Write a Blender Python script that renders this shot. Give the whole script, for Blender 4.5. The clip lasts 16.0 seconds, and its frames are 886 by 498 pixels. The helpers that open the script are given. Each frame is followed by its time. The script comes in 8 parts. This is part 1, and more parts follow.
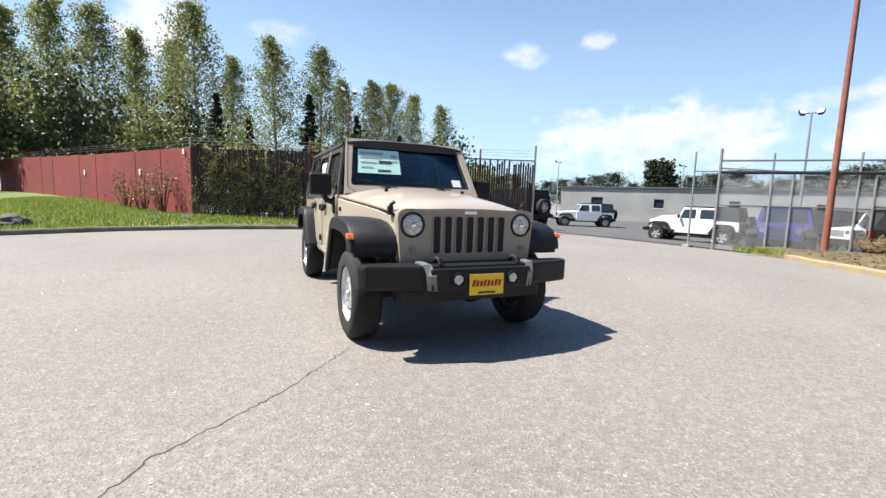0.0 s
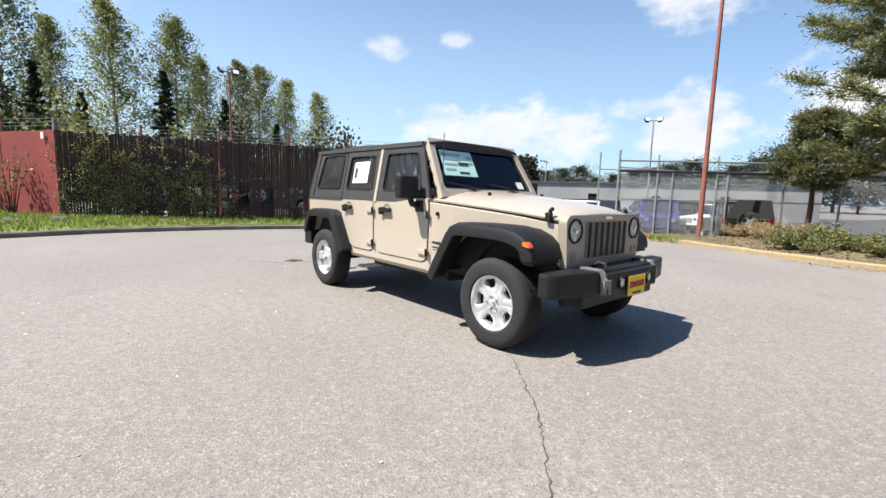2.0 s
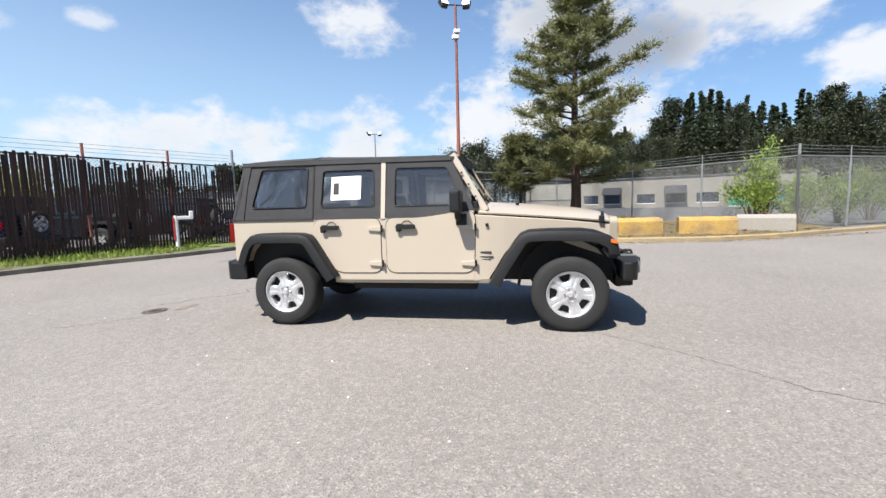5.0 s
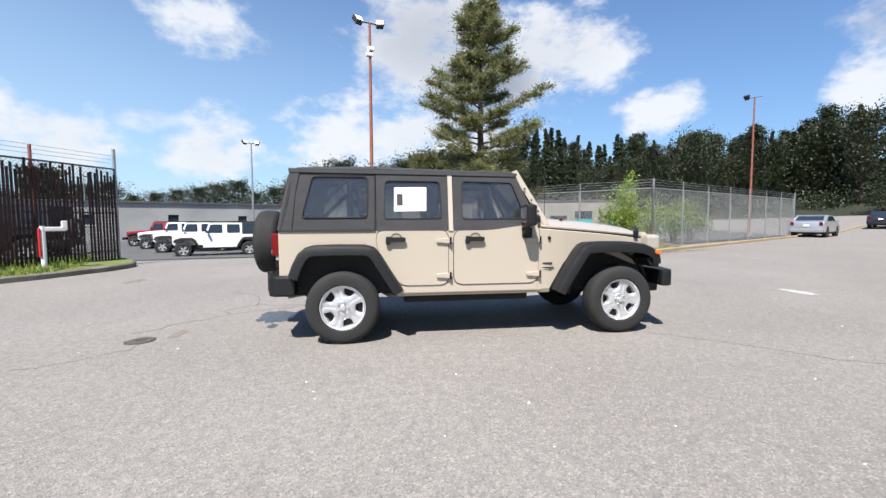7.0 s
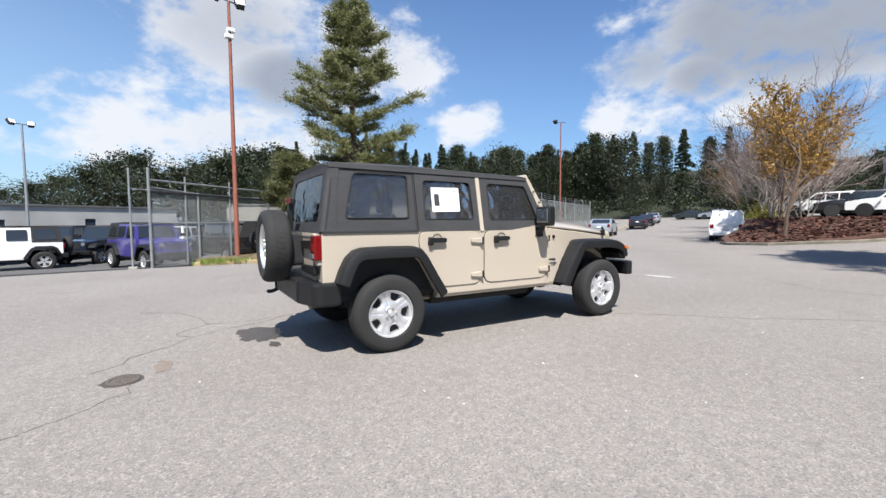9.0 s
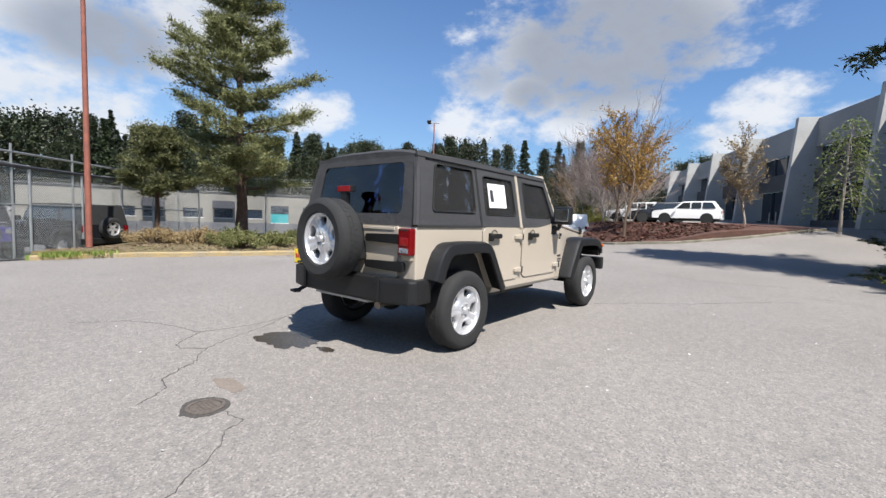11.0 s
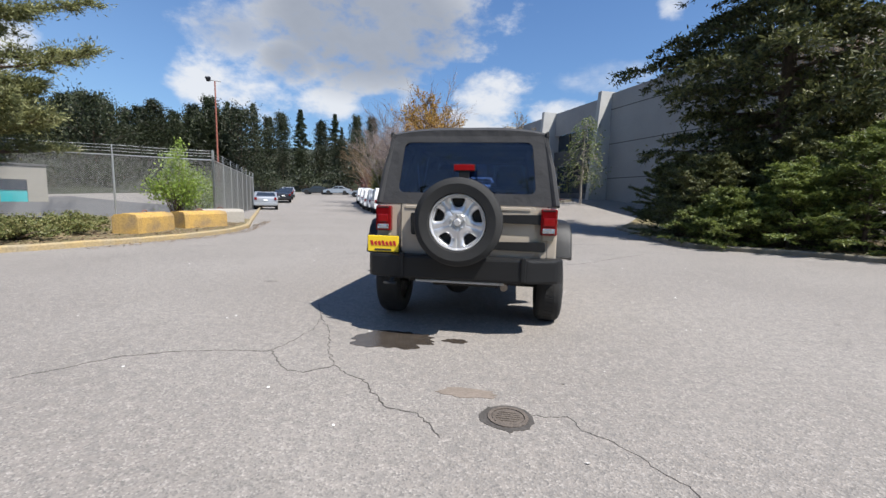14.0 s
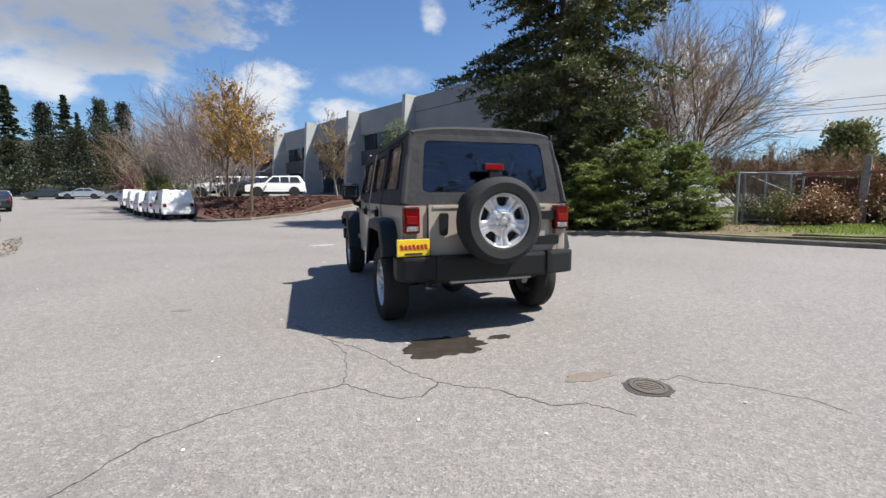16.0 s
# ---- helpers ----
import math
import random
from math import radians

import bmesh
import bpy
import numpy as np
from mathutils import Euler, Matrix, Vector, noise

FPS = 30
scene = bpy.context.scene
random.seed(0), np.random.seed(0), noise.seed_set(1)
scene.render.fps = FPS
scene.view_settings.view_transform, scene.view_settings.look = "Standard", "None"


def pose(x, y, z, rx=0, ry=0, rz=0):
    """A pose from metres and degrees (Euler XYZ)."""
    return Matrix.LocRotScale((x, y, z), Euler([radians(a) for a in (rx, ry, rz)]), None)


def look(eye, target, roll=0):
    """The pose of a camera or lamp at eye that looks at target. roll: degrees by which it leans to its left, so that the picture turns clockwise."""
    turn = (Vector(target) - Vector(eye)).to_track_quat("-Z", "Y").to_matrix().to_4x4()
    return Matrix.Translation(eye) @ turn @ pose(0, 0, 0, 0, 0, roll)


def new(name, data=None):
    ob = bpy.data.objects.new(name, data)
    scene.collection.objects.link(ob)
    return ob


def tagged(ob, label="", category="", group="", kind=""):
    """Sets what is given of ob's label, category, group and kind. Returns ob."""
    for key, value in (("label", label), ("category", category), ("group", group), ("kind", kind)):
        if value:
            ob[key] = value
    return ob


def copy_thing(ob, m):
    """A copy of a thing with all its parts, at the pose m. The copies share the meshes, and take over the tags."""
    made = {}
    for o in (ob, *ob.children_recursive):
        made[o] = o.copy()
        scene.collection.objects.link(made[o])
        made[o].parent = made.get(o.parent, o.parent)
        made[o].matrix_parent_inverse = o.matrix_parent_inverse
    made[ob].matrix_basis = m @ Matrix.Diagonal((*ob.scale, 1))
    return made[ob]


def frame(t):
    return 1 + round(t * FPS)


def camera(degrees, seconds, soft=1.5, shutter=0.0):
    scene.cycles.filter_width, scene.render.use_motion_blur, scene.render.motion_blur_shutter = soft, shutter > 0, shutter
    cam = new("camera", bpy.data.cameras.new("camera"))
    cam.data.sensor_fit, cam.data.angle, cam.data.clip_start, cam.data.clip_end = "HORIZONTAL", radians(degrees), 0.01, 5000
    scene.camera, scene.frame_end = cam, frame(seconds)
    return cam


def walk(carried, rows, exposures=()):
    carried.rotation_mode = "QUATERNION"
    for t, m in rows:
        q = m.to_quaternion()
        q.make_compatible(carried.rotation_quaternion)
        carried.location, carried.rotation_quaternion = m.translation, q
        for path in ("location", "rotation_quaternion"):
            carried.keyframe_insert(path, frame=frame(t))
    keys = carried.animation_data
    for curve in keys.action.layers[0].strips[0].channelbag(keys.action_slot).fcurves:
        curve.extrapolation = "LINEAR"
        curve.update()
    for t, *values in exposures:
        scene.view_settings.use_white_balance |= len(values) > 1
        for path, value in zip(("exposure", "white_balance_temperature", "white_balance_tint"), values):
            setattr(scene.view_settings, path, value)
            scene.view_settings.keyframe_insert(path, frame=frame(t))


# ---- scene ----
cam = camera(91.7, 16.0)
PATH = [
    (0, (-1.568, -4.959, 1.163), (-0.759, -3.145, 0.932), 1.8),
    (0.5, (-2.033, -4.655, 1.168), (-1.097, -2.91, 0.887), 1.1),
    (1, (-2.508, -4.383, 1.179), (-1.433, -2.712, 0.953), 2.1),
    (1.5, (-2.967, -4.085, 1.196), (-1.742, -2.526, 0.928), 1.9),
    (2, (-3.373, -3.728, 1.211), (-2.063, -2.238, 0.961), 1.6),
    (2.5, (-3.768, -3.343, 1.23), (-2.249, -2.065, 0.988), 1.2),
    (3, (-4.064, -2.893, 1.238), (-2.457, -1.734, 0.965), -0.7),
    (3.5, (-4.379, -2.466, 1.24), (-2.631, -1.522, 1.015), -0.7),
    (4, (-4.628, -2.001, 1.246), (-2.803, -1.221, 0.996), -0.9),
    (4.5, (-4.841, -1.517, 1.261), (-2.947, -0.906, 1.061), 0.0),
    (4.7, (-4.931, -1.319, 1.26), (-3.005, -0.816, 1.058), -0.7),
    (6.8, (-5.171, 0.854, 1.248), (-3.186, 0.665, 1.098), -0.3),
    (7, (-5.164, 1.075, 1.234), (-3.188, 0.797, 1.098), -0.2),
    (7.5, (-5.062, 1.612, 1.232), (-3.124, 1.135, 1.093), 0.4),
    (8, (-4.902, 2.119, 1.225), (-2.998, 1.515, 1.126), 1.9),
    (8.2, (-4.856, 2.332, 1.22), (-2.995, 1.603, 1.14), 1.2),
    (10.3, (-3.625, 4.156, 1.194), (-2.123, 2.844, 1.037), 2.8),
    (10.5, (-3.489, 4.308, 1.19), (-2.064, 2.911, 1.061), 3.1),
    (11, (-3.144, 4.632, 1.187), (-1.884, 3.085, 1.05), 1.7),
    (11.5, (-2.76, 4.941, 1.191), (-1.553, 3.354, 1.033), 2.3),
    (12, (-2.37, 5.246, 1.195), (-1.38, 3.517, 1.017), 2.2),
    (12.5, (-1.893, 5.449, 1.177), (-1.012, 3.671, 0.935), 2.1),
    (13, (-1.419, 5.643, 1.162), (-0.776, 3.765, 0.917), 2.6),
    (13.5, (-0.913, 5.763, 1.157), (-0.419, 3.848, 0.856), 0.9),
    (14, (-0.415, 5.795, 1.174), (-0.099, 3.833, 0.942), 1.2),
    (14.5, (0.1, 5.827, 1.19), (0.126, 3.84, 0.961), 1.0),
    (15, (0.596, 5.762, 1.192), (0.432, 3.783, 0.957), 0.5),
    (15.5, (1.094, 5.725, 1.192), (0.628, 3.793, 0.964), -0.2),
    (16, (1.564, 5.582, 1.176), (0.949, 3.693, 0.941), -0.5),
]
walk(cam, [(t, look(eye, target, roll)) for t, eye, target, roll in PATH],
     exposures=[(0.0, 0.75, 6500, 10), (3.0, 0.63, 6500, 10), (7.0, 0.57, 6280, 10), (11.0, 0.47, 6260, 10), (14.0, 0.40, 6280, 10), (16.0, 0.41, 6300, 10)])

# ---- world, sun ----
SUN_WAY = Vector((0.61, -0.285, -1.0)).normalized()
sun = new("sun", bpy.data.lights.new("sun", "SUN"))
sun.data.energy, sun.data.angle, sun.data.color = 6.5, radians(0.53), (1.0, 0.94, 0.855)
sun.matrix_world = look((0, 0, 40), Vector((0, 0, 40)) + SUN_WAY)

# clouds: azimuth from +x, elevation, half-width, half-height (degrees), density, greyness of the underside
CLOUDS = (
    (98.8, 18, 4, 6, 0.8, 0), (87, 18.4, 3.5, 1.2, 0.5, 0), (56.7, 17.5, 2.6, 1.3, 0.6, 0), (47.7, 18.8, 1.8, 1.0, 0.6, 0), (50, 8, 5, 3.2, 0.9, 0.1), (42, 7.5, 6, 3.5, 0.85, 0.2),
    (34, 8.2, 6, 3.6, 0.9, 0.2), (26.6, 10.4, 3, 1.1, 0.6, 0), (20, 8, 5, 4, 0.9, 0.2), (20.5, 21.2, 5.5, 2.6, 0.85, 0.1), (23.4, 10.9, 3, 1.0, 0.5, 0),
    (4.6, 10, 7, 5, 1, 0.1), (-6, 22, 10, 6, 0.9, 0.5), (-20, 20, 10, 5, 0.95, 0.3), (-28, 18.5, 4.5, 3.2, 0.9, 0.1), (-34, 12.5, 4.2, 2.6, 0.9, 0), (-52, 13, 3, 3, 0.9, 0),
    (-8, 10.5, 12, 5, 0.9, 0.2), (-13, 17, 8, 4, 0.85, 0.9), (-71, 20.5, 15, 8, 1, 1), (-62, 16, 5, 3, 1, 0.8), (-79, 24, 8, 4, 1, 0.6), (-71, 14.5, 5, 2, 0.9, 0.5),
    (-56, 18, 6, 3, 0.75, 0.6), (-86, 12.2, 4.6, 4, 1, 0.1), (-84, 9.8, 5, 2.6, 1, 0.2), (-57, 11.5, 4, 3, 0.9, 0), (-66.6, 11.5, 4, 2, 0.9, 0.1), (-95, 10.5, 4, 1.6, 0.8, 0),
    (-107, 22, 1.6, 2, 0.7, 0), (-101, 14.5, 5, 1.6, 0.4, 0), (-151, 12, 7, 4, 1, 0.35), (-152, 8, 7, 3.5, 1, 0.4), (-137, 11, 6, 5, 0.95, 0.1), (-144, 17.5, 1.2, 1.2, 0.8, 0), (-155, 19, 4, 1.6, 0.8, 0),
    (165, 12, 14, 6, 0.9, 0.3), (125, 10, 12, 5, 0.9, 0.2),
)


def build_world():
    world = bpy.data.worlds.new("sky")
    scene.world = world
    world.use_nodes = True
    nt = world.node_tree
    nt.nodes.clear()
    n, link = nt.nodes.new, nt.links.new

    def feed(node, values):
        for k, v in enumerate(values):
            if v is None:
                continue
            if isinstance(v, (int, float, tuple)):
                node.inputs[k].default_value = v
            else:
                link(v, node.inputs[k])

    def scalar(op, *values, clamp=False):
        m = n("ShaderNodeMath")
        m.operation, m.use_clamp = op, clamp
        feed(m, values)
        return m.outputs[0]

    def vector(op, *values):
        m = n("ShaderNodeVectorMath")
        m.operation = op
        feed(m, values)
        return m.outputs["Value"] if op in ("LENGTH", "DOT_PRODUCT") else m.outputs[0]

    out, bg, sky, co = n("ShaderNodeOutputWorld"), n("ShaderNodeBackground"), n("ShaderNodeTexSky"), n("ShaderNodeTexCoord")
    sky.sky_type, sky.sun_disc = "NISHITA", False
    sky.sun_elevation = math.asin(-SUN_WAY.z)
    sky.sun_rotation = math.atan2(-SUN_WAY.x, -SUN_WAY.y)
    sky.air_density, sky.dust_density, sky.ozone_density = 1.25, 0.7, 3.0
    way = co.outputs["Generated"]
    rough = n("ShaderNodeTexNoise")
    rough.inputs["Scale"].default_value, rough.inputs["Detail"].default_value, rough.inputs["Roughness"].default_value = 9.0, 7.0, 0.6
    stretch = vector("MULTIPLY", way, (1.0, 1.0, 1.7))
    link(stretch, rough.inputs["Vector"])
    small = n("ShaderNodeTexNoise")
    small.inputs["Scale"].default_value, small.inputs["Detail"].default_value, small.inputs["Roughness"].default_value = 26.0, 6.0, 0.6
    link(stretch, small.inputs["Vector"])
    puff = scalar("MULTIPLY_ADD", scalar("SUBTRACT", rough.outputs[0], 0.5), 3.4, scalar("MULTIPLY", scalar("SUBTRACT", small.outputs[0], 0.5), 1.1))
    sep, dirs = n("ShaderNodeSeparateXYZ"), n("ShaderNodeCombineXYZ")
    link(way, sep.inputs[0])
    link(scalar("ARCTAN2", sep.outputs[1], sep.outputs[0]), dirs.inputs[0])
    link(scalar("ARCSINE", sep.outputs[2]), dirs.inputs[1])
    cover, grey = None, None
    for az, el, w, h, dense, dark in CLOUDS:
        a, b = 1 / radians(w * 1.25), 1 / radians(h * 1.25)
        local = vector("MULTIPLY_ADD", dirs.outputs[0], (a, b, 0.0), (-radians(az) * a, -radians(el) * b, 0.0))
        body = scalar("SUBTRACT", 1.0, vector("DOT_PRODUCT", local, local))
        c = scalar("MULTIPLY", scalar("MULTIPLY_ADD", puff, 0.95, body, clamp=True), dense)
        cover = c if cover is None else scalar("MAXIMUM", cover, c)
        if dark:
            d = scalar("MULTIPLY", body, dark * 1.3, clamp=True)
            grey = d if grey is None else scalar("MAXIMUM", grey, d)
    soft = n("ShaderNodeMapRange")
    soft.interpolation_type = "SMOOTHSTEP"
    feed(soft, (cover, 0.0, 1.0, 0.0, 0.96))
    tone = n("ShaderNodeMix")
    tone.data_type = "RGBA"
    tone.inputs[6].default_value, tone.inputs[7].default_value = (9.3, 9.4, 9.6, 1), (4.0, 4.3, 4.9, 1)
    shade = n("ShaderNodeMapRange")
    shade.interpolation_type = "SMOOTHSTEP"
    feed(shade, (scalar("MULTIPLY", grey, scalar("MULTIPLY_ADD", puff, 0.12, 0.9)), 0.0, 1.05, 0.0, 1.0))
    link(shade.outputs[0], tone.inputs[0])
    # thin haze towards the horizon
    haze = n("ShaderNodeMapRange")
    feed(haze, (sep.outputs[2], 0.0, 0.55, 0.62, 0.06))
    north = scalar("MULTIPLY_ADD", sep.outputs[1], 0.58, 0.76)
    veil = n("ShaderNodeMix")
    veil.data_type = "RGBA"
    veil.inputs[7].default_value = (7.4, 9.8, 11.6, 1)
    blue = vector("MULTIPLY", sky.outputs[0], (0.76, 1.03, 1.40))
    link(scalar("MULTIPLY", haze.outputs[0], north, clamp=True), veil.inputs[0]), link(blue, veil.inputs[6])
    mix = n("ShaderNodeMix")
    mix.data_type = "RGBA"
    link(soft.outputs[0], mix.inputs[0]), link(veil.outputs[2], mix.inputs[6]), link(tone.outputs[2], mix.inputs[7])
    link(mix.outputs[2], bg.inputs[0])
    bg.inputs[1].default_value = 0.069
    link(bg.outputs[0], out.inputs[0])


build_world()


# ---- materials ----
def paint(name, color, rough=0.5, metal=0.0, spread=0.12, scale=3.0, fine=60.0, bump=0.0, bump_scale=80.0, coat=0.0, second=None, mix_at=0.5, per_object=0.0, sub=0.0, world_space=False):
    """A surface with broad stains, fine grain and relief. second: the colour of broad patches."""
    m = bpy.data.materials.new(name)
    m.use_nodes = True
    nt = m.node_tree
    n, link, b = nt.nodes.new, nt.links.new, nt.nodes["Principled BSDF"]
    co = n("ShaderNodeTexCoord")
    where = co.outputs["Object"]
    if world_space:
        where = n("ShaderNodeNewGeometry").outputs["Position"]
    broad, grain = n("ShaderNodeTexNoise"), n("ShaderNodeTexNoise")
    broad.inputs["Scale"].default_value, broad.inputs["Detail"].default_value = scale, 5
    grain.inputs["Scale"].default_value, grain.inputs["Detail"].default_value = fine, 3
    link(where, broad.inputs["Vector"]), link(where, grain.inputs["Vector"])
    ramp = n("ShaderNodeMapRange")
    ramp.inputs[1].default_value, ramp.inputs[2].default_value = mix_at - 0.18, mix_at + 0.18
    link(broad.outputs[0], ramp.inputs[0])
    two = n("ShaderNodeMix")
    two.data_type = "RGBA"
    c2 = second or tuple(c * (1 - spread) for c in color)
    two.inputs[6].default_value, two.inputs[7].default_value = (*color, 1), (*c2, 1)
    link(ramp.outputs[0], two.inputs[0])
    level = n("ShaderNodeMapRange")
    level.inputs[3].default_value, level.inputs[4].default_value = 1 - spread, 1 + spread
    level.inputs[1].default_value, level.inputs[2].default_value = 0.25, 0.75
    link(grain.outputs[0], level.inputs[0])
    hsv = n("ShaderNodeHueSaturation")
    link(two.outputs[2], hsv.inputs["Color"])
    value = level.outputs[0]
    if per_object:
        info, wide, times = n("ShaderNodeObjectInfo"), n("ShaderNodeMapRange"), n("ShaderNodeMath")
        wide.inputs[3].default_value, wide.inputs[4].default_value = 1 - per_object, 1 + per_object
        times.operation = "MULTIPLY"
        link(info.outputs["Random"], wide.inputs[0]), link(wide.outputs[0], times.inputs[0]), link(value, times.inputs[1])
        value = times.outputs[0]
    link(value, hsv.inputs["Value"])
    link(hsv.outputs[0], b.inputs["Base Color"])
    b.inputs["Roughness"].default_value, b.inputs["Metallic"].default_value = rough, metal
    b.inputs["Coat Weight"].default_value, b.inputs["Coat Roughness"].default_value = coat, 0.06
    if sub:
        b.inputs["Subsurface Weight"].default_value = sub
    if bump:
        rel, bp = n("ShaderNodeTexNoise"), n("ShaderNodeBump")
        rel.inputs["Scale"].default_value, rel.inputs["Detail"].default_value = bump_scale, 4
        link(where, rel.inputs["Vector"]), link(rel.outputs[0], bp.inputs["Height"])
        bp.inputs["Strength"].default_value, bp.inputs["Distance"].default_value = bump, 0.02
        link(bp.outputs[0], b.inputs["Normal"])
    return m


def dull(m, level):
    """Lowers the gloss of a woven or dusty surface."""
    m.node_tree.nodes["Principled BSDF"].inputs["Specular IOR Level"].default_value = level
    return m


def leafy(name, color, other, clear=0.35):
    """Leaves: two greens by island, light through the blade."""
    m = bpy.data.materials.new(name)
    m.use_nodes = True
    nt = m.node_tree
    n, link, b = nt.nodes.new, nt.links.new, nt.nodes["Principled BSDF"]
    geo, ramp = n("ShaderNodeNewGeometry"), n("ShaderNodeMix")
    ramp.data_type = "RGBA"
    ramp.inputs[6].default_value, ramp.inputs[7].default_value = (*color, 1), (*other, 1)
    link(geo.outputs["Random Per Island"], ramp.inputs[0])
    info, wide, tone = n("ShaderNodeObjectInfo"), n("ShaderNodeMapRange"), n("ShaderNodeHueSaturation")
    wide.inputs[3].default_value, wide.inputs[4].default_value = 0.80, 1.25
    link(info.outputs["Random"], wide.inputs[0]), link(wide.outputs[0], tone.inputs["Value"]), link(ramp.outputs[2], tone.inputs["Color"])
    link(tone.outputs[0], b.inputs["Base Color"])
    b.inputs["Roughness"].default_value = 0.55
    tr, mixs, out = n("ShaderNodeBsdfTranslucent"), n("ShaderNodeMixShader"), nt.nodes["Material Output"]
    link(tone.outputs[0], tr.inputs[0])
    mixs.inputs[0].default_value = clear
    link(b.outputs[0], mixs.inputs[1]), link(tr.outputs[0], mixs.inputs[2]), link(mixs.outputs[0], out.inputs[0])
    return m


def glass(name, tint, index=1.5, ripple=0.0, haze=0.0):
    """Car glass: a dark tinted sheet that lets light through and mirrors the sky."""
    m = bpy.data.materials.new(name)
    m.use_nodes = True
    nt = m.node_tree
    n, link = nt.nodes.new, nt.links.new
    nt.nodes.remove(nt.nodes["Principled BSDF"])
    gl, tp, fr, mx = n("ShaderNodeBsdfGlossy"), n("ShaderNodeBsdfTransparent"), n("ShaderNodeFresnel"), n("ShaderNodeMixShader")
    gl.inputs["Roughness"].default_value = 0.03
    tp.inputs[0].default_value = (*tint, 1)
    fr.inputs[0].default_value = index
    if ripple:
        rel, bp = n("ShaderNodeTexNoise"), n("ShaderNodeBump")
        rel.inputs["Scale"].default_value, rel.inputs["Detail"].default_value = 5.0, 2.0
        bp.inputs["Strength"].default_value, bp.inputs["Distance"].default_value = ripple, 0.05
        link(n("ShaderNodeTexCoord").outputs["Object"], rel.inputs["Vector"]), link(rel.outputs[0], bp.inputs["Height"])
        link(bp.outputs[0], gl.inputs["Normal"])
    link(fr.outputs[0], mx.inputs[0]), link(tp.outputs[0], mx.inputs[1]), link(gl.outputs[0], mx.inputs[2])
    last = mx
    if haze:
        # scuffed, slightly milky plastic sheet; its grey also paints in pale sky reflections
        df, last = n("ShaderNodeBsdfDiffuse"), n("ShaderNodeMixShader")
        df.inputs[0].default_value = (0.5, 0.49, 0.48, 1)
        last.inputs[0].default_value = haze
        link(mx.outputs[0], last.inputs[1]), link(df.outputs[0], last.inputs[2])
    link(last.outputs[0], nt.nodes["Material Output"].inputs[0])
    return m


def asphalt_material():
    m = bpy.data.materials.new("worn_asphalt")
    m.use_nodes = True
    nt = m.node_tree
    n, link, b = nt.nodes.new, nt.links.new, nt.nodes["Principled BSDF"]
    pos = n("ShaderNodeNewGeometry").outputs["Position"]

    def noise_at(scale, detail, rough=0.5):
        t = n("ShaderNodeTexNoise")
        t.inputs["Scale"].default_value, t.inputs["Detail"].default_value, t.inputs["Roughness"].default_value = scale, detail, rough
        link(pos, t.inputs["Vector"])
        return t.outputs[0]

    def remap(x, a, b2, c, d):
        r = n("ShaderNodeMapRange")
        for k, v in enumerate((a, b2, c, d), 1):
            r.inputs[k].default_value = v
        link(x, r.inputs[0])
        return r.outputs[0]

    def mixed(f, c1, c2):
        x = n("ShaderNodeMix")
        x.data_type = "RGBA"
        for k, c in ((6, c1), (7, c2)):
            if isinstance(c, tuple):
                x.inputs[k].default_value = (*c, 1)
            else:
                link(c, x.inputs[k])
        link(f, x.inputs[0])
        return x.outputs[2]

    vor = n("ShaderNodeTexVoronoi")
    vor.inputs["Scale"].default_value = 98.0
    link(pos, vor.inputs["Vector"])
    stone = n("ShaderNodeSeparateColor")
    link(vor.outputs["Color"], stone.inputs[0])
    base = mixed(remap(noise_at(0.35, 5), 0.35, 0.65, 0, 1), (0.208, 0.187, 0.167), (0.248, 0.226, 0.203))
    chips = mixed(remap(stone.outputs[0], 0.66, 1.0, 0, 0.72), base, (0.38, 0.35, 0.317))
    chips = mixed(remap(stone.outputs[1], 0.58, 1.0, 0, 0.72), chips, (0.105, 0.10, 0.094))
    chips = mixed(remap(noise_at(14, 4, 0.6), 0.40, 0.72, 0, 0.5), chips, (0.13, 0.125, 0.118))
    stains = mixed(remap(noise_at(1.3, 6, 0.65), 0.56, 0.74, 0, 0.35), chips, (0.12, 0.112, 0.10))
    link(stains, b.inputs["Base Color"])
    b.inputs["Roughness"].default_value = 0.88
    bp = n("ShaderNodeBump")
    bp.inputs["Strength"].default_value, bp.inputs["Distance"].default_value = 0.55, 0.006
    link(vor.outputs["Distance"], bp.inputs["Height"])
    link(bp.outputs[0], b.inputs["Normal"])
    return m


ASPHALT = asphalt_material()
DARK_ASPHALT = paint("newer_dark_asphalt", (0.075, 0.074, 0.073), 0.9, spread=0.15, scale=0.5, fine=40, second=(0.10, 0.098, 0.094), world_space=True)
GRASS = paint("rough_grass", (0.135, 0.19, 0.035), 0.9, spread=0.35, scale=0.9, fine=40, bump=0.6, bump_scale=50, second=(0.10, 0.08, 0.045), mix_at=0.55, world_space=True)
BARK_BED = paint("bark_mulch", (0.095, 0.045, 0.031), 0.95, spread=0.4, scale=4, fine=25, bump=1.0, bump_scale=22, second=(0.065, 0.034, 0.026), world_space=True)
DRY_BED = paint("dry_planting_bed", (0.20, 0.155, 0.085), 0.95, spread=0.35, scale=2.5, fine=30, bump=0.9, bump_scale=25, second=(0.11, 0.10, 0.04), world_space=True)
# concrete darkened for moss and for the shadow on the north kerb
KERB = paint("kerb_concrete_moss_and_shadow", (0.23, 0.21, 0.17), 0.9, spread=0.2, scale=2, fine=40, bump=0.4, second=(0.12, 0.11, 0.08), world_space=True)
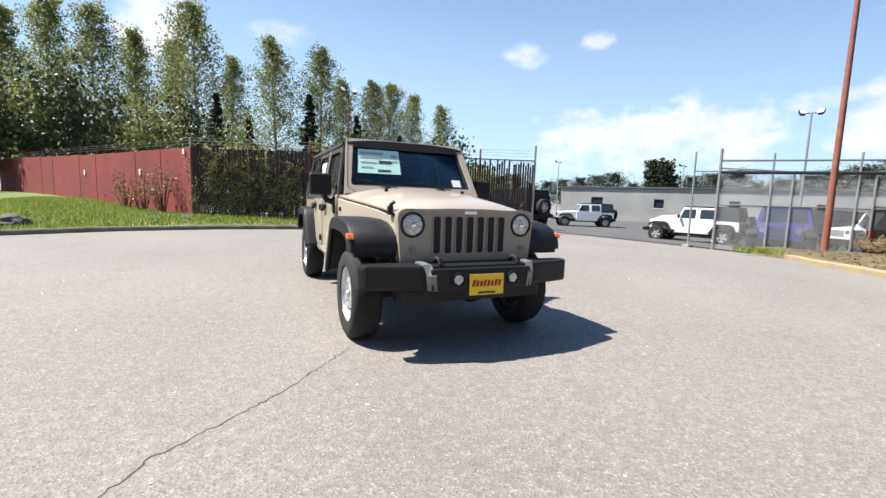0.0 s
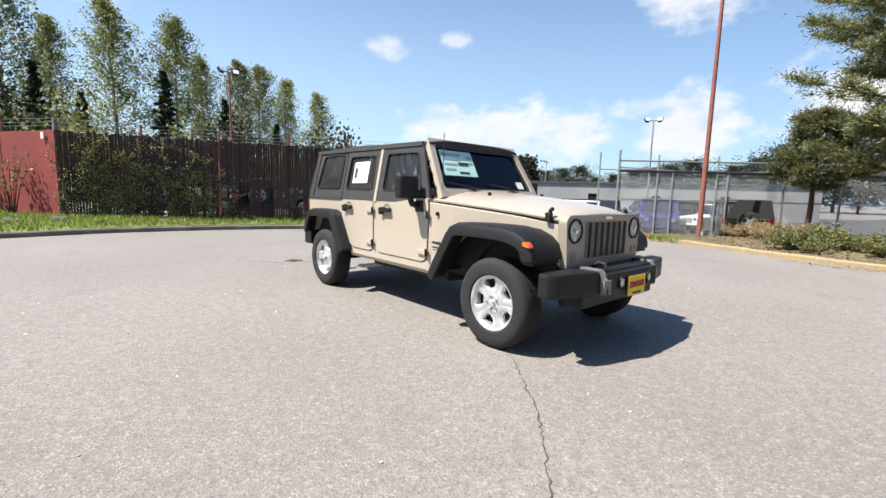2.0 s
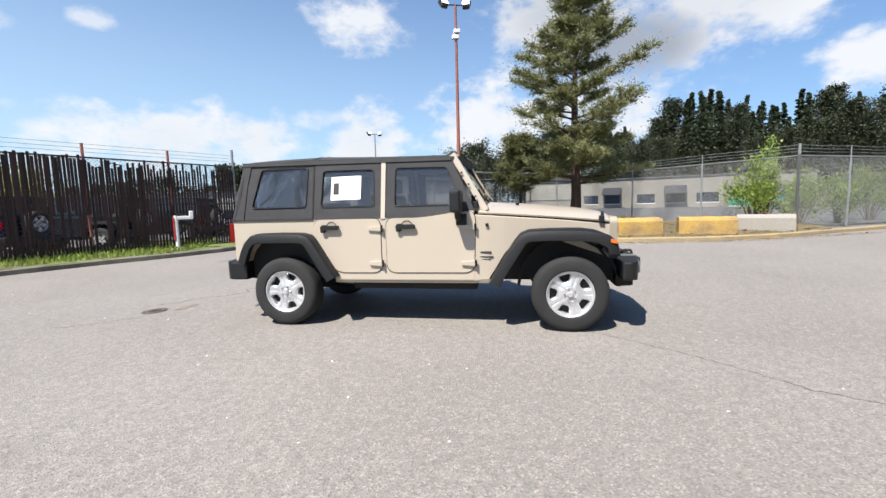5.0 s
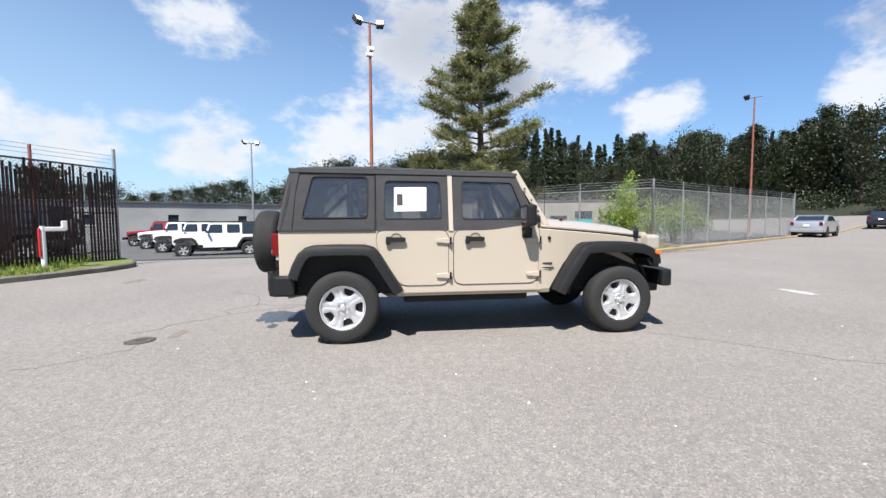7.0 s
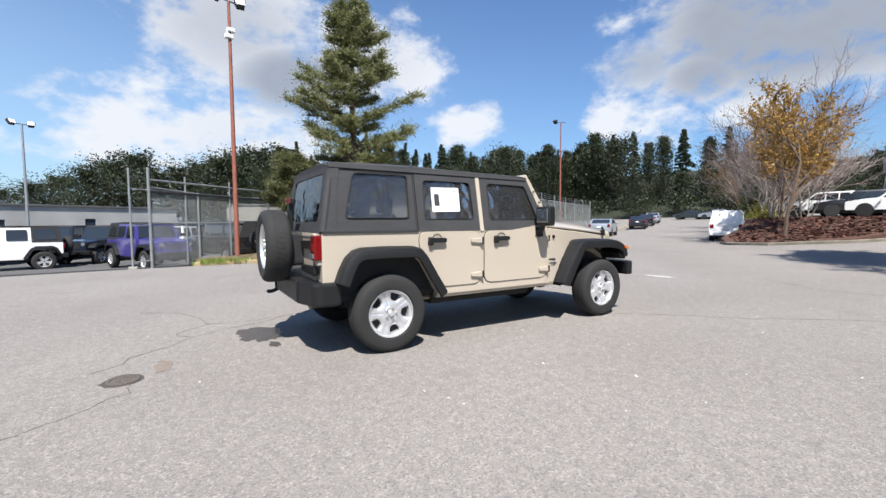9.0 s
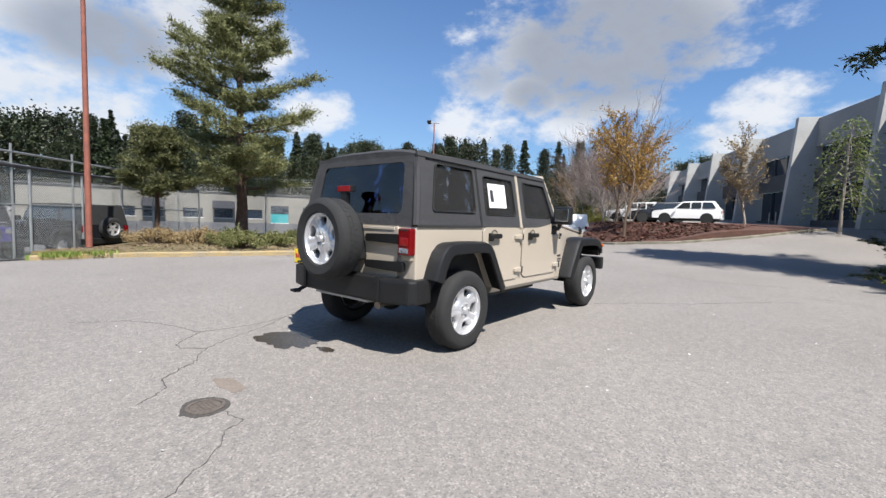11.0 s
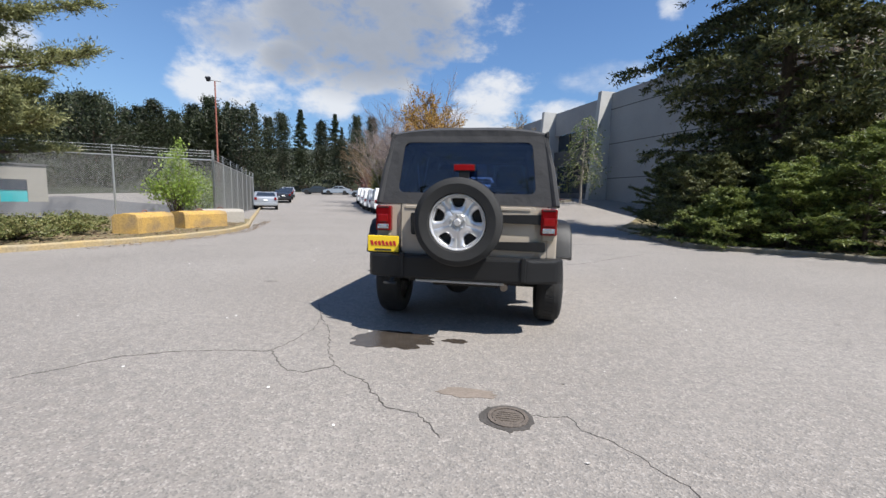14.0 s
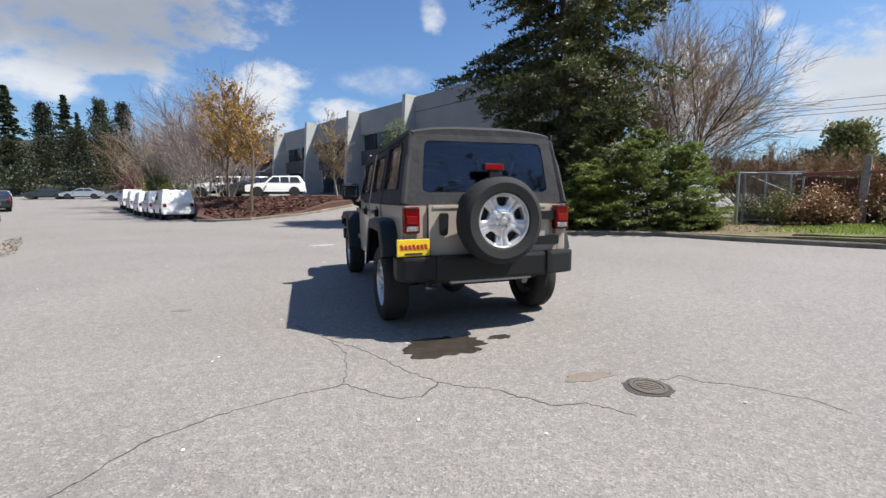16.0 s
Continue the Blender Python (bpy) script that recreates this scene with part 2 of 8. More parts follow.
KERB_YELLOW = paint("kerb_worn_yellow", (0.36, 0.265, 0.12), 0.85, spread=0.25, scale=2.2, fine=30, bump=0.5, second=(0.27, 0.225, 0.15), mix_at=0.5, world_space=True)
BLOCK_YELLOW = paint("block_yellow_paint", (0.46, 0.29, 0.075), 0.85, spread=0.25, scale=2.6, fine=22, bump=0.6, second=(0.24, 0.17, 0.09), mix_at=0.54, per_object=0.1)
CONCRETE = paint("bare_concrete", (0.29, 0.27, 0.235), 0.88, spread=0.12, scale=1.2, fine=30, bump=0.25, bump_scale=30, second=(0.29, 0.27, 0.24))
WALL_GREY = paint("tilt_up_concrete", (0.30, 0.305, 0.305), 0.9, spread=0.08, scale=0.4, fine=12, bump=0.1, second=(0.25, 0.257, 0.26))
# the deep shade of the recessed bays, put into the panel colour
BAY_SHADED = paint("shaded_bay_panels", (0.085, 0.087, 0.09), 0.8, spread=0.1, scale=0.6, fine=14, second=(0.06, 0.062, 0.066))
# paler than the walls: the sun on the fins is in this colour
FIN_SUNLIT = paint("sunlit_fin_concrete", (0.44, 0.44, 0.42), 0.9, spread=0.08, scale=0.6, fine=14, second=(0.36, 0.36, 0.35))
WALL_BEIGE = paint("beige_wall", (0.25, 0.235, 0.20), 0.9, spread=0.08, scale=0.5, fine=12, second=(0.20, 0.19, 0.165))
WALL_WHITE = paint("weathered_white_wall", (0.38, 0.38, 0.36), 0.9, spread=0.08, scale=0.35, fine=14, second=(0.28, 0.28, 0.27))
ROOF_DARK = paint("dark_roofing", (0.09, 0.09, 0.09), 0.8, spread=0.15, scale=1)
RED_WALL = paint("faded_red_boards", (0.27, 0.040, 0.036), 0.8, spread=0.18, scale=0.6, fine=18, bump=0.2, second=(0.19, 0.036, 0.032), world_space=True)
SLAT = paint("brown_fence_slat", (0.046, 0.022, 0.017), 0.75, spread=0.25, scale=2, fine=25, per_object=0.35)
STEEL = paint("galvanised_steel", (0.42, 0.43, 0.43), 0.45, metal=0.7, spread=0.12, scale=6, fine=50)
# the same fence wire, darker for the run that catches no sun glint
WIRE_NO_GLINT = paint("grey_fence_wire_no_glint", (0.22, 0.22, 0.22), 0.65, metal=0.3, spread=0.12, scale=6)
# wire brightened so that its glint in the sun is in the colour
WIRE_GLINT = paint("weathered_wire_with_glint", (0.42, 0.43, 0.42), 0.6, metal=0.3, spread=0.12, scale=6)
RUST = paint("rust_red_pole_paint", (0.28, 0.095, 0.06), 0.75, spread=0.2, scale=5, fine=40, second=(0.20, 0.07, 0.05), bump=0.15)
DARK_METAL = paint("dark_painted_metal", (0.035, 0.035, 0.04), 0.5, spread=0.1)
WHITE_PAINT = paint("white_enamel", (0.72, 0.72, 0.70), 0.5, spread=0.06, scale=3)
OLD_BOARD = paint("rust_brown_boards", (0.12, 0.052, 0.034), 0.85, spread=0.25, scale=3, fine=30, bump=0.3, per_object=0.2)
BARK = paint("tree_bark", (0.12, 0.085, 0.06), 0.95, spread=0.35, scale=5, fine=30, bump=0.8, bump_scale=20)
BARK_PALE = paint("pale_bark", (0.33, 0.29, 0.25), 0.9, spread=0.3, scale=5, fine=30, bump=0.5)
BARK_RED = paint("red_pine_bark", (0.085, 0.052, 0.037), 0.95, spread=0.35, scale=5, fine=30, bump=0.8, bump_scale=20)
LEAF_POPLAR = leafy("poplar_leaves", (0.10, 0.125, 0.034), (0.30, 0.31, 0.11), 0.45)
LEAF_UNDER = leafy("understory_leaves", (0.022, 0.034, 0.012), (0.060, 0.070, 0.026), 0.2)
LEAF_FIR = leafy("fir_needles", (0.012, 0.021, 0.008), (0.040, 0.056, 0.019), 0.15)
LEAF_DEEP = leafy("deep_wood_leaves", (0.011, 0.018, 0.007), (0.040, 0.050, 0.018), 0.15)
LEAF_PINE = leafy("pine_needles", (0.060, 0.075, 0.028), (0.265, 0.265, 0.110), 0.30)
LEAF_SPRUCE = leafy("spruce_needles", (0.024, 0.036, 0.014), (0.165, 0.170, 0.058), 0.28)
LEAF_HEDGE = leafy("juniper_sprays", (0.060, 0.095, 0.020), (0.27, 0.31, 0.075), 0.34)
LEAF_SPRING = leafy("spring_leaves", (0.15, 0.23, 0.035), (0.30, 0.38, 0.08), 0.45)
LEAF_ORANGE = leafy("orange_leaves", (0.34, 0.16, 0.035), (0.47, 0.32, 0.07), 0.45)
LEAF_TAN = leafy("tan_buds", (0.24, 0.17, 0.09), (0.33, 0.25, 0.12), 0.3)
LEAF_BUD = leafy("budding_twigs", (0.20, 0.125, 0.07), (0.30, 0.21, 0.12), 0.1)
LEAF_RUSSET = leafy("russet_twigs", (0.20, 0.10, 0.045), (0.30, 0.19, 0.09), 0.1)
LEAF_YELLOW = leafy("yellow_green_leaves", (0.22, 0.22, 0.04), (0.36, 0.33, 0.08), 0.4)
LEAF_PLUM = leafy("dark_red_leaves", (0.07, 0.022, 0.02), (0.15, 0.055, 0.04), 0.3)
LEAF_LITTER = leafy("dry_leaf_litter", (0.11, 0.07, 0.04), (0.27, 0.20, 0.12), 0.1)
CHIP_RED = leafy("bark_chips", (0.06, 0.025, 0.017), (0.15, 0.07, 0.045), 0.0)
FLECK = leafy("pale_flecks", (0.45, 0.43, 0.40), (0.65, 0.63, 0.60), 0.0)
LEAF_TWIG = leafy("grey_twigs", (0.24, 0.185, 0.165), (0.36, 0.29, 0.26), 0.1)
LEAF_SHRUB = leafy("shrub_leaves", (0.10, 0.13, 0.035), (0.21, 0.19, 0.075), 0.3)
LEAF_IVY = leafy("ivy_leaves", (0.12, 0.125, 0.04), (0.32, 0.31, 0.12), 0.3)
LEAF_WEEP = leafy("weeping_leaves", (0.09, 0.13, 0.03), (0.22, 0.27, 0.07), 0.35)
BLADE = leafy("grass_blades", (0.15, 0.22, 0.035), (0.34, 0.40, 0.09), 0.45)

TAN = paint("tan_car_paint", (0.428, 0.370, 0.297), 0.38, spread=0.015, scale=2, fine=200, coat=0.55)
# body tan darkened for dust and for the shade on the grille
TAN_DUST_SHADE = paint("tan_paint_dust_and_shade", (0.33, 0.29, 0.225), 0.42, spread=0.02, scale=2, fine=200, coat=0.4)
BELT = paint("pale_grey_webbing", (0.45, 0.45, 0.44), 0.8, spread=0.1, fine=150)
PLASTIC = dull(paint("grained_black_plastic", (0.010, 0.0102, 0.0108), 0.50, spread=0.12, scale=4, fine=220, bump=0.15, bump_scale=400), 0.36)
RIB = paint("grey_plastic_rib", (0.19, 0.19, 0.185), 0.4, spread=0.08, scale=6, fine=200)
RUBBER = paint("tyre_rubber", (0.019, 0.019, 0.019), 0.85, spread=0.2, scale=6, fine=120, bump=0.2, bump_scale=200)
ALLOY = paint("silver_alloy", (0.64, 0.64, 0.65), 0.28, metal=0.6, spread=0.04, scale=6, coat=0.3)
CANVAS = dull(paint("black_soft_top_canvas", (0.046, 0.0462, 0.0485), 0.85, spread=0.16, scale=3.5, fine=260, bump=0.75, bump_scale=7), 0.3)
UNDER = paint("underbody_black", (0.018, 0.018, 0.018), 0.8, spread=0.2)
SEAT = paint("dark_cloth", (0.06, 0.06, 0.063), 0.9, spread=0.12, fine=120)
CHROME = paint("chrome", (0.75, 0.75, 0.76), 0.08, metal=1.0, spread=0.02)
RED_LENS = dull(paint("red_lens", (0.15, 0.004, 0.006), 0.16, spread=0.1, scale=30, coat=0.2), 0.3)
RED_BRIGHT = paint("red_lens_facets", (0.27, 0.008, 0.010), 0.15, spread=0.25, scale=60, coat=0.6)
AMBER = paint("amber_lens", (0.75, 0.16, 0.02), 0.15, spread=0.1, coat=0.6)
LENS_GREY = paint("clear_lens_reflector", (0.55, 0.57, 0.60), 0.12, metal=0.75, spread=0.3, scale=25, fine=60, bump=0.6, bump_scale=40)
YELLOW = paint("dealer_plate_yellow", (0.85, 0.60, 0.02), 0.5, spread=0.03)
PAPER = paint("white_paper", (0.80, 0.80, 0.78), 0.7, spread=0.02)
PAPER_GREEN = paint("pale_green_paper", (0.47, 0.76, 0.69), 0.7, spread=0.03)
INK = paint("dark_ink", (0.03, 0.03, 0.035), 0.7)
RED_INK = paint("red_ink", (0.45, 0.02, 0.02), 0.6)
WHITE_CAR = paint("white_car_paint", (0.78, 0.78, 0.77), 0.35, spread=0.015, coat=0.6)
SILVER_CAR = paint("silver_car_paint", (0.38, 0.40, 0.43), 0.3, metal=0.5, spread=0.02, coat=0.6)
PURPLE_CAR = paint("purple_blue_car_paint", (0.045, 0.035, 0.20), 0.3, spread=0.02, coat=0.6)
BLACK_CAR = paint("black_car_paint", (0.015, 0.015, 0.017), 0.25, spread=0.02, coat=0.7)
RED_CAR = paint("red_car_paint", (0.35, 0.02, 0.03), 0.3, spread=0.02, coat=0.6)
BLUE_CAR = paint("dark_blue_car_paint", (0.010, 0.014, 0.026), 0.3, spread=0.02, coat=0.6)
CAR_GLASS_FAR = paint("dark_window_glass", (0.02, 0.025, 0.03), 0.06, spread=0.02, coat=0.6)
WINDOW_DARK = paint("building_window_glass", (0.025, 0.035, 0.05), 0.08, spread=0.05)
TEAL = paint("teal_poster", (0.03, 0.32, 0.34), 0.6)
TINTED = glass("tinted_window_vinyl", (0.84, 0.83, 0.81), 1.7, 0.4, 0.04)
CLEAR = glass("windscreen_glass", (0.66, 0.74, 0.73), 1.5)
REAR_VINYL = glass("rear_window_vinyl", (0.30, 0.38, 0.64), 1.65, 0.28)
MANHOLE = paint("cast_iron", (0.145, 0.12, 0.10), 0.8, metal=0.2, spread=0.3, scale=30, bump=0.5)
# shadow inside the cracks as flat colour; also the broken asphalt round the manhole
CRACK_SHADE_AND_COLLAR = paint("crack_shadow_and_collar", (0.070, 0.063, 0.057), 0.95, spread=0.3, scale=9)
SCUFF = paint("scuffed_asphalt", (0.13, 0.12, 0.11), 0.9, spread=0.4, scale=16, second=(0.20, 0.185, 0.165))
WET = paint("wet_asphalt", (0.055, 0.046, 0.038), 0.14, spread=0.3, scale=8, fine=80, bump=0.15, bump_scale=70)
WORN_WHITE = paint("worn_white_marking", (0.50, 0.49, 0.46), 0.9, spread=0.2, scale=12, second=(0.28, 0.27, 0.25), mix_at=0.48)
BARK_CHIP = paint("rock", (0.12, 0.11, 0.10), 0.95, spread=0.3, scale=4, bump=0.9, bump_scale=8)


# ---- building helpers ----
def part(name, bm, material, parent=None, label="", smooth=False):
    """Links a bmesh as one mesh object under a thing or a part."""
    data = bpy.data.meshes.new(name)
    bmesh.ops.recalc_face_normals(bm, faces=bm.faces)
    if smooth:
        for f in bm.faces:
            f.smooth = True
    bm.to_mesh(data)
    bm.free()
    data.materials.append(material)
    ob = new(name, data)
    if smooth:
        sharp_by_angle(data)
    ob.parent = parent
    if label:
        ob["label"] = label
    return ob


def sharp_by_angle(data, angle=38):
    data.set_sharp_from_angle(angle=radians(angle))


def thing(name, label, category, m=None, group="", kind=""):
    ob = new(name)
    ob.empty_display_size = 0.2
    if m is not None:
        ob.matrix_basis = m
    return tagged(ob, label, category, group, kind)


def box(bm, lo, hi, bevel=0.0, seg=2):
    lo, hi = Vector(lo), Vector(hi)
    made = bmesh.ops.create_cube(bm, size=1.0, matrix=Matrix.Translation((lo + hi) / 2) @ Matrix.Diagonal((*(hi - lo), 1)))
    if bevel:
        edges = {e for v in made["verts"] for e in v.link_edges}
        bmesh.ops.bevel(bm, geom=list(edges), offset=bevel, segments=seg, affect="EDGES", profile=0.6)
    return bm


def a_box(lo, hi, bevel=0.0, seg=2):
    return box(bmesh.new(), lo, hi, bevel, seg)


def tube(bm, pts, radii, seg=8, cap=True):
    """A round bar along points, with one radius or a radius a point."""
    pts = [Vector(p) for p in pts]
    if isinstance(radii, (int, float)):
        radii = [radii] * len(pts)
    rings, side = [], None
    for i, p in enumerate(pts):
        d = (pts[min(i + 1, len(pts) - 1)] - pts[max(i - 1, 0)]).normalized()
        if side is None:
            side = d.orthogonal().normalized()
        side = (side - d * side.dot(d)).normalized()
        up = d.cross(side)
        rings.append([bm.verts.new(p + (side * math.cos(a) + up * math.sin(a)) * radii[i]) for a in (k * math.tau / seg for k in range(seg))])
    for a, b in zip(rings, rings[1:]):
        for k in range(seg):
            bm.faces.new((a[k], a[(k + 1) % seg], b[(k + 1) % seg], b[k]))
    if cap:
        bm.faces.new(rings[0][::-1]), bm.faces.new(rings[-1])
    return bm


def a_tube(pts, radii, seg=8):
    return tube(bmesh.new(), pts, radii, seg)


def loft(bm, rings, close=True, cap=True):
    """Skin through rings of points; close: each ring is a loop."""
    vs = [[bm.verts.new(p) for p in r] for r in rings]
    count = len(vs[0])
    for a, b in zip(vs, vs[1:]):
        for k in range(count if close else count - 1):
            bm.faces.new((a[k], a[(k + 1) % count], b[(k + 1) % count], b[k]))
    if cap and close:
        bm.faces.new(vs[0][::-1]), bm.faces.new(vs[-1])
    return bm


def prism(bm, outline, axis, a, b, bevel=0.0):
    """An outline in the two other axes, drawn out from a to b along axis."""
    def at(p, v):
        q = list(p)
        q.insert("xyz".index(axis), v)
        return q
    before = set(bm.edges)
    loft(bm, [[at(p, a) for p in outline], [at(p, b) for p in outline]])
    if bevel:
        edges = [e for e in bm.edges if e not in before]
        bmesh.ops.bevel(bm, geom=edges, offset=bevel, segments=2, affect="EDGES", profile=0.6)
    return bm


def a_prism(outline, axis, a, b, bevel=0.0):
    return prism(bmesh.new(), outline, axis, a, b, bevel)


def lathe(bm, profile, axis_m, seg=32):
    """Turns a profile of (radius, along) about the local z of axis_m."""
    rings = []
    for k in range(seg):
        c, s = math.cos(k * math.tau / seg), math.sin(k * math.tau / seg)
        rings.append([axis_m @ Vector((r * c, r * s, h)) for r, h in profile])
    vs = [[bm.verts.new(p) for p in r] for r in rings]
    for k in range(seg):
        a, b = vs[k], vs[(k + 1) % seg]
        for i in range(len(profile) - 1):
            bm.faces.new((a[i], a[i + 1], b[i + 1], b[i]))
    bmesh.ops.remove_doubles(bm, verts=bm.verts, dist=1e-5)
    return bm


def mirrored(bm):
    """Mirrors in x."""
    for v in bm.verts:
        v.co.x = -v.co.x
    bmesh.ops.reverse_faces(bm, faces=bm.faces)
    return bm


def raw_mesh(name, verts, faces, material, parent=None, label="", kind=""):
    data = bpy.data.meshes.new(name)
    data.from_pydata(verts, [], faces)
    data.materials.append(material)
    ob = new(name, data)
    ob.parent = parent
    if label:
        ob["label"] = label
    if kind:
        ob["kind"] = kind
    return ob


def step(a, b, x):
    t = min(1.0, max(0.0, (x - a) / (b - a)))
    return t * t * (3 - 2 * t)


# ---- the ground ----
def ground_z(x, y):
    z = -0.6 * step(8, 19, x) * step(-3, 3, y)
    z += 1.4 * step(-15, -30, y) * step(8, 2.5, x)
    z += 0.05 * max(0.0, -y - 36) * step(-30, 0, x + 0.0) if y < -36 else 0.0
    return z


def build_ground():
    near = [v * 1.0 for v in range(-30, 31)]
    far = [36, 44, 54, 66, 80, 100, 130, 170, 230, 320, 480, 900]
    lines = [-v for v in reversed(far)] + near + far
    verts = [(x, y, ground_z(x, y) if abs(y) < 400 else ground_z(x, -400 if y < 0 else 400)) for y in lines for x in lines]
    n = len(lines)
    faces = [(j * n + i, j * n + i + 1, (j + 1) * n + i + 1, (j + 1) * n + i) for j in range(n - 1) for i in range(n - 1)]
    ob = raw_mesh("ground", verts, faces, ASPHALT)
    for f in ob.data.polygons:
        f.use_smooth = True
    tagged(ob, "worn pale grey asphalt lot with exposed aggregate", "ground", kind="structure")


build_ground()


def bed(name, outline, height, material, label, category="ground", cell=0.8):
    """A planted or grassed patch with a skirt, height(x, y) above the ground."""
    bm = bmesh.new()
    bm.faces.new([bm.verts.new((x, y, 0)) for x, y in outline])
    xs, ys = [p[0] for p in outline], [p[1] for p in outline]
    for axis, lo, hi in ((0, min(xs), max(xs)), (1, min(ys), max(ys))):
        v = lo + cell
        while v < hi:
            co, no = [0, 0, 0], [0, 0, 0]
            co[axis], no[axis] = v, 1
            bmesh.ops.bisect_plane(bm, geom=bm.verts[:] + bm.edges[:] + bm.faces[:], plane_co=co, plane_no=no)
            v += cell
    bmesh.ops.triangulate(bm, faces=bm.faces)
    for v in bm.verts:
        x, y = v.co.x, v.co.y
        v.co.z = ground_z(x, y) + height(x, y) + 0.03 * noise.noise((x * 1.7, y * 1.7, 3.0))
    rim = [e for e in bm.edges if e.is_boundary]
    skirt = bmesh.ops.extrude_edge_only(bm, edges=rim)["geom"]
    for v in skirt:
        if isinstance(v, bmesh.types.BMVert):
            v.co.z -= 0.8
    ob = part(name, bm, material, smooth=True)
    return tagged(ob, label, category, kind="structure")


def along(points, gap):
    """Evenly spaced places and headings along a line of (x, y)."""
    out, left = [], 0.0
    for (x0, y0), (x1, y1) in zip(points, points[1:]):
        d = math.hypot(x1 - x0, y1 - y0)
        s = left
        while s < d:
            out.append((x0 + (x1 - x0) * s / d, y0 + (y1 - y0) * s / d, math.atan2(y1 - y0, x1 - x0)))
            s += gap
        left = s - d
    return out


def kerb(points, material, label, width=0.15, height=0.13, rough=0.012):
    """A cast kerb swept along a line, rounded on top."""
    rings = []
    for x, y, a in along(points, 0.5):
        nx, ny = -math.sin(a), math.cos(a)
        z = ground_z(x, y)
        j = rough * noise.noise((x * 3, y * 3, 0))
        rings.append([(x + nx * o, y + ny * o, z + h + j) for o, h in ((-width / 2, -0.3), (-width / 2, height - 0.03), (-width / 2 + 0.03, height), (width / 2 - 0.03, height), (width / 2, height - 0.03), (width / 2, -0.3))])
    ob = part("kerb", loft(bmesh.new(), rings), material)
    return tagged(ob, label, "kerb", kind="structure")


KERB_NORTH = [(-30, -2), (-20, 3), (-12, 6.4), (-9, 7.3), (-7, 8.3), (-5, 9.55), (-2.5, 10.25), (0, 10.2), (2, 9.75), (3.6, 9.05), (5, 8.25), (6.5, 7.7), (7.4, 7.72), (8.0, 8.05)]
KERB_EAST = [(11.9, 2.8), (10.8, 1.4), (9.6, 0.2), (8.75, -1.4), (8.25, -3.0), (8.05, -4.6), (8.25, -6.4), (9.05, -8.4), (10.4, -10.6), (20.6, -27.5), (40, -62)]
KERB_WEST = [(-4.95, -14), (-5.0, -9.5), (-4.9, -7.6), (-5.15, -6.5), (-6.1, -6.05), (-7.4, -5.45), (-8.5, -4.5), (-9.2, -2.4), (-10.4, -0.1), (-13, 2.5)]
KERB_ISLAND = [(-4.5, -26.5), (-1.5, -22.6), (1.5, -19.6), (4.0, -18.3), (5.8, -18.7), (6.9, -20.2), (7.3, -23), (12.4, -38)]
FENCE_A, FENCE_B = (-3.5, 12.5), (7.95, 8.32)


def north_height(x, y):
    base = 0.10 + 0.2 * step(9.5, 12, y + 0.28 * max(0.0, x))
    return base + 0.2 * step(-3, -10, x) * step(10, 20, y) + 0.25 * step(12, 35, y)


bed("grass_verge", [(-30, -2), (-20, 3), (-12, 6.4), (-9, 7.3), (-7, 8.3), (-5, 9.55), (-2.5, 10.25), (0, 10.2), (2, 9.75), (3.6, 9.05), (5, 8.25), (6.5, 7.7), (7.4, 7.72), (8.0, 8.05), (8.1, 8.45), (-3.4, 12.7), (-19.4, 40), (-60, 60), (-60, -2)],
    north_height, GRASS, "uneven spring grass bank between kerb and fence", cell=1.2)
bed("planting_bed", [(11.9, 2.8), (10.8, 1.4), (9.6, 0.2), (8.75, -1.4), (8.25, -3.0), (8.05, -4.6), (8.25, -6.4), (9.05, -8.4), (10.4, -10.6), (12.2, -10.4), (19.6, -4.4), (13, 2.6)],
    lambda x, y: 0.10 + 0.15 * step(9, 12, x), DRY_BED, "dry planting bed of bark litter and weeds behind a kerb")
bed("grass_verge", [(12.0, 2.9), (10.95, 1.5), (9.9, 0.45), (10.3, -0.3), (13.5, 1.0), (12.9, 2.8)], lambda x, y: 0.125 + 0.02 * step(9, 12, x), GRASS, "small patch of grass at the foot of the lamp pole", cell=0.5)
bed("planting_bed", [(-4.95, -14), (-5.0, -9.5), (-4.9, -7.6), (-5.15, -6.5), (-6.1, -6.05), (-7.4, -5.45), (-8.5, -4.5), (-9.2, -2.4), (-10.4, -0.1), (-13, 2.5), (-40, 2.5), (-40, -9), (-15.5, -13.5), (-11, -19), (-7, -19)],
    lambda x, y: 0.10 + 0.15 * step(-7, -12, x), DRY_BED, "weedy planting bed under the conifer")
bed("grass_verge", [(-9.75, -1.7), (-10.5, -0.3), (-13, 2.2), (-30, 2.2), (-30, -3.5), (-14, -2.8)], lambda x, y: 0.14 + 0.15 * step(-7, -12, x), GRASS, "bright strip of grass by the kerb", cell=0.7)
bed("bark_island", [(-4.5, -26.5), (-1.5, -22.6), (1.5, -19.6), (4.0, -18.3), (5.8, -18.7), (6.9, -20.2), (7.3, -23), (12.4, -38), (10.2, -38), (7.5, -29.5), (1, -29.5), (-2, -28.5)],
    lambda x, y: max(0.09, min(0.09 + 0.17 * max(0.0, -19.0 - y) * step(-4.0, 1.0, x), 1.32 - ground_z(x, y))), BARK_BED, "raised island of red bark mulch", cell=0.7)
kerb(KERB_NORTH, KERB, "weathered concrete kerb along the grass, darkened for moss and shadow")
kerb(KERB_EAST, KERB_YELLOW, "worn yellow-painted concrete kerb")
kerb(KERB_WEST, KERB, "low dark kerb along the planting bed")
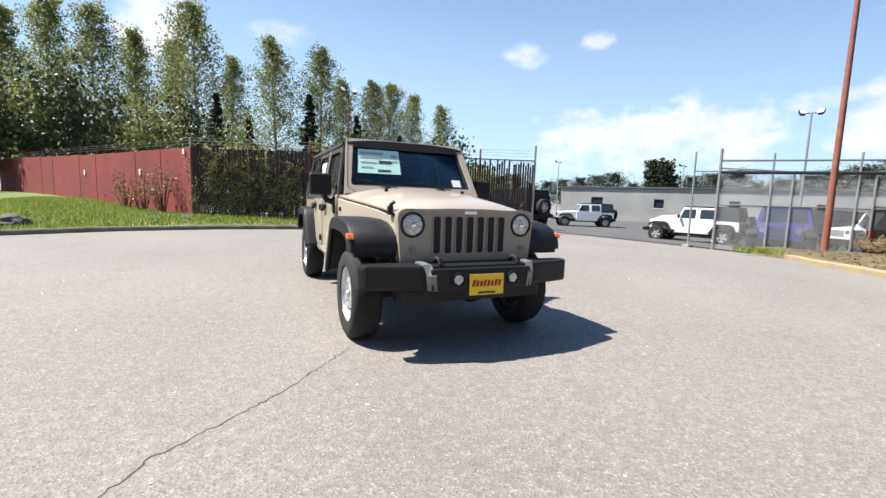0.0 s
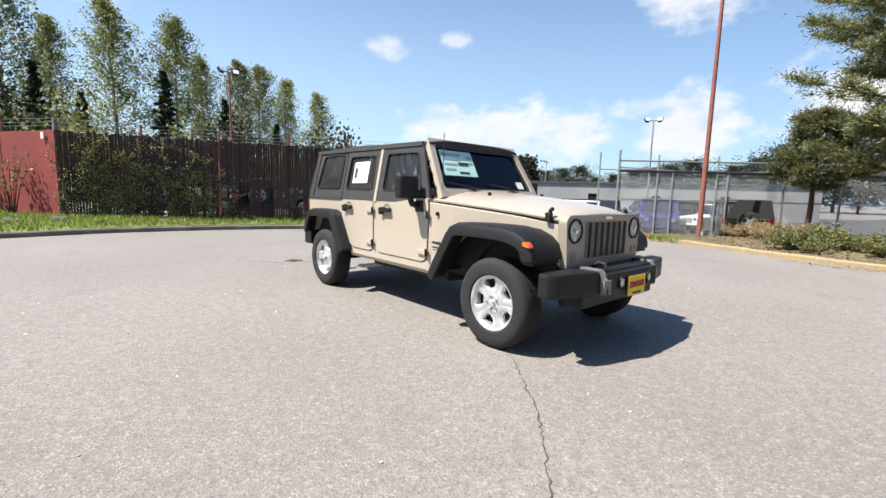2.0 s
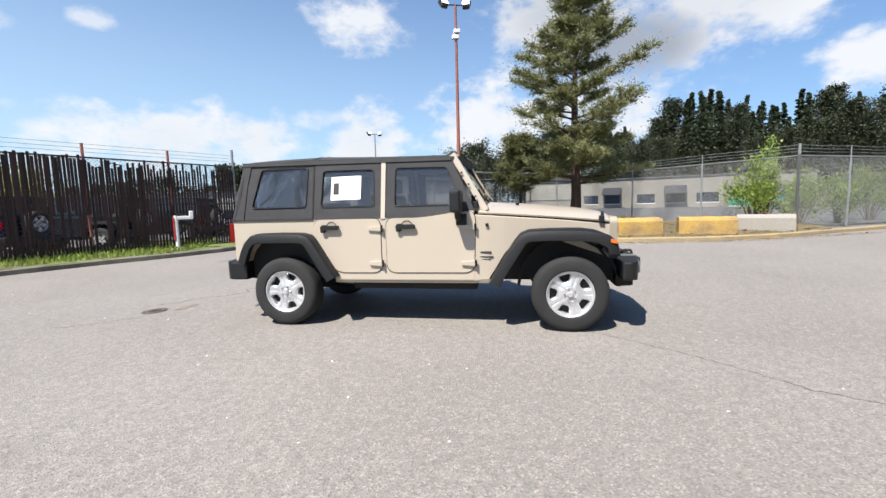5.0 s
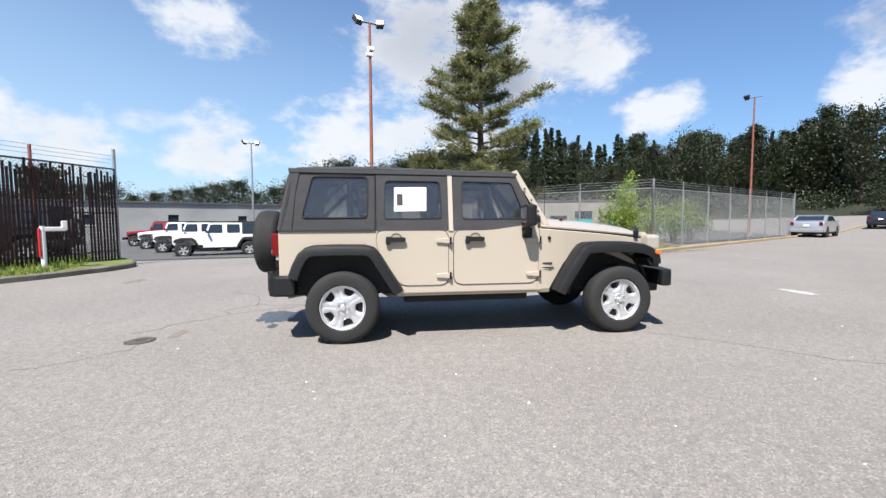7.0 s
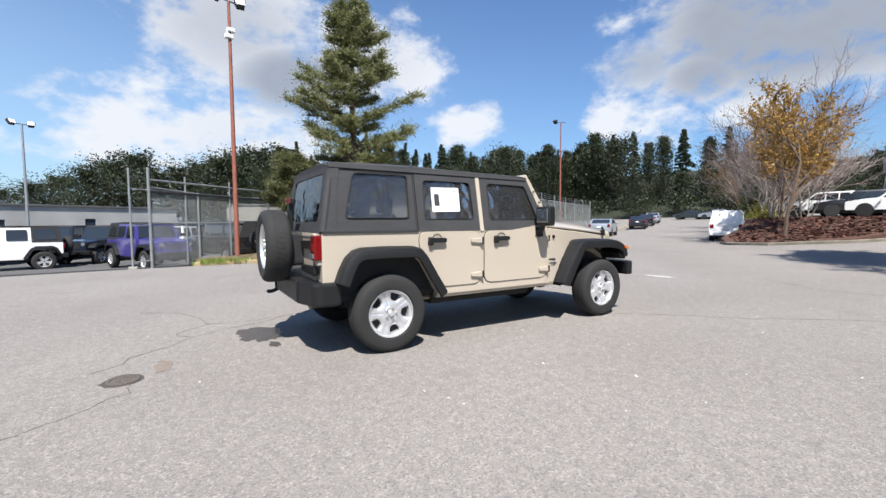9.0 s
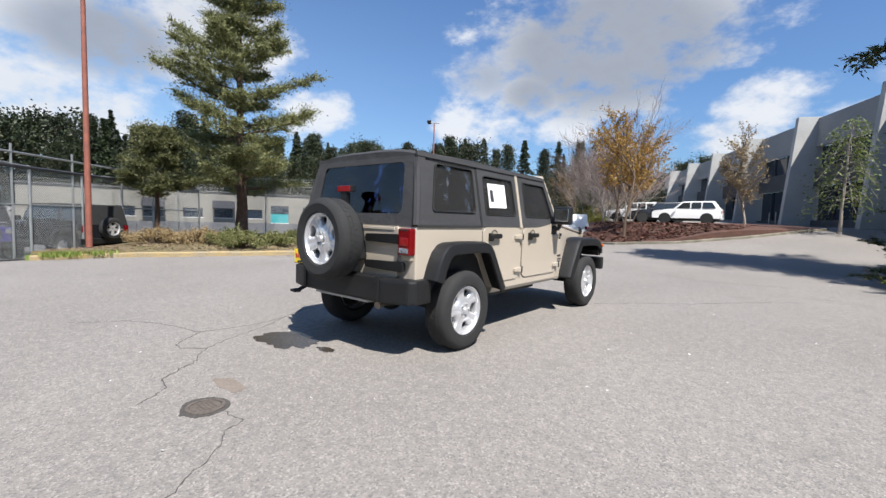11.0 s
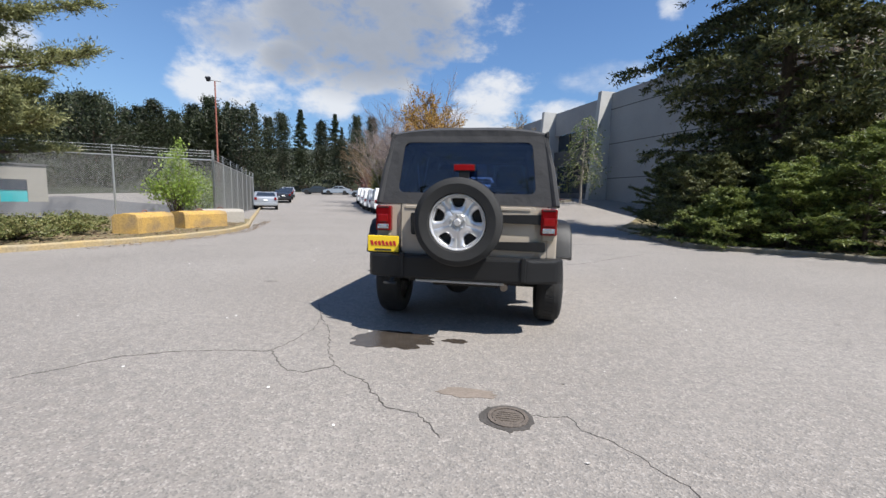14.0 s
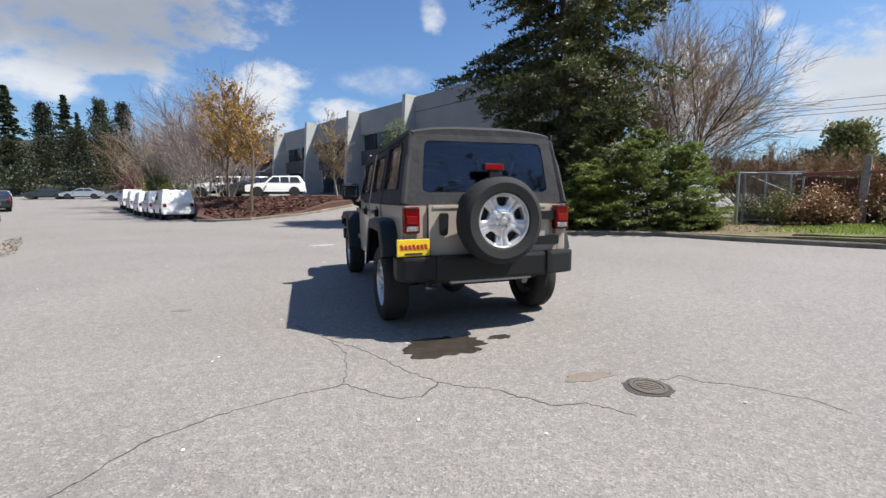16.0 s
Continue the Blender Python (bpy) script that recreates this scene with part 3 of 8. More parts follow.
kerb(KERB_ISLAND, KERB, "pale concrete kerb round the bark island")

bed("compound_lot", [(12.6, 3.6), (19.9, -4.2), (12.2, -10.0), (21.2, -26.8), (60, -45), (75, 0), (55, 30), (32, 45), (9.5, 11), (9.2, 9.2), (11.6, 4.6)], lambda x, y: 0.012 + 0.03, DARK_ASPHALT, "newer dark asphalt of the car compound", cell=2.5)
# raised parking behind the bark island
bed("parking_deck", [(-2, -28.6), (1, -29.5), (7.5, -29.5), (9.5, -34), (11.5, -40), (2, -44), (-2, -36)], lambda x, y: 1.4 * step(2.5, 8, x) + 0.02, ASPHALT, "raised asphalt parking area beyond the bark island", cell=1.0)


# ---- fences ----
def wire_sheet(length, height, gap=0.075, r=0.0036):
    """Woven wire: two sets of slanting wires in the plane y = 0."""
    bm = bmesh.new()
    s = -height
    while s < length:
        for turn in (1, -1):
            a, b = max(s, 0.0), min(s + height, length)
            if b - a < 0.05:
                continue
            z0, z1 = a - s, b - s
            if turn < 0:
                z0, z1 = height - z0, height - z1
            d = Vector((b - a, 0, z1 - z0)).normalized()
            u, w = Vector((-d.z, 0, d.x)) * r, Vector((0, r, 0))
            p, q = Vector((a, turn * 0.003, z0)), Vector((b, turn * 0.003, z1))
            ring = [[bm.verts.new(c + o) for o in (u, -u * 0.5 + w, -u * 0.5 - w)] for c in (p, q)]
            for k in range(3):
                bm.faces.new((ring[0][k], ring[0][(k + 1) % 3], ring[1][(k + 1) % 3], ring[1][k]))
        s += gap
    return bm


def chain_fence(points, height, label, barbed=True, gap=3.0, lift=0.0, wire=None):
    """Chain-link fence with posts, top rail and strands of barbed wire."""
    x0, y0 = points[0]
    root = thing("chain_link_fence", label, "fence", pose(x0, y0, ground_z(x0, y0)))
    inv = root.matrix_basis.inverted()
    for (xa, ya), (xb, yb) in zip(points, points[1:]):
        d = math.hypot(xb - xa, yb - ya)
        count = max(1, round(d / gap))
        for i in range(count):
            px, py = xa + (xb - xa) * i / count, ya + (yb - ya) * i / count
            qx, qy = xa + (xb - xa) * (i + 1) / count, ya + (yb - ya) * (i + 1) / count
            pz, qz = ground_z(px, py) + lift, ground_z(qx, qy) + lift
            base = inv @ Vector((px, py, pz))
            bm = a_tube([base, base + Vector((0, 0, height + 0.03))], 0.034 if i else 0.045, 8)
            part("post", bm, STEEL, root)
            part("top_rail", a_tube([base + Vector((0, 0, height)), inv @ Vector((qx, qy, qz + height))], 0.021, 6), STEEL, root)
            run = math.hypot(qx - px, qy - py)
            sheet = part("wire_mesh", wire_sheet(run, height - 0.05), wire or WIRE_GLINT, root)
            m = Matrix.Translation(base + Vector((0, 0, 0.03))) @ Matrix.Rotation(math.atan2(qy - py, qx - px), 4, "Z")
            m[2][0] = (qz - pz) / run
            sheet.data.transform(m)
            if barbed:
                lean = Vector((-(yb - ya) / d, (xb - xa) / d, 0)) * 0.0
                part("barb_arm", a_tube([base + Vector((0, 0, height)), base + Vector((0, 0, height + 0.38)) + lean], 0.018, 6), STEEL, root)
                for k in (0.14, 0.25, 0.36):
                    part("barbed_wire", a_tube([base + Vector((0, 0, height + k)), inv @ Vector(((px + qx) / 2, (py + qy) / 2, (pz + qz) / 2 + height + k - 0.02)), inv @ Vector((qx, qy, qz + height + k))], 0.006, 3), STEEL, root)
    end = inv @ Vector((*points[-1], ground_z(*points[-1]) + lift))
    part("post", a_tube([end, end + Vector((0, 0, height + (0.4 if barbed else 0.03)))], 0.045, 8), STEEL, root)
    return root


GATE = (11.8, 4.0)
chain_fence([GATE, (19.6, -4.2)], 2.55, "galvanised chain-link compound fence with open-barred top", barbed=False, gap=2.0, lift=0.0)
chain_fence([(19.6, -4.2), (11.8, -10.35)], 2.45, "tall chain-link fence topped with barbed wire", gap=3.3, lift=0.1, wire=WIRE_NO_GLINT)
chain_fence([(11.8, -10.35), (20.7, -26.8)], 2.5, "long chain-link fence with barbed wire along the road", gap=2.7, lift=0.05)
chain_fence([(-11.6, -4.6), (-14.4, -4.9), (-17, -4.2)], 1.75, "short run of old chain-link fence", barbed=False, gap=1.6, lift=0.15, wire=DARK_METAL)


def gate_posts():
    z = ground_z(*GATE)
    root = thing("gate_post", "tall galvanised gate post with a second guide post", "gate post", pose(*GATE, z))
    part("post", a_tube([(0, 0, 0), (0, 0, 3.15)], 0.04), STEEL, root)
    part("guide_post", a_tube([(-0.55, 0.45, 0), (-0.55, 0.45, 3.05)], 0.028), STEEL, root)
    part("foot", a_box((-0.68, 0.33, 0), (-0.42, 0.56, 0.12), 0.02), CONCRETE, root, "small concrete footing")
    for h in (0.25, 1.35, 2.45):
        part("brace", a_tube([(0, 0, h), (-0.55, 0.45, h)], 0.018, 6), STEEL, root)
    root2 = thing("gate_beam", "pair of dark pipes across the compound front", "gate", pose(*GATE, z))
    for h, m in ((2.78, STEEL), (2.42, DARK_METAL)):
        part("pipe", a_tube([(0, 0, h), (7.8, -8.2, h)], 0.03 if h > 2.5 else 0.05, 6), m, root2)
    for k0, k1 in ((0.0, 0.5), (0.5, 0.98)):
        part("mid_rail", a_tube([(7.8 * k0, -8.2 * k0, 1.42), (7.8 * k1, -8.2 * k1, 1.42)], 0.022, 6), STEEL, root2, "pale steel middle rail")
    for k in (0.12, 0.3, 0.5):
        part("upright", a_tube([(7.8 * k, -8.2 * k, 0), (7.8 * k, -8.2 * k, 3.0)], 0.03, 6), STEEL, root2)


gate_posts()


def slat_fence():
    ax, ay = FENCE_A
    bx, by = FENCE_B
    d, yaw = math.hypot(bx - ax, by - ay), math.atan2(by - ay, bx - ax)
    root = thing("slatted_fence", "tall dark brown slatted chain-link fence with missing slats", "fence", pose(ax, ay, 0.15, 0, 0, math.degrees(yaw)))
    n = 6
    for i in range(n + 1):
        part("post", a_tube([(d * i / n, 0.06, 0), (d * i / n, 0.06, 2.85 if i < n else 3.05)], 0.035 if i < n else 0.04), STEEL if i in (0, n) else RUST, root)
    for h in (0.25, 1.3, 2.5):
        part("rail", a_tube([(0, 0.05, h), (d, 0.05, h)], 0.022, 6), DARK_METAL, root)
    for k in (0.1, 0.2, 0.3):
        part("barbed_wire", a_tube([(0, 0.02, 2.55 + k), (d / 2, 0.02, 2.52 + k), (d, 0.02, 2.55 + k)], 0.006, 3), STEEL, root)
    part("wire_mesh", wire_sheet(d, 2.45, 0.09), DARK_METAL, root).data.transform(Matrix.Translation((0, 0.02, 0.05)))
    rng = random.Random(5)
    whole = a_box((-0.031, -0.006, 0), (0.031, 0.004, 2.5), 0.004, 1)
    upper = a_box((-0.031, -0.006, 1.12), (0.031, 0.004, 2.5), 0.004, 1)
    lower = a_box((-0.031, -0.006, 0), (0.031, 0.004, 0.50), 0.004, 1)
    shared = []
    for bm in (whole, upper, lower):
        data = bpy.data.meshes.new("slat")
        bm.to_mesh(data), bm.free()
        data.materials.append(SLAT)
        shared.append(data)
    x = 0.06
    while x < d - 0.05:
        gone = 3.0 < x < 9.2 and rng.random() < 0.62
        for data in (shared[1:] if gone else shared[:1]):
            if rng.random() < (0.015 if x < 9.6 else 0.10):
                continue
            slat = new("slat", data)
            slat.parent = root
            slat.location = (x + rng.uniform(-0.005, 0.005), rng.uniform(-0.008, 0.004), rng.uniform(-0.05, 0.06) - (0.0 if x < 8 else rng.uniform(0, 0.26)))
            slat.rotation_euler = (rng.uniform(-0.006, 0.006), rng.uniform(-0.004, 0.004), rng.uniform(-0.05, 0.05))
        x += 0.0715 if x < 9.6 else 0.088
    return root


slat_fence()


def red_wall():
    ax, ay = FENCE_A
    bx, by = -19.2, 39.3
    d, yaw = math.hypot(bx - ax, by - ay), math.atan2(by - ay, bx - ax)
    root = thing("red_board_fence", "faded red solid board fence topped with barbed wire", "fence", pose(ax, ay, 0.0, 0, 0, math.degrees(yaw)))
    n = 13
    for i in range(n):
        x0, x1 = d * i / n + 0.006, d * (i + 1) / n - 0.006
        z0 = 0.1 + 0.4 * step(0, d, x0)
        off = 0.012 * ((i * 7) % 3 - 1)
        part("panel", a_box((x0, -0.03 + off, z0), (x1, 0.0 + off, z0 + 2.58), 0.006, 1), RED_WALL, root)
        part("post", a_tube([(x0, -0.09, z0), (x0, -0.09, z0 + 2.95)], 0.035, 6), RUST, root)
    for k in (2.72, 2.82, 2.92):
        part("barbed_wire", a_tube([(0, -0.09, 0.1 + k), (d, -0.09, 0.5 + k)], 0.007, 3), STEEL, root)
    for x, z, s in ((0.35, 2.45, 0.12), (4.2, 1.75, 0.16), (11, 1.8, 0.16)):
        part("notice_plate", a_box((x, 0.03, z), (x + s, 0.045, z + s * 1.5), 0.004, 1), PAPER, root, "small white notice plate")


red_wall()


# ---- trees ----
def leaf_cloud(name, centres, out, size, aspect, material, parent, rng, spread=0.6, flat=0.0):
    """Many small blades, each a quad, about the given places; out: the way they point."""
    n = len(centres)
    u = out + rng.normal(0, spread, (n, 3))
    u /= np.linalg.norm(u, axis=1, keepdims=True) + 1e-9
    r = rng.normal(0, 1, (n, 3))
    r[:, 2] *= 1 - flat
    v = np.cross(u, r) if flat == 0 else np.cross(np.cross(u, np.array([0, 0, 1.0]) + 0.4 * r), u)
    v = np.cross(u, r) if flat == 0 else np.cross(u, np.array([0, 0, 1.0]) + (1 - flat) * r)
    v /= np.linalg.norm(v, axis=1, keepdims=True) + 1e-9
    s = size * rng.uniform(0.6, 1.35, (n, 1))
    a, b = u * s * aspect, v * s
    quad = np.stack([centres - a, centres + b - a * 0.1, centres + a, centres - b - a * 0.1], 1).reshape(-1, 3)
    data = bpy.data.meshes.new(name)
    data.vertices.add(4 * n), data.loops.add(4 * n), data.polygons.add(n)
    data.vertices.foreach_set("co", quad.astype(np.float32).ravel())
    data.loops.foreach_set("vertex_index", np.arange(4 * n, dtype=np.int32))
    data.polygons.foreach_set("loop_start", np.arange(0, 4 * n, 4, dtype=np.int32))
    data.update(calc_edges=True)
    data.materials.append(material)
    ob = new(name, data)
    ob.parent = parent
    return ob


def tree(name, label, m, height, radius, bark, leaves, profile, limbs, rise, droop, clumps, per_clump, clump_r, leaf, aspect=1.0, start=0.1, trunk_r=None, seed=1, squash=0.6, group="", lean=0.02, spread=0.6, flat=0.0, stems=1, inner=0.35, vary=(0.72, 1.12)):
    """A tapered trunk, limbs and a crown of many small blades. profile(h): limb length at height h of 0..1, by radius."""
    rng = np.random.default_rng(seed)
    root = thing(name, label, "tree", m, group)
    trunk_r = trunk_r or height * 0.013
    wood, boughs = bmesh.new(), bmesh.new()
    centres, ways = [], []
    for stem in range(stems):
        tilt = lean if stems == 1 else 0.22
        ang = rng.uniform(0, math.tau) if stems == 1 else stem * math.tau / stems
        spine = []
        for k in range(9):
            f = k / 8
            bend = tilt * height * f ** 1.3
            spine.append(Vector((math.cos(ang) * bend + rng.normal(0, 0.004 * height * (0.2 + f)), math.sin(ang) * bend + rng.normal(0, 0.004 * height * (0.2 + f)), height * 0.985 * f - 0.15 * (k == 0))))
        tube(wood, spine, [trunk_r * (1.25 if k == 0 else 1) * (1 - 0.93 * k / 8) / (1 if stems == 1 else 1.5) + 0.008 for k in range(9)], 9 if height < 18 else 6)
        for i in range(limbs // stems):
            h = start + (1 - start) * ((i + rng.uniform(0, 0.9)) / (limbs // stems)) ** 0.95
            h = min(h, 0.985)
            k = min(int(h * 8), 7)
            root_at = spine[k].lerp(spine[k + 1], h * 8 - k)
            length = radius * profile(h) * rng.uniform(*vary)
            az = i * 2.39996 + rng.normal(0, 0.35)
            up = rise(h) + rng.normal(0, 0.09)
            way = Vector((math.cos(az) * math.cos(up), math.sin(az) * math.cos(up), math.sin(up)))
            pts = []
            for j in range(5):
                f = j / 4
                p = root_at + way * length * f + Vector((0, 0, -droop * length * f * f)) + Vector(rng.normal(0, 0.03 * length, 3)) * f
                pts.append(p)
            tube(boughs, pts, [max(0.006, trunk_r * 0.32 * (1 - 0.85 * j / 4) * (1.1 - 0.8 * h)) for j in range(5)], 5 if height < 18 else 3, False)
            for c in range(clumps):
                f = inner + (1 - inner) * (c + rng.uniform(0, 1)) / clumps
                j = min(int(f * 4), 3)
                p = pts[j].lerp(pts[j + 1], f * 4 - j)
                rad = clump_r * (0.65 + 0.6 * rng.random()) * (0.3 + 0.7 * min(1.0, length / radius * 1.3))
                q = rng.normal(0, 0.5, (per_clump, 3)) * rad
                q[:, 2] *= squash
                side = rng.normal(0, 0.5) * clump_r
                q += np.array(p) + np.array((-way.y * side, way.x * side, 0))
                centres.append(q)
                w = np.tile(np.array((way.x, way.y, way.z - droop * 0.8)), (per_clump, 1))
                ways.append(w)
    part("trunk", wood, bark, root, smooth=True)
    tagged(part("branchwork", boughs, bark, root, smooth=True), kind="stuff")
    if per_clump:
        leaf_cloud("crown", np.concatenate(centres), np.concatenate(ways), leaf, aspect, leaves, root, rng, spread, flat)
    return root


def evergreen(name, label, m, height, bark, leaves, reach, limbs, rise, curl, sides, side_len, tufts, per, tuft_r, leaf, aspect, start=0.1, trunk_r=0.2, seed=1, inner=0.3, hang=0.0, lift=0.3, vary=(0.6, 1.12), lean=0.01, group="", category="tree", splay=0.9, squash=0.6, spread=0.7):
    """A conifer: limbs carry flat fans of branchlets, each set with tufts of needles. reach(h): limb length at height h of 0..1;
    curl lifts the limb's tip, hang lowers the branchlets, lift turns the needles upwards."""
    rng = np.random.default_rng(seed)
    root = thing(name, label, category, m, group)
    wood, boughs, centres, ways = bmesh.new(), bmesh.new(), [], []
    ang = rng.uniform(0, math.tau)
    spine = [Vector((math.cos(ang) * lean * height * (k / 8) + rng.normal(0, 0.003 * height), math.sin(ang) * lean * height * (k / 8) + rng.normal(0, 0.003 * height), height * 0.99 * k / 8 - 0.15 * (k == 0))) for k in range(9)]
    tube(wood, spine, [trunk_r * (1.25 if k == 0 else 1) * (1 - 0.94 * k / 8) + 0.008 for k in range(9)], 9)
    for i in range(limbs):
        h = min(0.985, start + (1 - start) * (i + rng.uniform(0, 0.9)) / limbs)
        k = min(int(h * 8), 7)
        base = spine[k].lerp(spine[k + 1], h * 8 - k)
        length = reach(h) * rng.uniform(*vary)
        az, up = i * 2.39996 + rng.normal(0, 0.3), rise(h) + rng.normal(0, 0.10)
        way = Vector((math.cos(az) * math.cos(up), math.sin(az) * math.cos(up), math.sin(up)))
        bend = rng.normal(0, 0.12) * length
        pts = []
        for j in range(6):
            f = j / 5
            pts.append(base + way * length * f + Vector((-way.y * bend * f * f, way.x * bend * f * f, curl * length * f * f)) + Vector(rng.normal(0, 0.015 * length, 3)) * f)
        tube(boughs, pts, [max(0.006, trunk_r * 0.30 * (1 - 0.85 * j / 5) * (1.1 - 0.8 * h)) for j in range(6)], 5, False)
        across = Vector((-way.y, way.x, 0)).normalized()
        for c in range(sides + 1):
            f = inner + (1 - inner) * (c + rng.uniform(0.1, 0.9)) / sides if c < sides else 1.0
            f = min(f, 1.0)
            j = min(int(f * 5), 4)
            p = pts[j].lerp(pts[j + 1], f * 5 - j)
            along_limb = (pts[j + 1] - pts[j]).normalized()
            turn = (1 if c % 2 else -1) * rng.uniform(0.5, 1.2) * splay if c < sides else rng.normal(0, 0.2)
            d = (along_limb * math.cos(turn) + across * math.sin(turn) + Vector((0, 0, rng.normal(0.0, 0.15) - hang))).normalized()
            span = side_len * (0.35 + 0.65 * (1 - f)) * (0.45 + 0.55 * length / max(0.1, reach(start))) * rng.uniform(0.7, 1.25)
            tip = p + d * span + Vector((0, 0, curl * span * 0.5))
            tube(boughs, [p, p.lerp(tip, 0.5) + Vector((0, 0, -0.04 * span)), tip], [0.012, 0.008, 0.004], 3, False)
            for t in range(tufts):
                q0 = p.lerp(tip, (t + rng.uniform(0.4, 1.0)) / tufts)
                rad = tuft_r * rng.uniform(0.65, 1.3)
                q = np.abs(rng.normal(0, 0.5, (per, 1))) * rad
                dirs = rng.normal(0, 1, (per, 3)) * np.array((1, 1, squash)) + np.array((d.x, d.y, lift)) * 0.8
                dirs /= np.linalg.norm(dirs, axis=1, keepdims=True) + 1e-9
                centres.append(np.array(q0) + dirs * q)
                ways.append(dirs)
    part("trunk", wood, bark, root, smooth=True)
    tagged(part("branchwork", boughs, bark, root, smooth=True), kind="stuff")
    leaf_cloud("crown", np.concatenate(centres), np.concatenate(ways), leaf, aspect, leaves, root, rng, spread)
    return root


def twiggy(name, label, m, height, radius, bark, seed, stems=3, upright=0.8, start=0.18, twig_mat=None, leaves=None, leaf=0.03, per=3, leaf_aspect=1.3, twig=0.006, forks=(6, 6, 7), trunk_r=0.11, category="tree", flat_top=0.0):
    """A tree of forking branches down to fine twigs, with thin leaf or none."""
    rng = np.random.default_rng(seed)
    root = thing(name, label, category, m)
    wood, fine_v, fine_f, tips, ways = bmesh.new(), [], [], [], []

    def limb(a, way, length, r, level):
        pts, p, d = [a], a.copy(), way.copy()
        for j in range(4):
            d = (d + Vector(rng.normal(0, 0.10, 3)) + Vector((0, 0, 0.07 if level < 2 else 0.03))).normalized()
            p = p + d * length / 4
            pts.append(p.copy())
        if level < 2:
            tube(wood, pts, [max(0.006, r * (1 - 0.7 * j / 4)) for j in range(5)], 6 - level, False)
        else:
            side = d.orthogonal().normalized() * max(twig * 0.7, r)
            up = d.cross(side)
            k = len(fine_v)
            for q, s in zip(pts[::2], (1.0, 0.75, 0.35)):
                fine_v.extend((q + side * s, q - side * 0.5 * s + up * s, q - side * 0.5 * s - up * s))
            for j in (0, 3):
                for i in range(3):
                    fine_f.append((k + j + i, k + j + (i + 1) % 3, k + j + 3 + (i + 1) % 3, k + j + 3 + i))
            if leaves is not None:
                for _ in range(per):
                    f = rng.uniform(0.25, 1.05)
                    tips.append(np.array(pts[0].lerp(pts[4], f)) + rng.normal(0, 0.05, 3))
                    ways.append(np.array(d))
        if level >= len(forks):
            return
        for i in range(forks[level]):
            f = 0.25 + 0.75 * (i + rng.uniform(0.2, 0.9)) / forks[level]
            j = min(int(f * 4), 3)
            q = pts[j].lerp(pts[j + 1], f * 4 - j)
            turn = rng.uniform(0, math.tau)
            out = d.orthogonal().normalized()
            out.rotate(Matrix.Rotation(turn, 3, d))
            bend = rng.uniform(0.35, 0.75)
            limb(q, (d * math.cos(bend) + out * math.sin(bend)).normalized(), length * rng.uniform(0.42, 0.62), r * 0.42, level + 1)

    for k in range(stems):
        az = k * math.tau / stems + rng.uniform(-0.4, 0.4)
        lean = rng.uniform(0.6, 1.2) * radius / height * 0.8 if stems > 1 else 0.04
        way = Vector((math.cos(az) * lean, math.sin(az) * lean, 1.0)).normalized()
        limb(Vector((math.cos(az) * trunk_r * 0.8 * (stems > 1), math.sin(az) * trunk_r * 0.8 * (stems > 1), -0.1)), way, height * rng.uniform(0.66, 0.82), trunk_r / (1 if stems < 3 else 1.6), 0)
    part("trunk", wood, bark, root, smooth=True)
    raw_mesh("twig_mass", fine_v, fine_f, twig_mat or bark, root, "", "stuff")
    if leaves is not None:
        leaf_cloud("crown", np.array(tips), np.array(ways), leaf, leaf_aspect, leaves, root, rng, 0.8)
    return root


def fir(m, height, seed, leaves=None, group="conifers on the hill", label="dark green conifer in the hillside forest", wide=0.19):
    return tree("fir_tree", label, m, height, height * wide, BARK, leaves or LEAF_FIR, lambda h: (1 - h) ** 0.9 + 0.006, 100, lambda h: 0.12 - 0.35 * (1 - h), 0.16, 5, 15, height * 0.019, height * 0.0075, 2.2, 0.06, seed=seed, squash=0.6, group=group, spread=0.6, vary=(0.55, 1.25), inner=0.2)


def poplar(m, height, seed, label="tall poplar in thin spring leaf", group="poplars behind the fence", wide=0.19):
    return tree("poplar_tree", label, m, height, height * wide, BARK_PALE, LEAF_POPLAR, lambda h: 1.35 * min(1.0, h / 0.3) ** 0.5 * (1.03 - h) ** 0.62, 110, lambda h: 0.25 + 0.5 * h, -0.12, 5, 24, height * 0.05, height * 0.0040, 1.4, 0.12, seed=seed, squash=0.9, group=group, vary=(0.4, 1.3), inner=0.3)


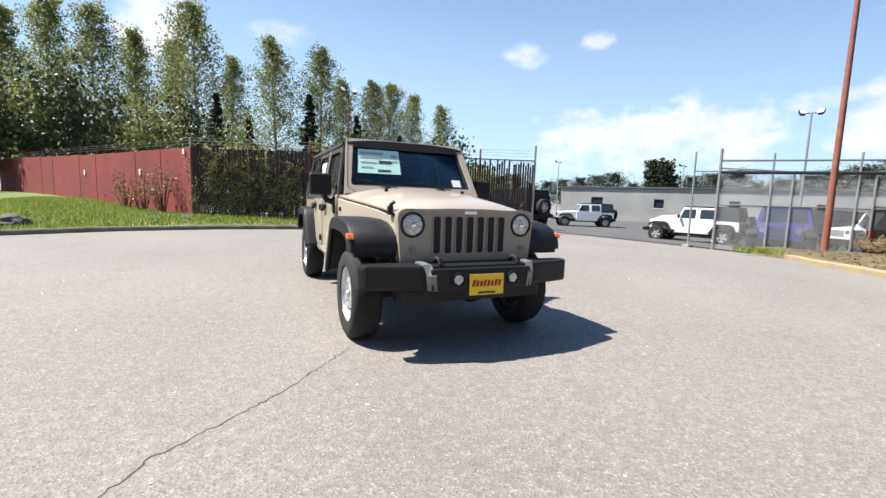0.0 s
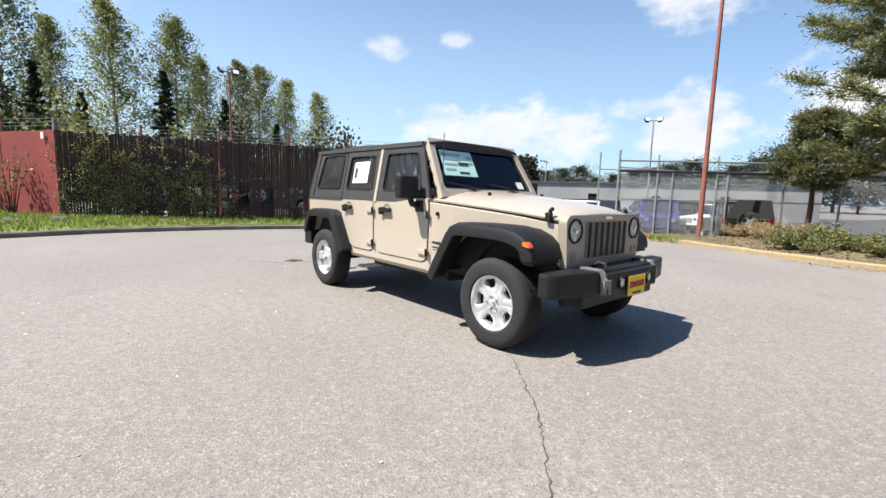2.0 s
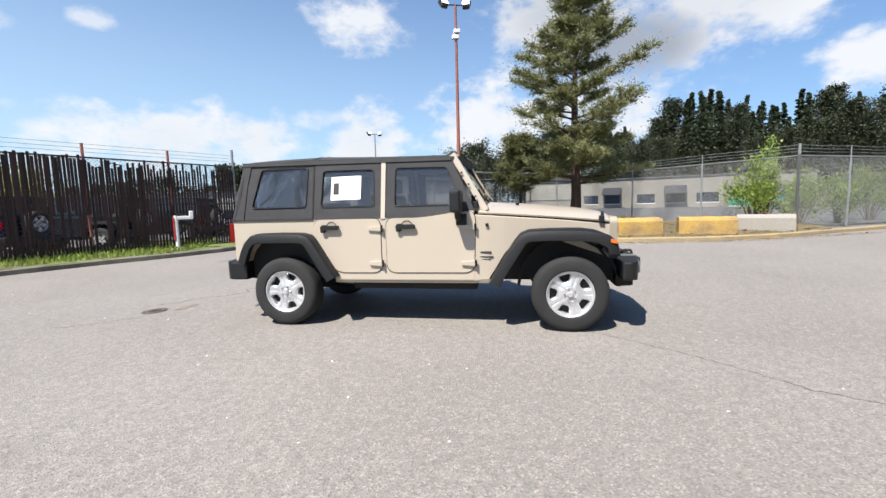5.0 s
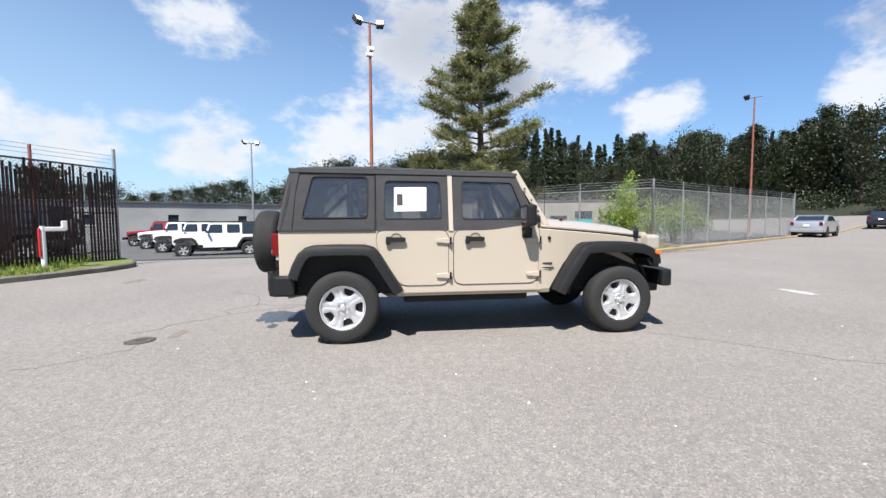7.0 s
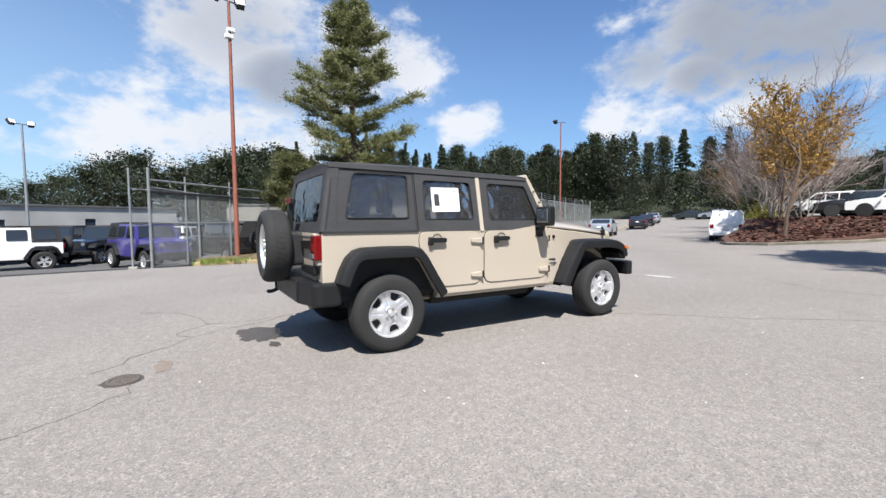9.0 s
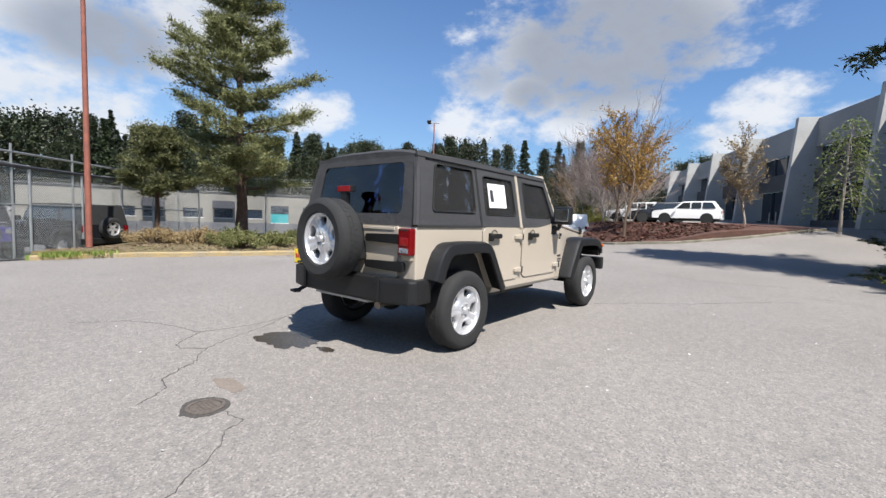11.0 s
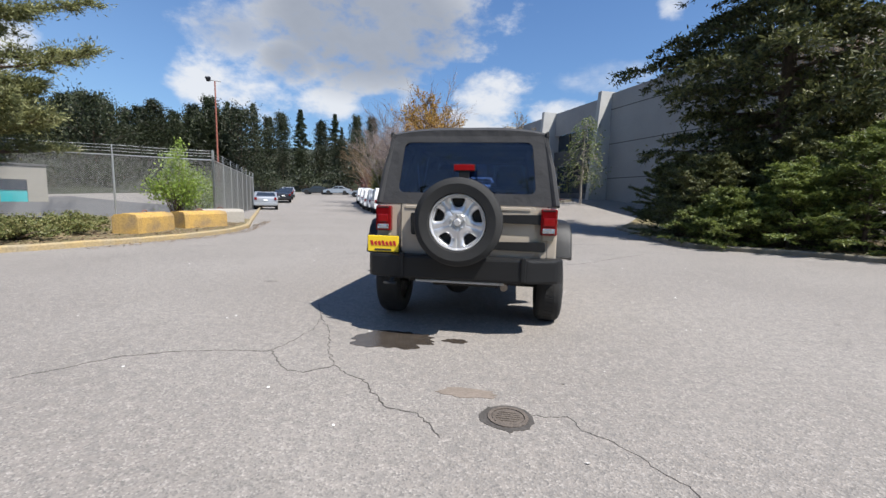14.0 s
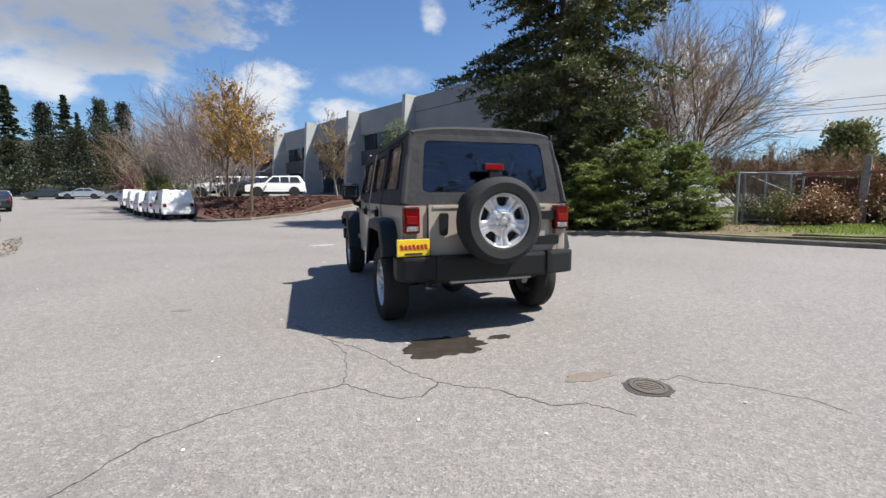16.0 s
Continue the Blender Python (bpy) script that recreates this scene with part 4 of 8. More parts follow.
def bush(name, label, m, radius, height, leaves, leaf=0.06, count=2600, aspect=1.4, seed=3, category="shrub", stems=9, spread=0.7, flat=0.0):
    """A shrub: stems fanning from the base and clumps of blades with an uneven outline."""
    rng = np.random.default_rng(seed)
    root = thing(name, label, category, m)
    wood, centres, ways = bmesh.new(), [], []
    for i in range(stems * 3):
        az, f = rng.uniform(0, math.tau), rng.uniform(0.15, 1)
        tip = Vector((math.cos(az) * radius * f, math.sin(az) * radius * f, height * (1 - 0.55 * f * f) * rng.uniform(0.55, 1.08)))
        mid = tip * 0.5 + Vector((0, 0, height * 0.12))
        tube(wood, [(tip.x * 0.1, tip.y * 0.1, -0.05), mid, tip], [0.02, 0.012, 0.004], 4, False)
        for c in range(5):
            p = mid.lerp(tip, 0.1 + 0.95 * c / 4) + Vector(rng.normal(0, 0.07, 3)) * radius
            k = max(4, count // (stems * 15))
            q = rng.normal(0, 0.16, (k, 3)) * min(radius, height) + np.array(p)
            q[:, 2] = np.abs(q[:, 2])
            centres.append(q)
            w = np.array((tip - mid).normalized()) + np.array((0, 0, 0.15))
            ways.append(np.tile(w, (k, 1)))
    tagged(part("woody_base", wood, BARK, root), kind="stuff")
    leaf_cloud("foliage", np.concatenate(centres), np.concatenate(ways), leaf, aspect, leaves, root, rng, spread, flat)
    return root


# the pine in the bed by the compound
evergreen("pine_tree", "large spreading pine with grey-green needle pads and open gaps", pose(13.1, -3.2, 0.2), 9.9, BARK_RED, LEAF_PINE,
          lambda h: 2.85 * min(1.0, (1.03 - h) / 0.60) ** 0.75, 62, lambda h: -0.08 + 0.62 * h, 0.10, 11, 1.15, 3, 105, 0.34, 0.0125, 4.2, start=0.165, trunk_r=0.21, seed=11, inner=0.22, lift=0.55, vary=(0.42, 1.18), spread=0.35)
evergreen("pine_tree", "young pine with low needle pads beside the large pine", pose(15.0, -1.0, 0.15), 3.9, BARK_RED, LEAF_PINE,
          lambda h: 1.3 * (1.05 - h) ** 0.45, 28, lambda h: 0.05 + 0.4 * h, 0.10, 8, 0.7, 3, 80, 0.28, 0.0125, 4.2, start=0.38, trunk_r=0.09, seed=12, lift=0.55, spread=0.35)
# the dark spruce over the west bed
evergreen("spruce_tree", "large dense dark spruce with hanging sprays", pose(-9.4, -11.0, 0.1), 17.5, BARK, LEAF_SPRUCE,
          lambda h: 4.75 * (1.02 - h) ** 0.50 * min(1.0, 0.5 + 1.6 * h), 135, lambda h: 0.02 + 0.22 * h, -0.02, 12, 1.9, 5, 27, 0.33, 0.027, 3.4, start=0.035, trunk_r=0.26, seed=21, inner=0.10, hang=0.42, lift=-0.15, vary=(0.4, 1.22), spread=0.5)
# seeds 35 and 38 up stand in for the spruce's low branches
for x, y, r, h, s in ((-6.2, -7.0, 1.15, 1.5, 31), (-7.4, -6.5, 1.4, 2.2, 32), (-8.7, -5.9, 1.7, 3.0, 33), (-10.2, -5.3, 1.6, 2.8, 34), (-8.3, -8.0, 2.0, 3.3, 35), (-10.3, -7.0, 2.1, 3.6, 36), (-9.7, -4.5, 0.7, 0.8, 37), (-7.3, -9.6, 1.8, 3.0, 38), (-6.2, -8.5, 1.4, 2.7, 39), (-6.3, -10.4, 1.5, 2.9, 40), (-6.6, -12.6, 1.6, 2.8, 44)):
    evergreen("juniper_bush", "spreading juniper bush in layered bright green fans" if s < 38 and s != 35 else "dark green evergreen bush standing in for the spruce's low branches", pose(x, y, 0.1), h * 0.9, BARK, LEAF_SPRUCE if s >= 38 or s == 35 else LEAF_HEDGE,
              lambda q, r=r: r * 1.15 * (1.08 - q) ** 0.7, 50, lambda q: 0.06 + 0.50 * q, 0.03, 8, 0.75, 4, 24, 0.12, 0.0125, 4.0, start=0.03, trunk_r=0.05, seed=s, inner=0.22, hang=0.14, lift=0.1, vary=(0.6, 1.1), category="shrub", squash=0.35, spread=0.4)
# bare multi-stemmed tree
twiggy("bare_tree", "bare multi-stemmed tree with fine budding tan twigs", pose(-15.4, -10.6, 0.2), 7.6, 3.4, BARK_RED, 41, 7, 0.8, twig_mat=LEAF_BUD, twig=0.0075, forks=(12, 11, 10), trunk_r=0.085)
twiggy("shrub", "low orange-tan twiggy shrub", pose(-16.0, -7.4, 0.25), 2.6, 2.0, BARK_RED, 42, 12, twig_mat=LEAF_RUSSET, twig=0.007, forks=(9, 8, 5), trunk_r=0.05, category="shrub")
twiggy("shrub", "low orange-tan twiggy shrub", pose(-17.8, -6.0, 0.25), 2.4, 2.0, BARK_RED, 43, 12, twig_mat=LEAF_RUSSET, twig=0.007, forks=(9, 8, 5), trunk_r=0.05, category="shrub")
for k, (x, y, r, h) in enumerate(((-14.8, -4.9, 1.0, 1.0), (-15.2, -3.2, 1.2, 1.5), (-16.4, -2.2, 1.4, 1.8), (-18.5, -2.6, 1.8, 2.3), (-13.2, -5.3, 0.7, 0.7), (-13.6, -3.4, 0.9, 1.1), (-14.4, -1.4, 1.0, 1.3), (-12.9, -4.2, 0.8, 1.0), (-12.7, -2.9, 0.8, 0.9), (-13.4, -0.6, 0.9, 1.2), (-14.0, 0.6, 0.9, 1.3), (-14.1, -2.3, 0.8, 1.7), (-15.4, -0.6, 1.1, 1.9), (-16.6, 0.9, 1.3, 2.1))):
    bush("bramble", "tangled bramble in green and dry red-brown leaf by the old fence", pose(x, y, 0.25), r, h, (LEAF_SHRUB, LEAF_TAN, LEAF_RUSSET)[(k * 2 + 1) % 3], 0.022, 4800, 1.5, 50 + k, spread=1.2)


def old_gate():
    """A leaning pipe gate with remains of wire, and a thick wooden post."""
    root = thing("old_gate", "weathered grey pipe gate with sagging wire among brambles", "gate", pose(-12.4, -5.0, 0.2, 0, 0, 119))
    part("frame", a_tube([(0, 0, 0.0), (0, 0, 1.72)], 0.035, 8), STEEL, root)
    part("frame", a_tube([(1.5, 0, 0.1), (1.5, 0, 1.72)], 0.03, 8), STEEL, root)
    part("frame", a_tube([(0, 0, 1.70), (1.5, 0, 1.68)], 0.025, 8), STEEL, root)
    part("frame", a_tube([(0, 0, 0.18), (1.5, 0, 0.15)], 0.025, 8), STEEL, root)
    part("brace", a_tube([(0, 0, 1.70), (1.5, 0, 0.9)], 0.012, 6), STEEL, root)
    wire = wire_sheet(1.5, 1.5, 0.09, 0.0024)
    wire.transform(Matrix.Translation((0, 0, 0.18)))
    tagged(part("mesh_infill", wire, DARK_METAL, root), kind="stuff")
    post = thing("wooden_post", "stout weathered wooden fence post", "post", pose(-13.6, -2.4, 0.2))
    part("post", a_tube([(0, 0, -0.1), (0.02, 0, 1.0), (0, 0.02, 2.05)], [0.11, 0.10, 0.095], 9), BARK_PALE, post)
    rail = thing("fence_rail", "rusty brown rail between the old posts", "rail", pose(-13.1, -3.6, 1.75, 0, 0, 112))
    part("rail", a_box((-0.1, -0.03, 0), (3.4, 0.03, 0.10), 0.01), RUST, rail)
    boards = thing("board_fence", "weathered rust-brown board fence behind the brambles", "fence", pose(-13.9, -4.4, 0.3, 0, 0, 112))
    for k in range(16):
        part("board", a_box((0.30 * k, -0.015 + 0.008 * (k % 2), 0.0), (0.30 * k + 0.29, 0.015 + 0.008 * (k % 2), 1.38 + 0.03 * (k * 7 % 4)), 0.006, 1), OLD_BOARD, boards)
    log = thing("pale_board", "pale weathered board lying in the weeds", "board", pose(-13.6, -6.3, 0.62, 0, 12, 150))
    part("board", a_box((-0.7, -0.1, 0), (0.7, 0.1, 0.06), 0.01), WHITE_PAINT, log)


old_gate()


def overhead_wire(a, b, sag, label="thin overhead power line"):
    root = thing("power_line", label, "cable", group="power lines")
    pts = [Vector(a).lerp(Vector(b), k / 16) - Vector((0, 0, sag * 4 * (k / 16) * (1 - k / 16))) for k in range(17)]
    part("wire", a_tube(pts, 0.022, 4), DARK_METAL, root)


for z0, z1 in ((9.2, 8.8), (8.6, 8.2), (8.2, 7.9), (7.2, 6.4)):
    overhead_wire((-26, -34, z0), (-52, 4, z1), 0.7)

# poplars and understorey beyond the board fence: azimuth and top as seen from the lot
HOME = Vector((-1.57, -4.96, 0))
for k, (az, el, d) in enumerate(((111, 15.5, 62), (108, 17, 66), (104.6, 17.5, 60), (101, 16.1, 66), (97.5, 15.5, 70), (95.3, 19.3, 58), (92, 15, 72), (87.2, 17.5, 62), (82.1, 16.9, 60), (79, 14, 70), (75.8, 14.1, 66), (73.4, 14.0, 70), (70.5, 12.8, 68), (66.8, 11.6, 66), (115, 18, 60), (119, 17, 58), (124, 16, 60))):
    p = HOME + Vector((math.cos(radians(az)), math.sin(radians(az)), 0)) * d
    h = 1.2 + d * math.tan(radians(el))
    poplar(pose(p.x, p.y, 0.0), h, 100 + k, wide=0.20 + 0.025 * (k % 3))
for k, az in enumerate((72, 77.5, 83.5, 90, 93.5, 99, 106)):
    p = HOME + Vector((math.cos(radians(az)), math.sin(radians(az)), 0)) * 52
    fir(pose(p.x, p.y, 0.0), 8.5 + (k * 37 % 5), 140 + k, group="small firs behind the fence", label="small dark fir among the poplars", wide=0.22)
for k in range(20):
    az = 62 + 3.2 * k
    p = HOME + Vector((math.cos(radians(az)), math.sin(radians(az)), 0)) * (44 + (k * 13) % 9)
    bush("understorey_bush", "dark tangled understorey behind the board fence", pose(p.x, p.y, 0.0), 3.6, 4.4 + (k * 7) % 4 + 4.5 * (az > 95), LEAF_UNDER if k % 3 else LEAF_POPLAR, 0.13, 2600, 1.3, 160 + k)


# forest on the hill
def forest():
    """A close wall of mixed wood, then single trees towards the end of the road."""
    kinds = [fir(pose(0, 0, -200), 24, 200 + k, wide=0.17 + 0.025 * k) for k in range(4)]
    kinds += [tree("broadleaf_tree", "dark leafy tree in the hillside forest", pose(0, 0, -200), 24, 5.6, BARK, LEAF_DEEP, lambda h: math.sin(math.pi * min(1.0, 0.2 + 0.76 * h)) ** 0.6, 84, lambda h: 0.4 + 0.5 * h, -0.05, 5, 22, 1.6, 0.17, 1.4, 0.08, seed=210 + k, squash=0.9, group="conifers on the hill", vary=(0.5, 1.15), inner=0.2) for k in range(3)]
    tall = [-62, -61, -57, -54.5, -53, -51, -47, -42, -35, -30, -27, -24, -22, -18.6, -17, -15.6, -13.5, -10.8, -9, -7, -4]
    tops = [8.0, 8.0, 7.6, 8.0, 11.2, 11.3, 9.9, 9.9, 10.2, 10.8, 11.0, 12.3, 12.3, 11.2, 7.4, 7.6, 10.5, 10.5, 8.2, 7.0, 6.6]
    rng = random.Random(9)
    placed = []

    def plant(az, d, top, lift, src, spread):
        x, y = -2 + d * math.cos(radians(az)), 2 + d * math.sin(radians(az))
        foot = ground_z(x, y) + 1.0 + lift
        s = (1.2 + d * math.tan(radians(top)) - foot) / 24
        wide = s * spread
        if src in placed:
            made = copy_thing(src, pose(x, y, foot, 0, 0, rng.uniform(0, 360)))
            made.scale = (wide, wide, s)
        else:
            src.matrix_basis = Matrix.LocRotScale((x, y, foot), Euler((0, 0, rng.uniform(0, 6))), (wide, wide, s))
            placed.append(src)

    for d, lift, down in ((100, 0.0, 2.2), (112, 1.2, 0.9), (126, 2.4, 0.0)):
        az = -6.0
        while az > -54:
            top = float(np.interp(az, tall, tops)) - down * rng.uniform(0.3, 1.2) + rng.uniform(-1.5, 0.55)
            dark_group = -38 < az < -8
            src = rng.choice(kinds[:4] if rng.random() < (0.8 if dark_group else 0.42) else kinds[4:])
            plant(az, d, top, lift, src, rng.uniform(0.95, 1.35) if src in kinds[4:] else rng.uniform(0.8, 1.1))
            az -= rng.uniform(1.2, 2.0)
    for k, (az, top, fat) in enumerate(((-55.6, 11.0, 1.0), (-57.2, 9.2, 0.8), (-58.9, 9.7, 0.9), (-60.8, 10.8, 1.1), (-63.6, 9.2, 0.9), (-65.2, 10.6, 1.1), (-66.0, 9.0, 0.8), (-68.0, 10.1, 0.75), (-69.9, 9.9, 0.8), (-71.4, 7.3, 0.7), (-73.5, 6.4, 0.8), (-76, 6.2, 0.9))):
        plant(az, 104 + 5 * (k % 3), top, 0.0, kinds[(3, 4, 5, 3, 6, 2)[k % 6]], fat)


forest()


def hillside():
    """The wooded slope under the forest."""
    verts, faces = [], []
    ring = [(-12 - 2.4 * k) for k in range(32)]
    for az in ring:
        for d, z in ((84, -0.6), (94, 1.2), (110, 4.0), (140, 8.5), (190, 14)):
            x, y = -2 + d * math.cos(radians(az)), 2 + d * math.sin(radians(az))
            verts.append((x, y, ground_z(x, y) + z))
    for i in range(31):
        for j in range(4):
            faces.append((i * 5 + j, i * 5 + j + 1, i * 5 + j + 6, i * 5 + j + 5))
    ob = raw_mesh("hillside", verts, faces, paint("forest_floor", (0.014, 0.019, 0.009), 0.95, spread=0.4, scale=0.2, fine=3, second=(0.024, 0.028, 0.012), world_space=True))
    tagged(ob, "dark wooded slope below the conifers", "hillside", kind="structure")


hillside()


def far_thicket():
    """Dark shrubs at the far end of the road and under the forest."""
    src = bush("thicket", "dark overgrown thicket at the end of the road", pose(0, 0, -300), 4.2, 5.0, LEAF_DEEP, 0.12, 1900, 1.4, 300)
    tagged(src, group="thicket below the forest")
    for k in range(14):
        az = -16 - 5.0 * k
        d = 88 + (k * 17) % 8
        x, y = -2 + d * math.cos(radians(az)), 2 + d * math.sin(radians(az))
        if k == 0:
            src.matrix_basis = pose(x, y, ground_z(x, y) - 0.3)
        else:
            made = copy_thing(src, pose(x, y, ground_z(x, y) - 0.3, 0, 0, k * 47))
            made.scale = (1, 1, 0.8 + 0.1 * (k * 7 % 6))
    # low wooded skyline north-east and west, and the dark wood under the firs
    low = tree("broadleaf_tree", "dark leafy tree on the low wooded skyline", pose(0, 0, -300), 10, 5.0, BARK, LEAF_DEEP, lambda h: math.sin(math.pi * min(1.0, 0.15 + 0.86 * h)) ** 0.6, 60, lambda h: 0.5 + 0.4 * h, -0.05, 5, 26, 0.95, 0.085, 1.4, 0.08, seed=310, squash=0.9, group="low wooded skyline", vary=(0.5, 1.2), inner=0.2)
    for k in range(30):
        az = -14 - k * 2.35
        d = 95 + (k * 13) % 11
        x, y = -2 + d * math.cos(radians(az)), 2 + d * math.sin(radians(az))
        z = ground_z(x, y) + 0.3
        made = low if k == 0 else copy_thing(low, pose(x, y, z, 0, 0, k * 77))
        made.location = (x, y, z)
        s = 0.95 + 0.09 * (k * 7 % 6) - (0.38 if az < -56 else 0)
        made.scale = (s, s, s * 1.1)
    for k in range(44):
        az = -10 + k * 2.1 if k < 34 else -141 - (k - 34) * 2.6
        d = 132 + (k * 37) % 22
        x, y = -2 + d * math.cos(radians(az)), 2 + d * math.sin(radians(az))
        made = copy_thing(low, pose(x, y, -1.0, 0, 0, k * 61))
        made.location = (x, y, -1.0)
        s = (2.4 + d * math.tan(radians(float(np.interp(az, [-152, -140, -10, 3, 10, 15, 25, 62], [3.4, 4.2, 7.6, 6.6, 5.0, 3.9, 3.3, 2.6]))))) / 10.2 * (0.86 + 0.06 * (k * 29 % 6))
        made.scale = (s * 1.35, s * 1.35, s)


far_thicket()

# trees on the bark island and by the grey building
def leafed(name, label, x, y, z, h, r, leaves, seed, bark=BARK, leaf=0.06, per=26, droop=0.0, rise=0.75, spread=0.7, start=0.25, aspect=1.2, limbs=60, clump=0.38):
    return tree(name, label, pose(x, y, z), h, r, bark, leaves, lambda h: (0.5 + 0.8 * h) * (1.08 - h) ** 0.5, limbs, lambda q: rise, droop, 5, per, clump, leaf, aspect, start, seed=seed, squash=0.8, spread=spread)


twiggy("maple_tree", "young maple with airy layers of orange spring leaves", pose(4.2, -20.2, 0.3), 6.4, 3.0, BARK, 61, 1, leaves=LEAF_ORANGE, leaf=0.046, per=8, forks=(10, 7, 6), trunk_r=0.10)
twiggy("maple_tree", "second orange-leaved young maple on the bark island", pose(5.9, -24.2, 0.9), 5.8, 3.0, BARK, 62, 1, leaves=LEAF_ORANGE, leaf=0.046, per=8, forks=(10, 7, 6), trunk_r=0.10)
for k, (x, y, h) in enumerate(((7.2, -27.4, 8.6), (6.6, -29.2, 7.8), (9.0, -31.6, 9.2), (10.7, -35.4, 9.0), (12.9, -38.6, 9.0))):
    twiggy("birch_tree", "bare pale-barked birch with a haze of grey-pink twigs", pose(x, y, ground_z(x, y) + 0.4), h * 0.82, 3.6, BARK_PALE, 630 + k, 4, twig_mat=LEAF_TWIG, twig=0.012, forks=(8, 8, 7), trunk_r=0.09)
twiggy("bare_tree", "bare tan twiggy tree at the road edge", pose(16.6, -45.5, 0.4), 7.5, 4.0, BARK_PALE, 66, 4, twig_mat=LEAF_BUD, twig=0.014, forks=(8, 8, 6), trunk_r=0.10)
for k, (x, y, r, h) in enumerate(((10.2, -33.2, 1.2, 2.2), (12.2, -37.0, 1.3, 2.6), (14.6, -41.5, 1.5, 3.0))):
    bush("shrub", "yellow-green leafed shrub at the foot of the birches", pose(x, y, ground_z(x, y) + 0.1), r, h, LEAF_YELLOW, 0.045, 2200, 1.4, 670 + k)
bush("ornamental_tree", "low spreading dark red-leaved ornamental tree", pose(21.5, -60, ground_z(21.5, -60)), 3.2, 4.2, LEAF_PLUM, 0.09, 2600, 1.3, 676, "tree")
for k in range(9):
    x, y = 3.0 + 0.7 * (k % 5) - 0.9 * (k // 5), -20.0 - 0.75 * (k * 3 % 5)
    bush("ground_cover", "small red-brown ground-cover plant in the bark", pose(x, y, ground_z(x, y) + 0.12), 0.45, 0.35, LEAF_PLUM, 0.02, 500, 1.3, 680 + k, "shrub", 5)
leafed("yellow_tree", "small tree in yellowish leaf at the road edge", 13.6, -39.0, 0.5, 4.2, 2.0, LEAF_SHRUB, 67)
twiggy("young_tree", "small budding tree with pale trunk before the grey building", pose(-0.9, -26.0, 0.95), 4.4, 2.4, BARK_PALE, 68, 1, leaves=LEAF_TAN, leaf=0.035, per=9, forks=(9, 7, 6), trunk_r=0.09)
leafed("weeping_tree", "weeping tree with hanging light green branches", -4.9, -25.0, 1.0, 5.8, 2.7, LEAF_WEEP, 69, BARK_PALE, 0.034, 8, droop=1.1, rise=0.6, spread=0.4, aspect=2.0)
# saplings behind the barbed-wire fence
for k, (x, y, r, h) in enumerate(((12.9, -9.6, 1.1, 2.5), (13.3, -10.1, 0.6, 3.2), (13.8, -11.6, 0.8, 2.0), (15.0, -13.6, 0.9, 2.0), (16.6, -15.8, 1.0, 2.2))):
    bush("sapling", "bright green leafy sapling behind the wire fence", pose(x, y, 0.05), r, h, LEAF_SPRING, 0.032, 3000, 1.5, 80 + k, stems=7)
for k, (x, y, r, h) in enumerate(((9.9, -1.6, 0.8, 0.3), (10.9, -1.9, 0.9, 0.4), (11.9, -1.2, 0.9, 0.4), (10.3, -3.0, 0.8, 0.3), (12.0, -4.6, 0.8, 0.3), (12.6, -0.2, 0.8, 0.4))):
    bush("ground_cover", "low olive-brown ground-cover shrub in the bed", pose(x, y, 0.2), r * 1.1, h * 0.9, (LEAF_SHRUB, LEAF_TAN)[k % 3 == 2], 0.017, 6500, 1.5, 90 + k, spread=1.0)
def ivy():
    """Climbing stems and small leaves over the first part of the slatted fence."""
    rng = np.random.default_rng(96)
    (ax, ay), (bx, by) = FENCE_A, FENCE_B
    d = math.hypot(bx - ax, by - ay)
    root = thing("climbing_ivy", "thin yellow-green ivy climbing over the slatted fence", "climbing plant", pose(ax, ay, 0.15, 0, 0, math.degrees(math.atan2(by - ay, bx - ax))))
    wood, pts = bmesh.new(), []
    for k in range(34):
        x, top = rng.uniform(0.1, 4.6), rng.uniform(1.2, 2.5)
        line = [Vector((x + rng.normal(0, 0.10) * j, -0.03 - 0.02 * rng.random(), top * j / 5)) for j in range(6)]
        tube(wood, line, [0.007, 0.006, 0.006, 0.005, 0.004, 0.003], 4, False)
        for _ in range(int(110 * top)):
            f = rng.uniform(0.05, 1) * 4.999
            p = line[int(f)].lerp(line[int(f) + 1], f - int(f))
            pts.append((p.x + rng.normal(0, 0.07), -0.05 - abs(rng.normal(0, 0.03)), p.z + rng.normal(0, 0.05)))
    tagged(part("stem_tangle", wood, BARK, root), kind="stuff")
    leaf_cloud("foliage", np.array(pts), np.tile(np.array((0, -0.4, -0.5)), (len(pts), 1)), 0.021, 1.2, LEAF_IVY, root, rng, 0.9)


ivy()
for k in range(3):
    bush("pale_shrub", "spindly pale-leafed shrub before the red boards", pose(-4.5 - 0.9 * k, 13.4 + 1.6 * k, 0.3), 0.7, 1.7, LEAF_TAN, 0.035, 110, 1.3, 196 + k, "shrub", 4)
leafed("broadleaf_tree", "dark round-headed tree beyond the old fence", -50.7, -23.8, -0.4, 7.8, 3.8, LEAF_SHRUB, 71, leaf=0.11, per=40, clump=0.9)
for k, (x, y, h) in enumerate(((-46, -28.5, 6.0), (-47.5, -26.5, 5.2), (-49, -30, 6.6), (-53, -20, 5.0), (-54, -17, 6.0))):
    fir(pose(x, y, -0.4), h, 720 + k, group="conifers beyond the old fence", label="small dark conifer beyond the old fence", wide=0.28)
far_tree = leafed("broadleaf_tree", "round-headed tree behind the white building", 60, 46, -1.0, 8.5, 4.5, LEAF_UNDER, 70, leaf=0.2, per=22, clump=0.9)


